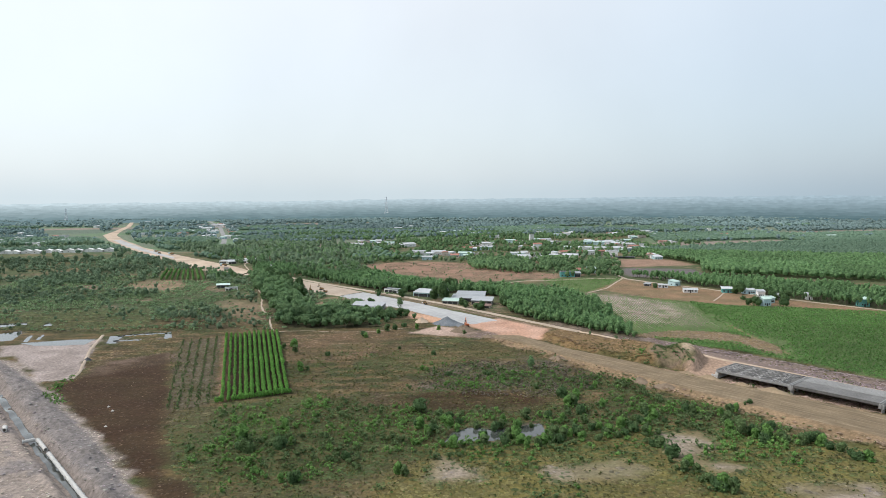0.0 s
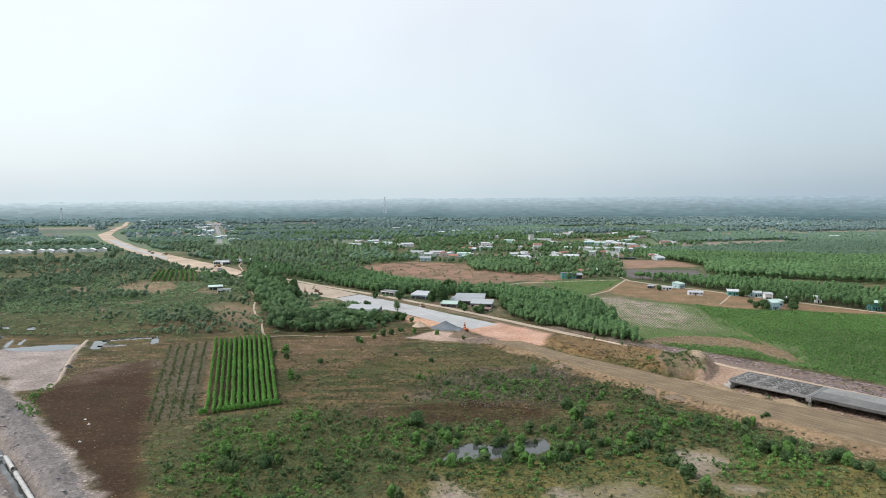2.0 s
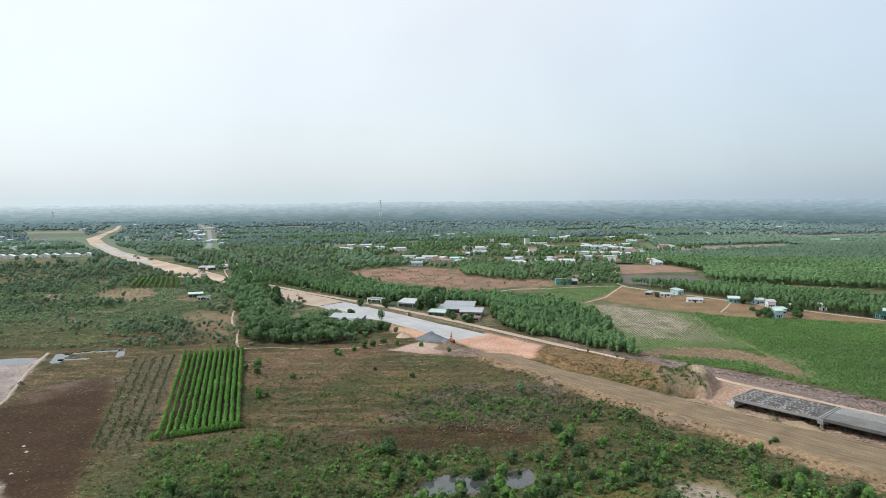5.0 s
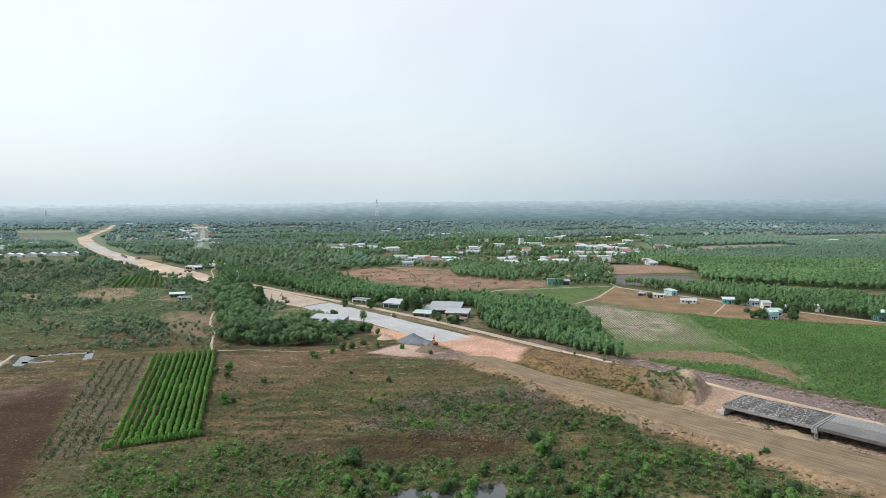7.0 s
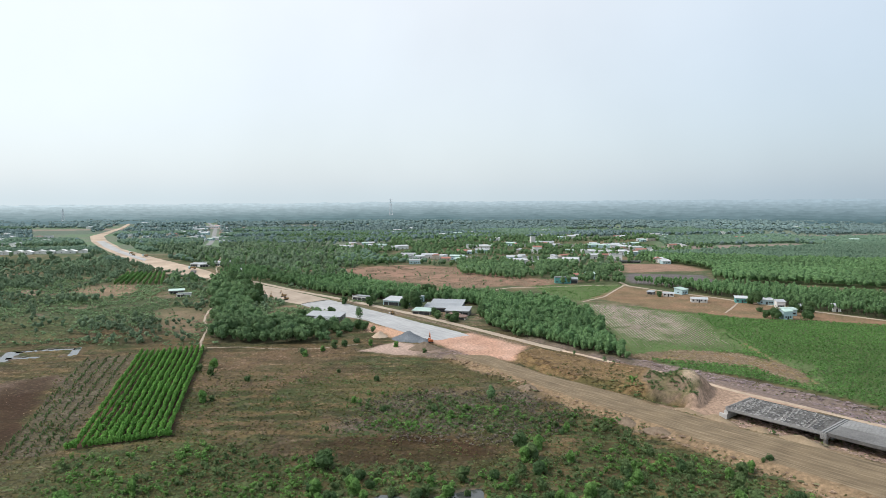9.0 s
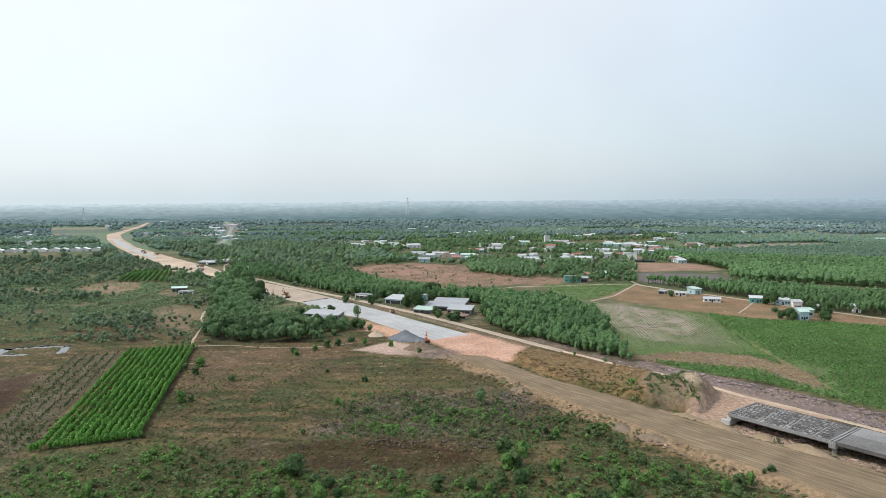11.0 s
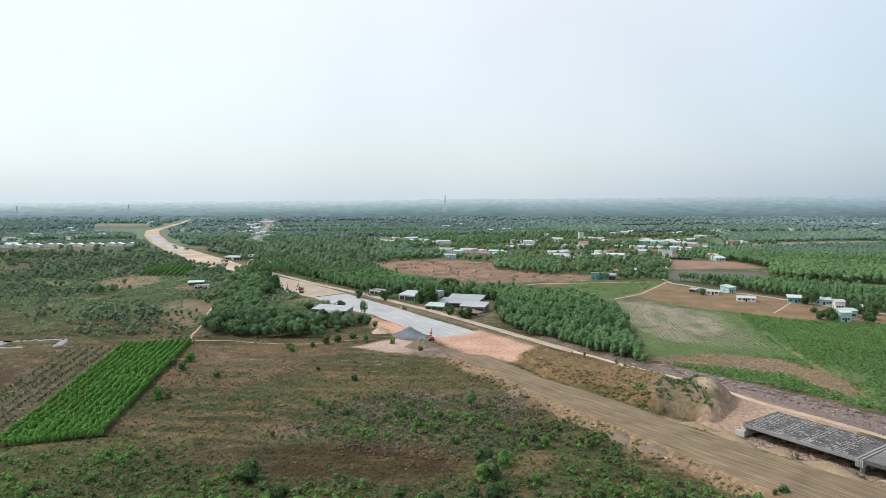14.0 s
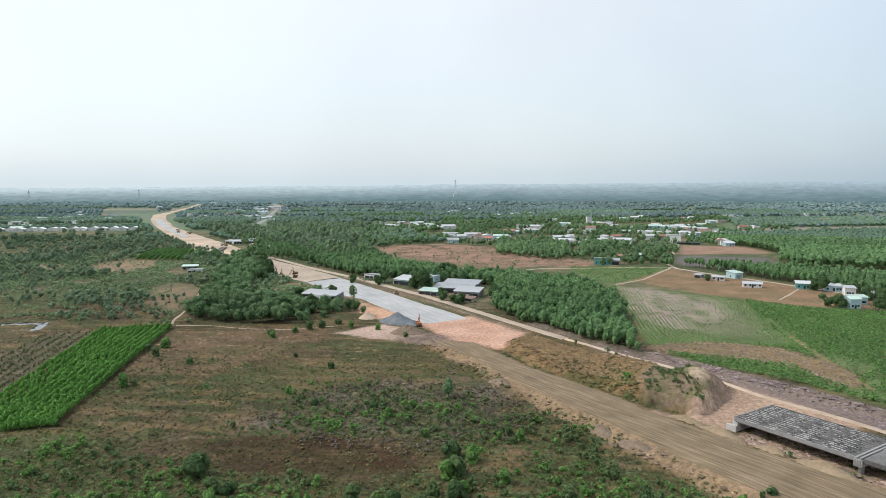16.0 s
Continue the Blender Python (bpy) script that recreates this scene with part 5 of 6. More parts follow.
for k, (x, y, r, tall) in enumerate(SHED_TREES + LANE_TREES):
    t = tree_thing("tree", 420 + k, r, tall, "leaf_deep", "dark green garden tree beside the houses", int(17 * r * tall), 0.55 + 0.08 * r, 0.16, -0.12)
    t.matrix_world = pose(x, y, ground_z(x, y), 0, 0, 40 * k)
BEND_TREES = [(-140, 585, 6.0, 13), (-150, 602, 6.2, 13), (-132, 562, 5.5, 12), (-120, 540, 5.0, 11), (-160, 622, 6.0, 13), (-112, 522, 4.5, 10), (-152, 612, 6.5, 14), (-143, 596, 6.0, 14), (-136, 574, 6.2, 14), (-128, 552, 5.6, 13), (-166, 632, 6.5, 14), (-158, 600, 6.0, 13), (-176, 640, 6.0, 13), (-122, 556, 5.5, 12)]
EDGE_TREES = [(-41, 429, 4.0, 6.2), (-36, 439, 4.6, 7.0), (-29, 438, 3.6, 6.0), (-52, 446, 4.2, 7.0), (-62, 482, 4.5, 6), (-70, 476, 4.5, 6), (-54, 490, 3.5, 5.5), (-19, 428, 1.7, 4.0), (-47, 436, 3.6, 6.0), (-46, 427, 4.2, 6.5), (-33, 431, 4.4, 6.8), (-25, 434, 3.4, 5.4), (-56, 436, 4.5, 7.5), (-44, 444, 4.5, 7), (-62, 442, 5, 8), (-38, 425, 3.4, 5.4), (-68, 452, 5, 8.5), (-46, 438, 2.8, 5), (-54, 446, 3, 5.5), (-36, 416, 2.2, 4), (-60, 452, 3.0, 5.5)]
for k, (x, y, r, tall) in enumerate(BEND_TREES + EDGE_TREES):
    t = tree_thing("tree", 470 + k, r, tall, "leaf_deep" if k % 3 else "leaf_dark", "broad dark green tree at the edge of the wood", int(17 * r * tall), 0.42 + 0.06 * r, 0.16, -0.14)
    t.matrix_world = pose(x, y, ground_z(x, y), 0, 0, 40 * k)
for k, (x, y, r, tall) in enumerate([(94, 357, 1.4, 4.2), (83, 372, 0.8, 3.4), (96, 348, 0.9, 3.0)]):
    t = tree_thing("tree", 450 + k, r, tall, "leaf_dark", "slender sapling on the dry embankment", 170, 0.42, 0.07, 0.2, 0)
    t.matrix_world = pose(x, y, ground_z(x, y), 0, 0, 40 * k)

# ---- bright crop in rows ----
PLANTS = [crown(16, 0.70, 0.0, 2.7, 0.50, 500 + k, 1, 0.4, 1) for k in range(8)]
A0, A1, B1, B0 = (np.array(p, float) for p in CROP)


def crop_row(name, a, b, gap, mat, label, group, fill=1.0, size=(0.7, 1.1), wobble=0.18):
    n = int(np.hypot(*(b - a)) / gap) + 1
    s = np.linspace(0, 1, n)
    p = a + (b - a) * s[:, None] + rng.normal(0, wobble, (n, 2))
    keep = rng.random(n) < fill * np.where(fbm(p[:, 0], p[:, 1], 9) > 0.3, 1.0, 0.5)
    ob = scatter(name, PLANTS, p[keep], rng.uniform(*size, keep.sum()) * (0.8 + 0.4 * fbm(p[keep, 0], p[keep, 1], 14)), mat, label, "crop row", kind="stuff")
    return tagged(ob, group=group)


for k in range(12):
    f = (k + 0.3) / 11.6
    crop_row("crop_row", A0 + (A1 - A0) * f, B0 + (B1 - B0) * f, 0.62, "leaf_crop", "row of bright green leafy crop on brown soil", "rows of the bright green crop", (0.75 if k in (1, 2, 3) else 1.0), (0.65, 1.1) if k < 4 else (0.8, 1.24), 0.14)
crop_row("crop_row", A0 + (-1.5, -1), A1 + (0.5, -0.5), 0.6, "leaf_crop", "bushy crop row along the near edge of the field", "rows of the bright green crop", 1.0, (0.8, 1.15))
C0, C1, D1, D0 = (np.array(p, float) for p in ROWS_OLD)
for k in range(5):
    f = (k + 0.4) / 5.2
    crop_row("crop_row", C0 + (C1 - C0) * f, D0 + (D1 - D0) * f, 0.5, "leaf_scrub", "patchy row of faded green plants", "rows of the faded crop", 0.55, (0.25, 0.5), 0.4)
for k in range(9):
    f = (k + 0.5) / 9
    a, b = np.array((-272.0, 630)) * (1 - f) + np.array((-226.0, 630)) * f, np.array((-297.0, 706)) * (1 - f) + np.array((-257.0, 706)) * f
    crop_row("crop_row", a, b, 1.6, "leaf_field", "row of green orchard plants", "rows of the far orchard", 0.95, (1.3, 1.8))

# ---- fields beyond the earthworks ----
def in_field(x, y):
    return (inside(x, y, RFIELD) > -1.0) & (inside(x, y, DRYSTRIP) + 6 * (fbm(x, y, 8) - 0.5) < 0)


field = grid_in(RFIELD, 1.75, 0.16, 0.05, -1.5)
field = field[(field[:, 1] > 180) & (field[:, 0] < 0.72 * field[:, 1] + 12) & in_field(field[:, 0], field[:, 1])]
bare = inside(field[:, 0], field[:, 1], TILLED) + 14 * (fbm(field[:, 0], field[:, 1], 20) - 0.5)
patch = inside(field[:, 0], field[:, 1], TPATCH) + 16 * (fbm(field[:, 0], field[:, 1], 12) - 0.5)
worn = inside(field[:, 0], field[:, 1], [(177, 372), (186, 368), (185, 345), (171, 320), (163, 327)]) + 10 * (fbm(field[:, 0], field[:, 1], 6) - 0.5)
field = field[(rng.random(len(field)) < np.where(patch > 0, 0.28, np.where(bare > 0, 0.75, np.where(worn > 0, 0.35, 0.97)))) & (along(field[:, 0], field[:, 1], FIELDPATH[1:]) > 1.1)]
low = inside(field[:, 0], field[:, 1], [(110, 376), (118, 540), (184, 502), (176, 440), (171, 385)]) > 0
size = np.where(low, rng.uniform(0.4, 0.7, len(field)), rng.uniform(0.85, 1.35, len(field)))
FIELDP = [crown(12, 1.05, 0.0, 1.25, 0.65, 520 + k, 5, 0.9) for k in range(6)]
scatter("field_crop", FIELDP, field, size, "leaf_field", "broad green field of knee-high crop", "field crop")
pts = sprinkle(90, 176, 538, 640, 2000, lambda x, y: inside(x, y, LGREEN) > 1)
scatter("field_crop", FIELDP, pts, rng.uniform(0.4, 0.8, len(pts)), "leaf_field", "pale green garden plot", "field crop")
pts = sprinkle(105, 180, 330, 390, 2600, lambda x, y: (inside(x, y, DRYSTRIP) + 6 * (fbm(x, y, 8) - 0.5) > -2))
scatter("grass", TUFT, pts, rng.uniform(0.8, 1.5, len(pts)), "grass_dry", "dry brown grass at the field's edge", "grass")
M["furrow"] = material("pale_furrow_soil", [(0.30, 0.235, 0.21), (0.41, 0.335, 0.305)], 0.8, 0.95, 0.5)


def furrow(x, y0, y1):
    n = int((y1 - y0) / 1.5)
    ys = np.linspace(y0, y1, n)
    xs = x + (fbm(ys, ys * 0 + x, 12) - 0.5) * 1.2 + (ys - y1) * 0.03
    wd = np.clip(0.26 + 0.6 * (fbm(ys, ys * 0 + 3 * x, 18) - 0.36), 0.10, 0.46) * (0.25 + 0.75 * smooth((inside(xs, ys, TPATCH) + 16 * (fbm(xs, ys, 9) - 0.5)) / 8 + 0.3)) * smooth((fbm(xs, ys, 12) - 0.30) / 0.16)
    z = hgt(xs, ys)
    v = np.concatenate([np.stack([xs - wd, ys, z - 0.05], 1), np.stack([xs, ys, z + 0.14], 1), np.stack([xs + wd, ys, z - 0.05], 1)])
    i = np.arange(n - 1)
    return v, np.vstack([np.stack([i, i + 1, i + n + 1, i + n], 1), np.stack([i + n, i + n + 1, i + 2 * n + 1, i + 2 * n], 1)])


for k in range(36):
    x = 117.5 + 1.75 * k
    top = 536 - (x - 118) * 0.75 + rng.uniform(-3, 2)
    v, f = furrow(x, 390 + 0.2 * k + rng.uniform(0, 12) + max(0, k - 30) * 12, top)
    me = mesh_arrays("furrow", v, f, M["furrow"])
    tagged(new("furrow", me), "pale bare ridge of tilled soil in the field", "furrow", "ridges of the tilled field")

# ---- bridge under construction ----
BR = Matrix(((0.647, 0.762, 0, 119.1), (-0.762, 0.647, 0, 284.6), (0, 0, 1, 0), (0, 0, 0, 1)))
DECK, WIDE, SPAN = 3.9, 17.8, 31.0
bridge = thing("bridge", BR, "unfinished concrete girder bridge with one open span", "bridge")
NG = 14
gw = WIDE / NG
for k in range(NG):
    bm = bmesh.new()
    y0 = k * gw
    box(bm, 0.15, y0 + 0.16, DECK - 1.25, SPAN - 0.9, y0 + gw - 0.16, DECK - 0.16)
    box(bm, 0.0, y0 + 0.03, DECK - 0.16, SPAN - 0.9, y0 + 0.36, DECK)
    box(bm, 0.0, y0 + gw - 0.36, DECK - 0.16, SPAN - 0.9, y0 + gw - 0.03, DECK - 0.004)
    gird = part("girder", bm, "girder", bridge)
    g = random.Random(k)
    for j in range(4):
        x0 = g.uniform(0.3, 2.0) + j * 7.2
        bm = box(bmesh.new(), x0, y0 + 0.05, DECK, x0 + g.uniform(2.0, 5.0), y0 + 0.2, DECK + 0.05)
        part("edge_strip", bm, "concrete_new", gird, "pale cast edge strip")
    for j in range(7):
        x0 = 0.8 + j * 4.2 + g.uniform(-1.2, 1.2)
        bm = box(bmesh.new(), x0, y0 + 0.34, DECK - 0.12, x0 + g.uniform(0.35, 1.0), y0 + gw - 0.34, DECK + 0.06)
        part("cover_plate", bm, "concrete" if g.random() < 0.4 else "dark", gird)
        bm = box(bmesh.new(), x0 + 1.6, y0 - 0.09, DECK, x0 + 1.6 + g.uniform(0.3, 0.8), y0 + 0.1, DECK + 0.1)
        part("cover_plate", bm, "dark" if g.random() < 0.7 else "concrete", gird)
    bm = box(bmesh.new(), -0.35, y0 + 0.3, DECK - 0.6, 0.0, y0 + gw - 0.3, DECK + 0.12)
    part("end_block", bm, "concrete", gird)
bm = box(bmesh.new(), 0.0, -0.2, DECK - 0.95, SPAN - 0.9, 0.02, DECK + 0.02)
part("edge_beam", bm, "concrete", bridge, "long grey outer beam face")
for s, base in enumerate((SPAN, 2 * SPAN + 0.8)):
    x0, x1 = base + 0.9, base + SPAN + 0.2
    bm = bmesh.new()
    box(bm, x0, 0.0, DECK - 0.3, x1, WIDE * 0.52, DECK)
    part("deck_slab", bm, "girder", bridge, "dark weathered deck formwork")
    bm = box(bmesh.new(), x0, WIDE * 0.52, DECK - 0.3, x1, WIDE, DECK + 0.12)
    slab = part("deck_slab", bm, "concrete", bridge, "paler cast part of the deck")
    for k in range(7):
        yy = WIDE * 0.52 + 0.6 + k * 1.15
        part("edge_strip", box(bmesh.new(), x0 + 0.3, yy, DECK + 0.12, x1 - 0.3, yy + 0.14, DECK + 0.17), "concrete", slab, "pale cast edge strip")
    bm = box(bmesh.new(), x0, -0.22, DECK - 0.95, x1, 0.0, DECK + 0.05)
    part("edge_beam", bm, "girder", bridge)
    for k in range(6):
        y0 = 0.6 + k * (WIDE - 2.0) / 5
        part("girder", box(bmesh.new(), x0, y0, DECK - 1.3, x1, y0 + 0.8, DECK - 0.3), "girder", bridge)
for base in (SPAN, 2 * SPAN + 0.8):
    pier = part("pier_cap", box(bmesh.new(), base - 0.85, -0.7, DECK - 2.0, base + 0.85, WIDE + 0.4, DECK - 0.35), "concrete_new", bridge, "pale concrete crosshead")
    for dx in (-0.62, 0.3):
        part("joint_strip", box(bmesh.new(), base + dx - 0.16, -0.5, DECK - 0.35, base + dx + 0.36, WIDE, DECK + 0.14), "concrete", pier)
    for k in range(15):
        part("rib", box(bmesh.new(), base - 0.84 + (k % 3) * 0.56, -0.86 + 0 * k, DECK - 1.9, base - 0.5 + (k % 3) * 0.56, -0.7, DECK - 0.3), "concrete", pier) if k < 3 else None
    for k in range(4):
        bm = tube(bmesh.new(), (base, 1.4 + k * 4.9, -2.0), (base, 1.4 + k * 4.9, DECK - 1.9), 0.6, 0.6, 16)
        part("column", bm, "concrete", bridge)
bm = bmesh.new()
box(bm, -2.2, -0.3, -0.5, 0.6, 0.5, DECK - 2.3)
box(bm, -0.9, 0.5, -0.5, 0.6, WIDE, DECK - 1.25)
part("abutment", bm, "concrete_new", bridge, "pale concrete abutment and wing wall")


# ---- heaps and machines ----
def heap(name, x, y, rx, ry, tall, mat, label, seed, turn=0.0):
    n, m = 40, 12
    a = np.linspace(0, math.tau, n, endpoint=False)
    v, f = [(0, 0, tall)], []
    for k in range(1, m + 1):
        s = k / m
        rr = s * (1 + 0.22 * (fbm(np.cos(a) * 3 * s + seed, np.sin(a) * 3 * s, 1.2) - 0.5))
        z = tall * (1 - s) ** 0.9 * (1 + 0.35 * (fbm(np.cos(a) * 4 * s, np.sin(a) * 4 * s + seed, 1.0) - 0.5)) - 0.4 * s
        v += [(rx * r_ * math.cos(t), ry * r_ * math.sin(t), z_) for r_, t, z_ in zip(rr, a, z)]
    me = bpy.data.meshes.new(name)
    for k in range(n):
        f.append((0, 1 + k, 1 + (k + 1) % n))
        for j in range(m - 1):
            p, q = 1 + j * n, 1 + (j + 1) * n
            f.append((p + k, q + k, q + (k + 1) % n, p + (k + 1) % n))
    me.from_pydata(v, [], f)
    me.materials.append(M[mat])
    ob = new(name, me)
    ob.matrix_world = pose(x, y, ground_z(x, y), 0, 0, turn)
    return tagged(ob, label, "heap")


heap("gravel_mound", 2.5, 410, 10.5, 7.5, 4.6, "gravel_pile", "blue-grey heap of crushed stone on the roadside", 3, -30)
heap("gravel_mound", 10.5, 405, 5.5, 4.5, 1.8, "gravel_pile", "low end of the crushed stone heap", 9, -30)
heap("sand_mound", -14, 417, 5.0, 4.5, 3.2, "dirt", "pale orange heap of sand", 5)
heap("soil_mound", 11.5, 388, 9.0, 5.5, 3.8, "soil_pile", "brown heap of excavated soil", 6, 20)
heap("soil_mound", 25, 366, 4.5, 3.0, 1.6, "soil_pile", "brown heap of excavated soil", 8, -40)
heap("soil_mound", 56, 317, 6.0, 3.0, 1.7, "soil_pile", "low brown heap beside the haul road", 12, -50)
for k, (x, y, a) in enumerate([(84, 279, -48), (92, 268, -50), (108, 290, -40), (123, 268, -50), (114, 279, -46), (131, 258, -50)]):
    heap("soil_mound", x, y, 6.0 + k % 3, 2.9, 2.0, "soil_tan" if k > 1 else "soil_pile", "tan heap of loose soil along the haul road", 20 + k, a)


def excavator(m, label, mat):
    t = thing("excavator", m, label, "excavator")
    for sy in (-1.2, 1.2):
        bm = bmesh.new()
        prof = [(-2.0, 0.15), (-1.6, 0.0), (1.6, 0.0), (2.0, 0.3), (2.0, 0.65), (1.6, 0.9), (-1.6, 0.9), (-2.0, 0.65)]
        for off in (-0.3, 0.3):
            bm.faces.new([bm.verts.new((px, sy + off, pz)) for px, pz in prof])
        bm.verts.ensure_lookup_table()
        for k in range(8):
            bm.faces.new([bm.verts[k], bm.verts[(k + 1) % 8], bm.verts[8 + (k + 1) % 8], bm.verts[8 + k]])
        part("track", bm, "dark", t)
    bm = bmesh.new()
    box(bm, -2.3, -1.3, 1.05, 1.5, 1.3, 1.4)
    box(bm, -2.4, -1.3, 1.4, -0.2, 1.3, 2.3)
    part("body", bm, mat, t)
    part("counterweight", box(bmesh.new(), -2.9, -1.2, 1.15, -2.4, 1.2, 2.2), mat, t)
    cab = part("cab", box(bmesh.new(), 0.0, 0.25, 1.4, 1.5, 1.3, 3.0), mat, t)
    part("window", box(bmesh.new(), 0.25, 0.2, 2.0, 1.55, 1.35, 2.8), "dark", cab)
    part("boom", tube(tube(bmesh.new(), (1.2, -0.3, 1.7), (2.6, -0.3, 4.8), 0.28, 0.26, 6), (2.6, -0.3, 4.8), (3.2, -0.3, 6.6), 0.26, 0.2, 6), mat, t)
    part("stick", tube(bmesh.new(), (3.2, -0.3, 6.6), (4.4, -0.3, 3.9), 0.2, 0.15, 6), mat, t)
    part("bucket", box(bmesh.new(), 3.9, -0.8, 3.0, 4.8, 0.2, 3.9), "dark", t)
    return t


excavator(pose(14.2, 402, ground_z(14.2, 402) + 0.1, 0, 0, 105) @ Matrix.Scale(0.78, 4), "orange tracked excavator working beside the stone heap", "machine")


def roller(m, label):
    t = thing("road_roller", m, label, "road roller")
    drum = tube(bmesh.new(), (1.9, -1.05, 0.75), (1.9, 1.05, 0.75), 0.75, 0.75, 18)
    part("drum", drum, "steel", t)
    for sy in (-0.95, 0.95):
        part("wheel", tube(bmesh.new(), (-1.4, sy - 0.25, 0.7), (-1.4, sy + 0.25, 0.7), 0.7, 0.7, 16), "dark", t)
    part("body", box(bmesh.new(), -2.3, -0.9, 0.8, 0.4, 0.9, 1.7), "machine_dusty", t)
    part("frame", box(bmesh.new(), 0.2, -1.15, 0.5, 2.7, 1.15, 0.95), "machine_dusty", t)
    cab = part("cab", box(bmesh.new(), -1.2, -0.75, 1.7, 0.3, 0.75, 2.9), "machine_dusty", t)
    part("window", box(bmesh.new(), -1.0, -0.8, 2.0, 0.36, 0.8, 2.7), "dark", cab)
    return t


roller(pose(-14, 485, ground_z(-14, 485) + 0.3, 0, 0, 130) @ Matrix.Scale(0.85, 4), "dusty yellow road roller on the grey carriageway")
for k, (x, y) in enumerate([(-120, 560), (-112, 556), (-104, 562), (-98, 545)]):
    excavator(pose(x, y, ground_z(x, y) + 0.3, 0, 0, 60 + 50 * k) @ Matrix.Scale(0.75, 4), "dusty parked excavator on the bare carriageway", "machine_dusty")


def truck(m, label):
    t = thing("truck", m, label, "truck")
    part("cab", box(bmesh.new(), 2.0, -1.2, 0.8, 4.0, 1.2, 3.0), "plaster_blue", t)
    part("tipper_body", box(bmesh.new(), -3.6, -1.25, 1.1, 1.8, 1.25, 2.6), "machine_dusty", t)
    for x in (-2.8, -1.5, 3.0):
        for sy in (-1.1, 1.1):
            part("wheel", tube(bmesh.new(), (x, sy - 0.18, 0.5), (x, sy + 0.18, 0.5), 0.5, 0.5, 14), "dark", t)
    return t


for k, (x, y) in enumerate([(-395, 920), (-410, 945), (-372, 905), (-250, 752)]):
    truck(pose(x, y, 0.9, 0, 0, 125 + 15 * k), "tipper truck on the far highway earthworks")


# ---- pipes in the ditch ----
def pipe(m, label, length=3.8, r=0.62):
    t = thing("concrete_pipe", m, label, "pipe")
    bm = bmesh.new()
    n = 18
    rings = []
    for rr, x in ((r, 0), (r, length), (r * 0.8, length), (r * 0.8, 0)):
        rings.append([bm.verts.new((x, rr * math.cos(k * math.tau / n), r + rr * math.sin(k * math.tau / n))) for k in range(n)])
    for a, b in zip(rings, rings[1:] + rings[:1]):
        for k in range(n):
            bm.faces.new([a[k], a[(k + 1) % n], b[(k + 1) % n], b[k]])
    part("barrel", bm, "concrete_new", t)
    bm = bmesh.new()
    rings = []
    for rr, x in ((r + 0.01, 0.0), (r * 1.16, 0.0), (r * 1.16, 0.35), (r + 0.01, 0.4)):
        rings.append([bm.verts.new((x, rr * math.cos(k * math.tau / n), r + rr * math.sin(k * math.tau / n))) for k in range(n)])
    for a, b in zip(rings, rings[1:]):
        for k in range(n):
            bm.faces.new([a[k], a[(k + 1) % n], b[(k + 1) % n], b[k]])
    part("collar", bm, "concrete_new", t)
    return t


PIPE = pipe(Matrix(), "pale concrete drain pipe laid in the open ditch")
tagged(PIPE, group="pipes of the drain")
for k in range(16):
    x, y = -135 + 2.62 * k, 213.5 - 2.92 * k
    m = pose(x + 0.7, y + 0.5, -0.75, 0, 0, -48)
    if k == 0:
        PIPE.matrix_world = m
    elif k != 3:
        copy_thing(PIPE, m)
for x, y, a in ((-150.5, 221.5, 120), (-149, 219.6, 118), (-139, 213, 35)):
    tagged(copy_thing(PIPE, pose(x, y, ground_z(x, y), 0, 0, a)), "short pale concrete pipe lying beside the ditch")
for k, (x, y) in enumerate([(-128, 248), (-124, 243), (-118, 226)]):
    heap("rubble", x, y, 1.1, 0.8, 0.5, "concrete_new", "pale chunk of rubble on the brown field", 60 + k)
# low dark mound put in place of a small vehicle
heap("small_vehicle_mound", -174.7, 320.6, 2.6, 2.0, 1.6, "dark", "small dark vehicle beside the basin, built as a low mound", 71)

pts = sprinkle(-95, 120, 610, 812, 160, lambda x, y: inside(x, y, DRYFIELD) > 6)
scatter("saplings", SCRUBT, pts, rng.uniform(0.3, 0.75, len(pts)), "leaf_dark", "scattered saplings in the dry field", "saplings")
pts = sprinkle(-95, 120, 610, 812, 9000, lambda x, y: (inside(x, y, DRYFIELD) > 2) & (fbm(x, y, 12) > 0.48))
scatter("grass", [p * 1.4 for p in TUFT], pts, rng.uniform(0.7, 1.3, len(pts)), "grass_dry", "dry grass of the brown field", "grass")


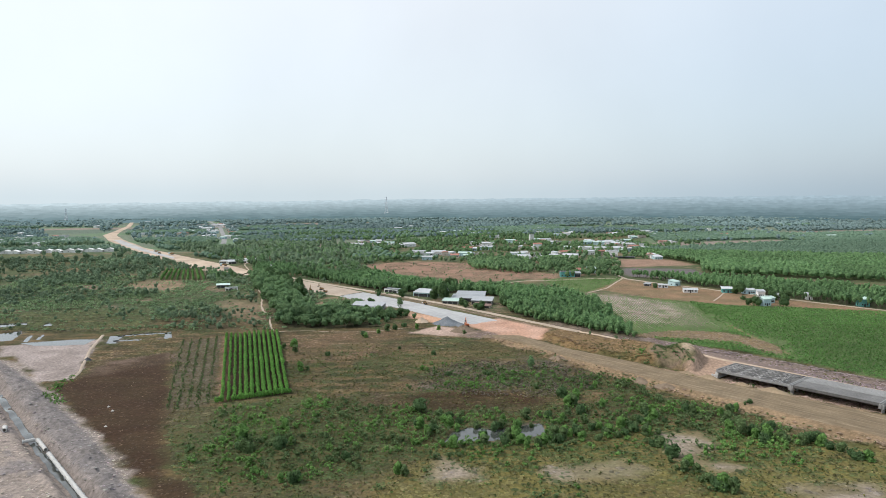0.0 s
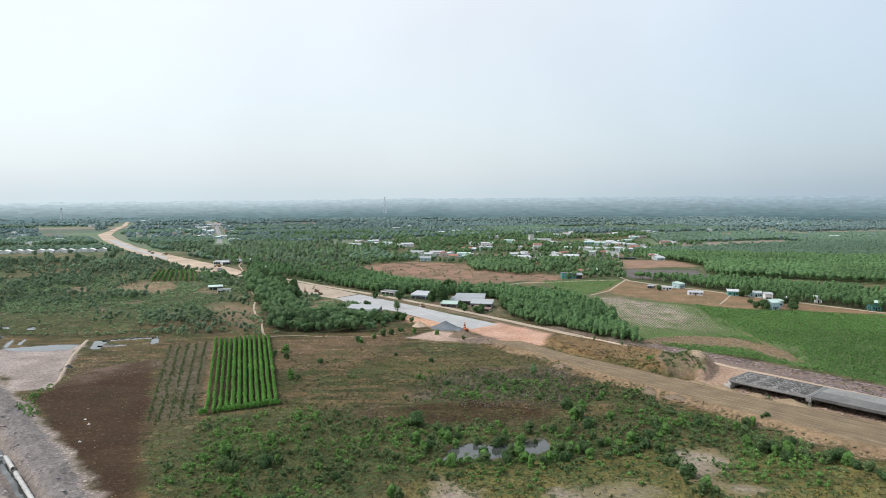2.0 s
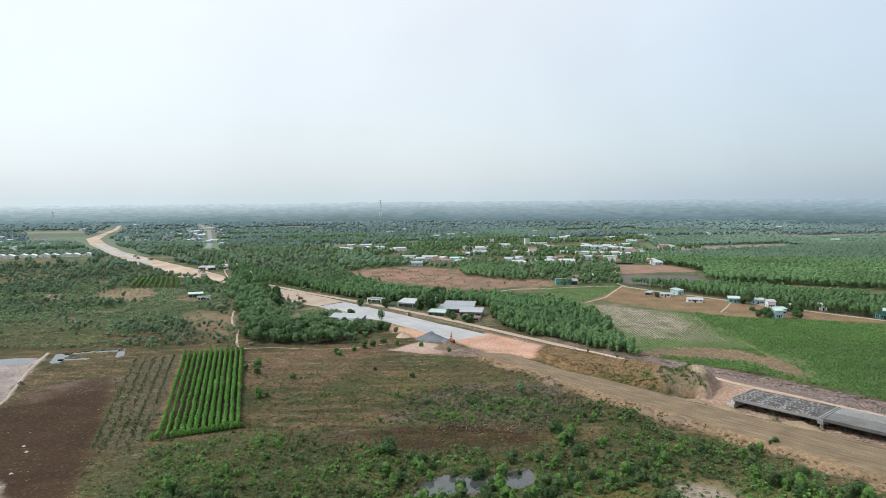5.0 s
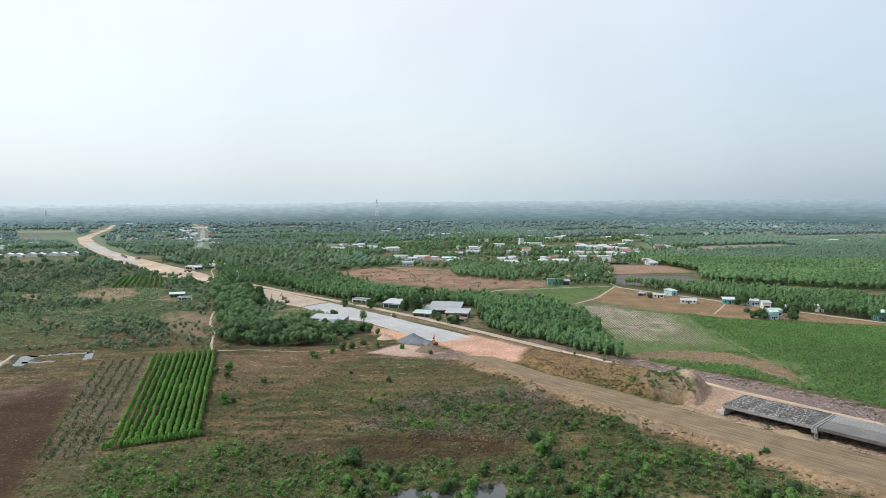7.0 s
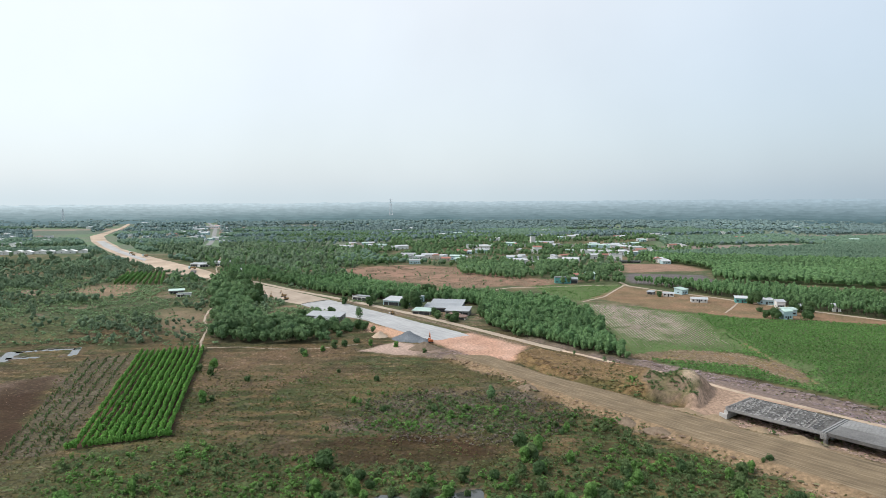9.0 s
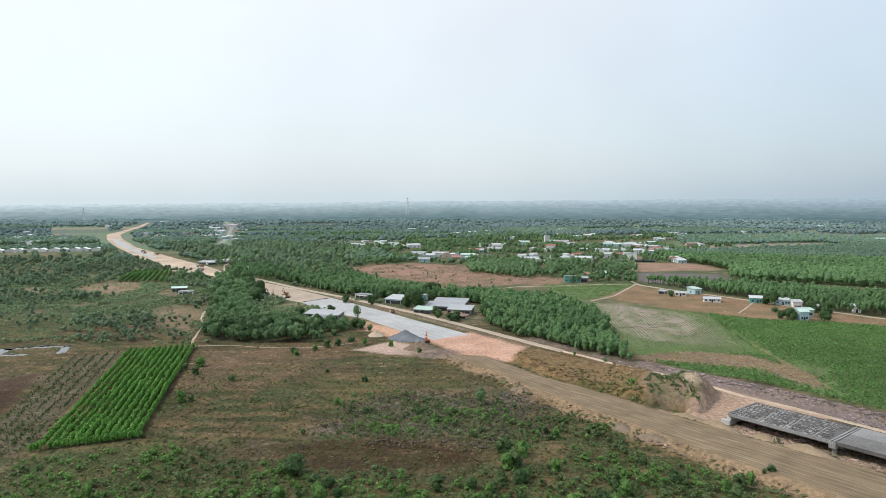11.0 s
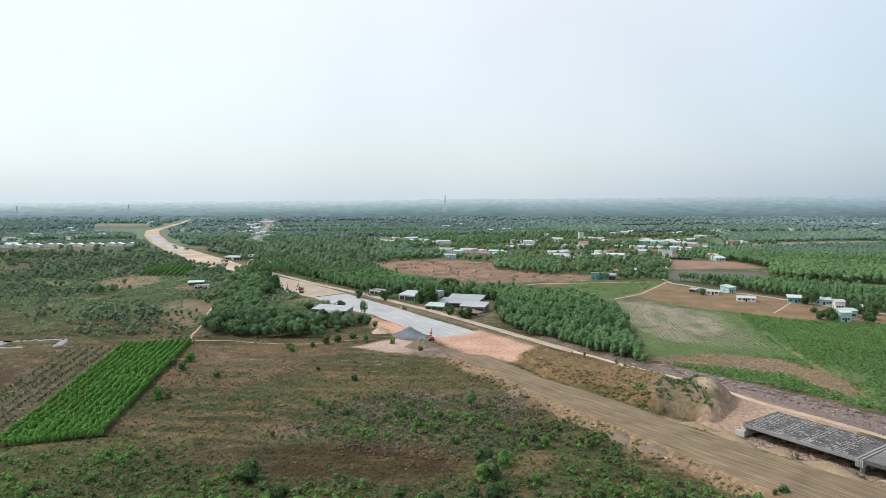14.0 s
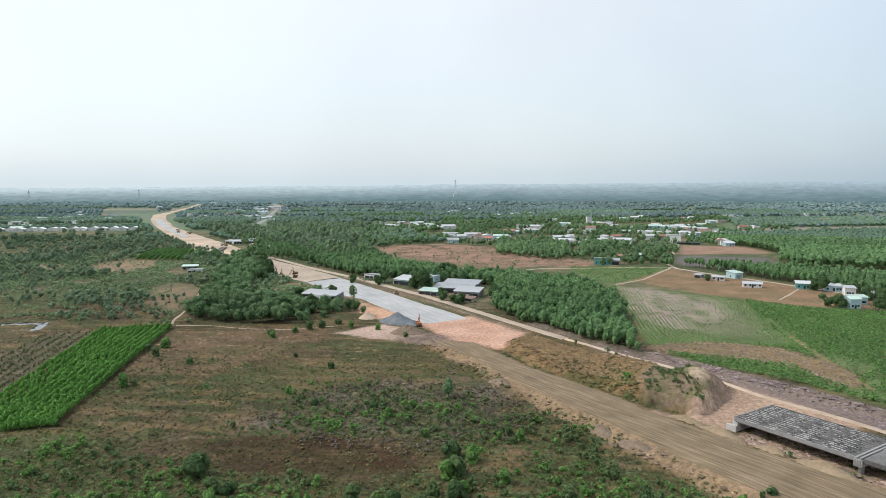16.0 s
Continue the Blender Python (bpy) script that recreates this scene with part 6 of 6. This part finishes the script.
# ---- houses ----
def house(name, m, l, w, h, wall, roof, label, style="gable", category="house", windows=3, group=""):
    """A small building: walls, roof with overhang, door, windows with sills. Local x along the length."""
    t = thing(name, m, label, category, group)
    bm = bmesh.new()
    rise_ = w * (0.16 if style == "gable" else 0.0)
    back_ = h + (w * 0.14 if style == "lean" else 0)
    v = [bm.verts.new(p) for p in ((-l / 2, -w / 2, -0.3), (l / 2, -w / 2, -0.3), (l / 2, w / 2, -0.3), (-l / 2, w / 2, -0.3),
                                   (-l / 2, -w / 2, h), (l / 2, -w / 2, h), (l / 2, w / 2, back_), (-l / 2, w / 2, back_))]
    if style == "gable":
        e, f = bm.verts.new((-l / 2, 0, h + rise_)), bm.verts.new((l / 2, 0, h + rise_))
        ends = [[v[1], v[2], v[6], f, v[5]], [v[3], v[0], v[4], e, v[7]]]
    else:
        ends = [[v[1], v[2], v[6], v[5]], [v[3], v[0], v[4], v[7]]]
    for face in [[v[0], v[1], v[5], v[4]], [v[2], v[3], v[7], v[6]]] + ends:
        bm.faces.new(face)
    part("wall", bm, wall, t)
    o, th = 0.5, 0.12
    bm = bmesh.new()
    if style == "flat":
        box(bm, -l / 2 - 0.2, -w / 2 - 0.2, h, l / 2 + 0.2, w / 2 + 0.2, h + 0.25)
        box(bm, -l / 2 - 0.2, -w / 2 - 0.2, h + 0.25, l / 2 + 0.2, -w / 2, h + 0.7)
    else:
        slopes = [(-w / 2 - o, h - (o * 0.32 if style == "gable" else o * 0.14), 0 if style == "gable" else w / 2 + o, h + rise_ if style == "gable" else back_ + o * 0.14)]
        if style == "gable":
            slopes.append((0, h + rise_, w / 2 + o, h - o * 0.32))
        for y0, z0, y1, z1 in slopes:
            q = [bm.verts.new((sx * (l / 2 + o), yy, zz + dz)) for dz in (0.03, 0.03 + th) for yy, zz in ((y0, z0), (y1, z1)) for sx in (-1, 1)]
            for a in ((0, 1, 3, 2), (4, 6, 7, 5), (0, 4, 5, 1), (2, 3, 7, 6), (0, 2, 6, 4), (1, 5, 7, 3)):
                bm.faces.new([q[i] for i in a])
    rf = part("roof", bm, roof, t)
    if style == "gable":
        part("ridge_cap", box(bmesh.new(), -l / 2 - o, -0.2, h + rise_ + th, l / 2 + o, 0.2, h + rise_ + th + 0.08), roof, rf)
    part("door", box(bmesh.new(), -0.55, -w / 2 - 0.06, 0.0, 0.55, -w / 2 + 0.05, min(2.1, h - 0.2)), "dark", t)
    if category == "shed":  # open bays in place of windows
        # each bay is a dark panel on the wall, imitating the shade inside
        for k in range(windows):
            x0 = -l / 2 + 0.4 + k * (l - 0.8) / windows
            part("bay_shade_panel", box(bmesh.new(), x0 + 0.15, -w / 2 - 0.05, 0.0, x0 + (l - 0.8) / windows - 0.15, -w / 2 + 0.05, h * 0.72), "dark", t)
        windows = 0
    for k in range(windows):
        x = -l / 2 + (k + 0.5) * l / windows
        if abs(x) < 1.2:
            x += 1.8
        if abs(x) > l / 2 - 0.6:
            continue
        wn_ = part("window", box(bmesh.new(), x - 0.55, -w / 2 - 0.04, 1.0, x + 0.55, -w / 2 + 0.05, min(2.1, h - 0.2)), "dark", t)
        part("sill", box(bmesh.new(), x - 0.65, -w / 2 - 0.12, 0.9, x + 0.65, -w / 2 + 0.04, 1.0), wall, wn_)
    part("window", box(bmesh.new(), l / 2 - 0.05, -0.5, 1.0, l / 2 + 0.04, 0.5, min(2.0, h - 0.3)), "dark", t)
    part("window", box(bmesh.new(), -l / 2 - 0.04, -0.5, 1.0, -l / 2 + 0.05, 0.5, min(2.0, h - 0.3)), "dark", t)
    return t


def put(x, y, turn):
    return pose(x, y, ground_z(x, y), 0, 0, turn)


# the row by the lane
house("shed", put(180, 581, -40), 5.1, 3.9, 2.1, "concrete", "tin_dark", "small grey tin-roofed shed in dry grass", "lean", "shed", 1)
house("house", put(190, 570, -15), 7.8, 4.7, 2.5, "plaster", "tin", "white house with a pale sheet roof", "gable", windows=3)
house("house", put(204, 583, 40), 8.6, 7.0, 3.8, "plaster_blue", "tin_green", "pale house with a steep green lean-to roof", "lean", windows=2)
house("house", put(203, 542, -12), 10.9, 6.2, 2.5, "plaster", "tin", "long white bungalow with a sheet roof", "gable", windows=4)
house("house", put(233, 540, -14), 9.4, 6.2, 3.4, "plaster_teal", "tin", "teal house with a pale roof beside a tree", "lean", windows=3)
house("house", put(247, 533, -14), 10.1, 6.2, 3.3, "plaster_blue", "tin", "pale blue house with a sheet roof", "lean", windows=3)
house("house", put(249, 517, -10), 5.5, 5.5, 4.5, "plaster", "tin", "tall white house among trees", "lean", windows=2)
house("house", put(232, 475, 10), 5.9, 6.2, 5.2, "plaster_blue", "tin_green", "two-storey pale house with a green sheet roof", "gable", windows=2)
house("house", put(240, 487, 5), 8.6, 4.7, 4.1, "plaster_blue", "tin_green", "pale annex with a green sheet roof", "lean", windows=3)
house("house", put(258, 504, -10), 6.2, 5.5, 3.8, "plaster", "tin", "white house behind garden trees", "gable", windows=2)
house("house", put(279, 503, -10), 4.7, 4.7, 4.1, "plaster", "tin", "small tall white house by the lane", "lean", windows=1)
house("house", put(300, 471, 0), 7.0, 6.2, 5.3, "plaster_teal", "tin_green", "teal two-storey house by the lane", "lean", windows=2)
# sheds at the carriageway
house("shed", put(-42, 549, -30), 13, 7, 2.8, "plaster", "tin_dark", "white open workshop beside the road", "flat", "shed", 3)
house("shed", put(-14, 527, -25), 17, 11, 3.3, "plaster_blue", "tin", "workshop with a pale sheet roof and shaded porch", "lean", "shed", 4)
house("shed", put(-1, 541, -25), 8, 8, 3.9, "plaster_blue", "tin", "tall pale storehouse among trees", "flat", "shed", 2)
house("shed", put(22, 519, -10), 22, 9, 3.0, "concrete", "tin_dark", "long grey shed with a flat sheet roof", "lean", "shed", 5)
house("shed", put(19, 501, -12), 24, 10, 2.8, "concrete", "tin_dark", "broad shed with a pale patched sheet roof", "lean", "shed", 6)
house("shed", put(29, 487, -12), 15, 10, 3.1, "concrete", "tin", "grey workshop with a sheet roof", "lean", "shed", 4)
house("shed", put(6, 489, -18), 12, 7, 2.5, "concrete", "tin_green", "low shed with a greenish sheet roof", "lean", "shed", 3)
house("shed", put(30, 471, -25), 8, 4, 1.7, "plaster_tan", "rust", "low shelter with a rusty roof", "lean", "shed", 1)
house("shed", put(26, 475, -25), 7, 4, 2.0, "plaster_tan", "rust", "low shelter with a rusty roof", "lean", "shed", 1)
house("shed", put(-53, 468, -14), 22, 9, 2.8, "concrete", "tin", "long low shed with a patched pale roof among trees", "lean", "shed", 4)
house("shed", put(-52, 457, -14), 13, 6, 2.3, "concrete", "tin_dark", "small shed with a grey sheet roof under trees", "lean", "shed", 3)
# fields and scrub
house("house", put(122, 650, -4), 14, 8, 5.0, "plaster_teal", "tin_dark", "teal flat-roofed house with a dark porch", "flat", windows=4)
house("shed", put(131, 651, -4), 8, 7, 3.6, "concrete", "tin_dark", "dark open porch shed", "lean", "shed", 1)
house("house", put(142, 676, 0), 11, 8, 4.5, "plaster", "tile_red", "white house with a rusty roof", "gable", windows=3)
house("house", put(152, 680, 0), 8, 8, 5.2, "plaster_blue", "tin_green", "small pale house with a green roof", "gable", windows=2)
house("shed", put(-193, 578, 20), 11, 5, 2.8, "concrete", "tin_green", "low shed with a blue-green roof in the scrub", "lean", "shed", 4)
house("shed", put(-181, 563, 12), 10, 5, 2.4, "plaster", "tin", "low white shed in the scrub", "flat", "shed", 4)
house("house", put(-188, 724, 0), 9, 7, 4.0, "plaster", "tin", "small white house at the wood's edge", "gable", windows=2)
house("shed", put(55, 748, 0), 22, 8, 3.2, "plaster_blue", "tin_dark", "long pale barn at the far side of the dry field", "gable", "barn", 5)
house("shed", put(38, 752, 0), 9, 8, 3.2, "plaster_blue", "tin", "pale barn at the far side of the dry field", "gable", "barn", 2)
house("house", put(-20, 826, 0), 13, 8, 4, "plaster_blue", "tin", "pale blue house beyond the dry field", "gable", windows=3)
for k, (x, y) in enumerate([(-262, 792), (-255, 800), (-246, 812), (-252, 788), (-240, 800), (-236, 818)]):
    house("shed", put(x, y, -20 + 55 * (k % 2)), 10 - k % 3, 6, 2.8, "plaster", ("tin", "tin_dark", "tin")[k % 3], "pale sheet-roofed shed beside the far highway", "lean", "shed", 3, "sheds by the far highway")

# the village: a few patterns, many houses
STYLES = [("gable", "plaster", "tin"), ("lean", "plaster", "tin"), ("flat", "plaster", "tin"), ("gable", "plaster_tan", "tile_red"), ("gable", "plaster_blue", "tin_green"), ("flat", "plaster_tan", "tin_dark"), ("lean", "plaster_blue", "tin")]
WORDS = {"gable": "gabled", "lean": "low", "flat": "flat-roofed"}
HUE = {"plaster": "white", "plaster_tan": "tan", "plaster_blue": "pale blue"}
ROOF = {"tin": "pale sheet roof", "tin_dark": "grey roof", "tin_green": "green sheet roof", "tile_red": "red roof"}
gv = random.Random(5)
VMODEL = []
for style, wall, roof in STYLES:
    for big in (0, 1):
        l, w, h = (9 + gv.uniform(0, 3), 7 + gv.uniform(0, 2), 3.4) if not big else (14 + gv.uniform(0, 6), 8.5, 4.6)
        VMODEL.append(house("house", pose(0, 0, 0), l, w, h, wall, roof, f"{HUE[wall]} {WORDS[style]} village house with a {ROOF[roof]}", style, windows=3, group="village houses"))
HOMES = [(-18, 888), (-6, 897), (15, 860), (29, 877), (44, 964), (67, 1074), (122, 1104), (136, 974), (164, 1147), (142, 851), (98, 868), (105, 827), (152, 874), (190, 1086), (229, 1310), (263, 1370), (205, 962), (200, 894),
         (248, 1116), (251, 1069), (241, 984), (261, 1026), (288, 1096), (259, 941), (287, 1029), (284, 970), (272, 887), (264, 844), (403, 1275), (420, 1384), (358, 1080), (352, 1238), (334, 1320), (92, 1245), (-66, 1037), (-94, 1082), (-120, 1133), (-127, 1054)]
LEFTTOWN = [(-738, 1059), (-780, 1161), (-776, 1214), (-668, 1000), (-649, 945), (-751, 1274), (-755, 1316), (-902, 1419), (-738, 1742), (-581, 1528), (-606, 1648), (-505, 1455), (-605, 1753), (-627, 1870), (-479, 1537), (-469, 1301), (-414, 1249), (-700, 1576), (-759, 1634),
            (-287, 1403), (-244, 1322), (-248, 1180), (-215, 1268), (216, 1406), (190, 1363), (64, 1507), (30, 1432), (-1, 1386), (-52, 1340), (-105, 1420), (-1396, 1997), (-1577, 2154), (-1249, 2119)]
spots = []
for x, y in HOMES:
    spots.append((x, y))
    for _ in range(3 if 900 < y < 1200 else 2):
        spots.append((x + gv.uniform(-22, 22), y + gv.uniform(-18, 26)))
for x, y in LEFTTOWN:
    spots.append((x, y))
for x0, x1, y0, y1, n in ((-900, -640, 980, 1300, 24), (-700, -400, 1230, 1800, 14), (-1000, -500, 1350, 1750, 10), (-1400, -800, 1700, 2150, 10), (500, 1150, 1100, 1900, 12), (-200, 500, 1300, 1900, 12)):
    for _ in range(n):
        spots.append((gv.uniform(x0, x1), gv.uniform(y0, y1)))
for k in range(36):
    f = gv.random() ** 1.3
    x, y = -380 - 270 * f, 1150 + 750 * f
    spots.append((x + gv.choice((-1, 1)) * gv.uniform(13, 34), y + gv.uniform(-15, 15)))
spots = [(x, y) for x, y in spots if float(along(np.array([x]), np.array([y]), ROADLINE)[0]) > 34 and float(inside(np.array([x]), np.array([y]), FARGREEN)[0]) < -8]
for k, (x, y) in enumerate(spots):
    src = VMODEL[k if k < len(VMODEL) else gv.choice([0, 1, 2, 3, 4, 5, 5, 3, 1, 6, 7, 8, 9, 10, 11, 12, 13])]
    m = put(x, y, gv.choice((0, 0, 90, 15, -12, 80)) + gv.uniform(-8, 8))
    if k < len(VMODEL):
        src.matrix_world = m
    else:
        copy_thing(src, m)
house("house", put(219, 862, -8), 15, 11, 8.0, "plaster", "tin", "large white two-storey house at the village edge", "flat", windows=4)
house("house", put(230, 838, -5), 24, 3, 2.2, "concrete", "tin_dark", "grey yard wall building at the lane", "flat", "shed", 3)
house("house", put(270, 845, -8), 16, 9, 4.4, "plaster", "tin", "long white house beside the brown field", "lean", windows=4)
house("tower_house", put(148, 1111, 10), 7, 7, 15, "plaster", "tin", "narrow white tower building in the village", "flat", "tower", 2)
house("church", put(140, 985, 0), 12, 9, 8, "plaster", "tile_red", "white hall with a steep red roof", "gable", "hall", 3)
house("house", put(145, 862, 60), 9, 6, 6.5, "plaster", "tin", "bright white lean-to house", "lean", windows=2)

# long white greenhouses, far left
for k in range(20):
    f = k / 19
    x, y = -735 + 245 * f, 900 + 68 * f
    house("greenhouse", put(x, y + (k % 2) * 5, 105), 11, 13, 3.2, "plaster", "plaster", "long white greenhouse roof in the scrub", "gable", "greenhouse", 3, "greenhouses in a row")


# ---- masts on the horizon ----
def pylon(x, y, tall, base, label):
    t = thing("pylon", put(x, y, 20), label, "pylon")
    c = [(-1, -1), (1, -1), (1, 1), (-1, 1)]
    wid = lambda z: base * (1 - z / tall) ** 1.3 + 0.8
    for sx, sy in c:
        bm = bmesh.new()
        for k in range(6):
            z0, z1 = tall * k / 6, tall * (k + 1) / 6
            tube(bm, (sx * wid(z0), sy * wid(z0), z0), (sx * wid(z1), sy * wid(z1), z1), 0.28, 0.22, 4)
        part("leg", bm, "steel", t)
    for k in range(8):
        z0, z1 = tall * k / 8, tall * (k + 1) / 8
        bm = bmesh.new()
        for (ax, ay), (bx, by) in zip(c, c[1:] + c[:1]):
            tube(bm, (ax * wid(z0), ay * wid(z0), z0), (bx * wid(z1), by * wid(z1), z1), 0.18, 0.18, 4)
            tube(bm, (bx * wid(z0), by * wid(z0), z0), (ax * wid(z1), ay * wid(z1), z1), 0.18, 0.18, 4)
        part("bracing", bm, "steel", t)
    for z in (0.72, 0.84, 0.95):
        part("cross_arm", tube(bmesh.new(), (-base * 1.1, 0, tall * z), (base * 1.1, 0, tall * z), 0.3, 0.3, 4), "steel", t)
    return t


pylon(-213, 2500, 76, 7, "tall lattice transmission tower on the hazy horizon")
pylon(-1500, 2000, 44, 4.5, "lattice pylon in the far haze")
pylon(-1180, 2080, 44, 4.5, "lattice pylon in the far haze")

# culvert where the far highway crosses a canal
culvert = thing("culvert_bridge", pose(-236, 718, 0, 0, 0, -72), "dark concrete culvert across the far highway", "culvert")
part("deck", box(bmesh.new(), -17, -2.2, 1.0, 17, 2.2, 1.6), "girder", culvert)
for side in (-2.4, 2.2):
    part("parapet", box(bmesh.new(), -17, side, 0.2, 17, side + 0.2, 2.0), "dark", culvert)
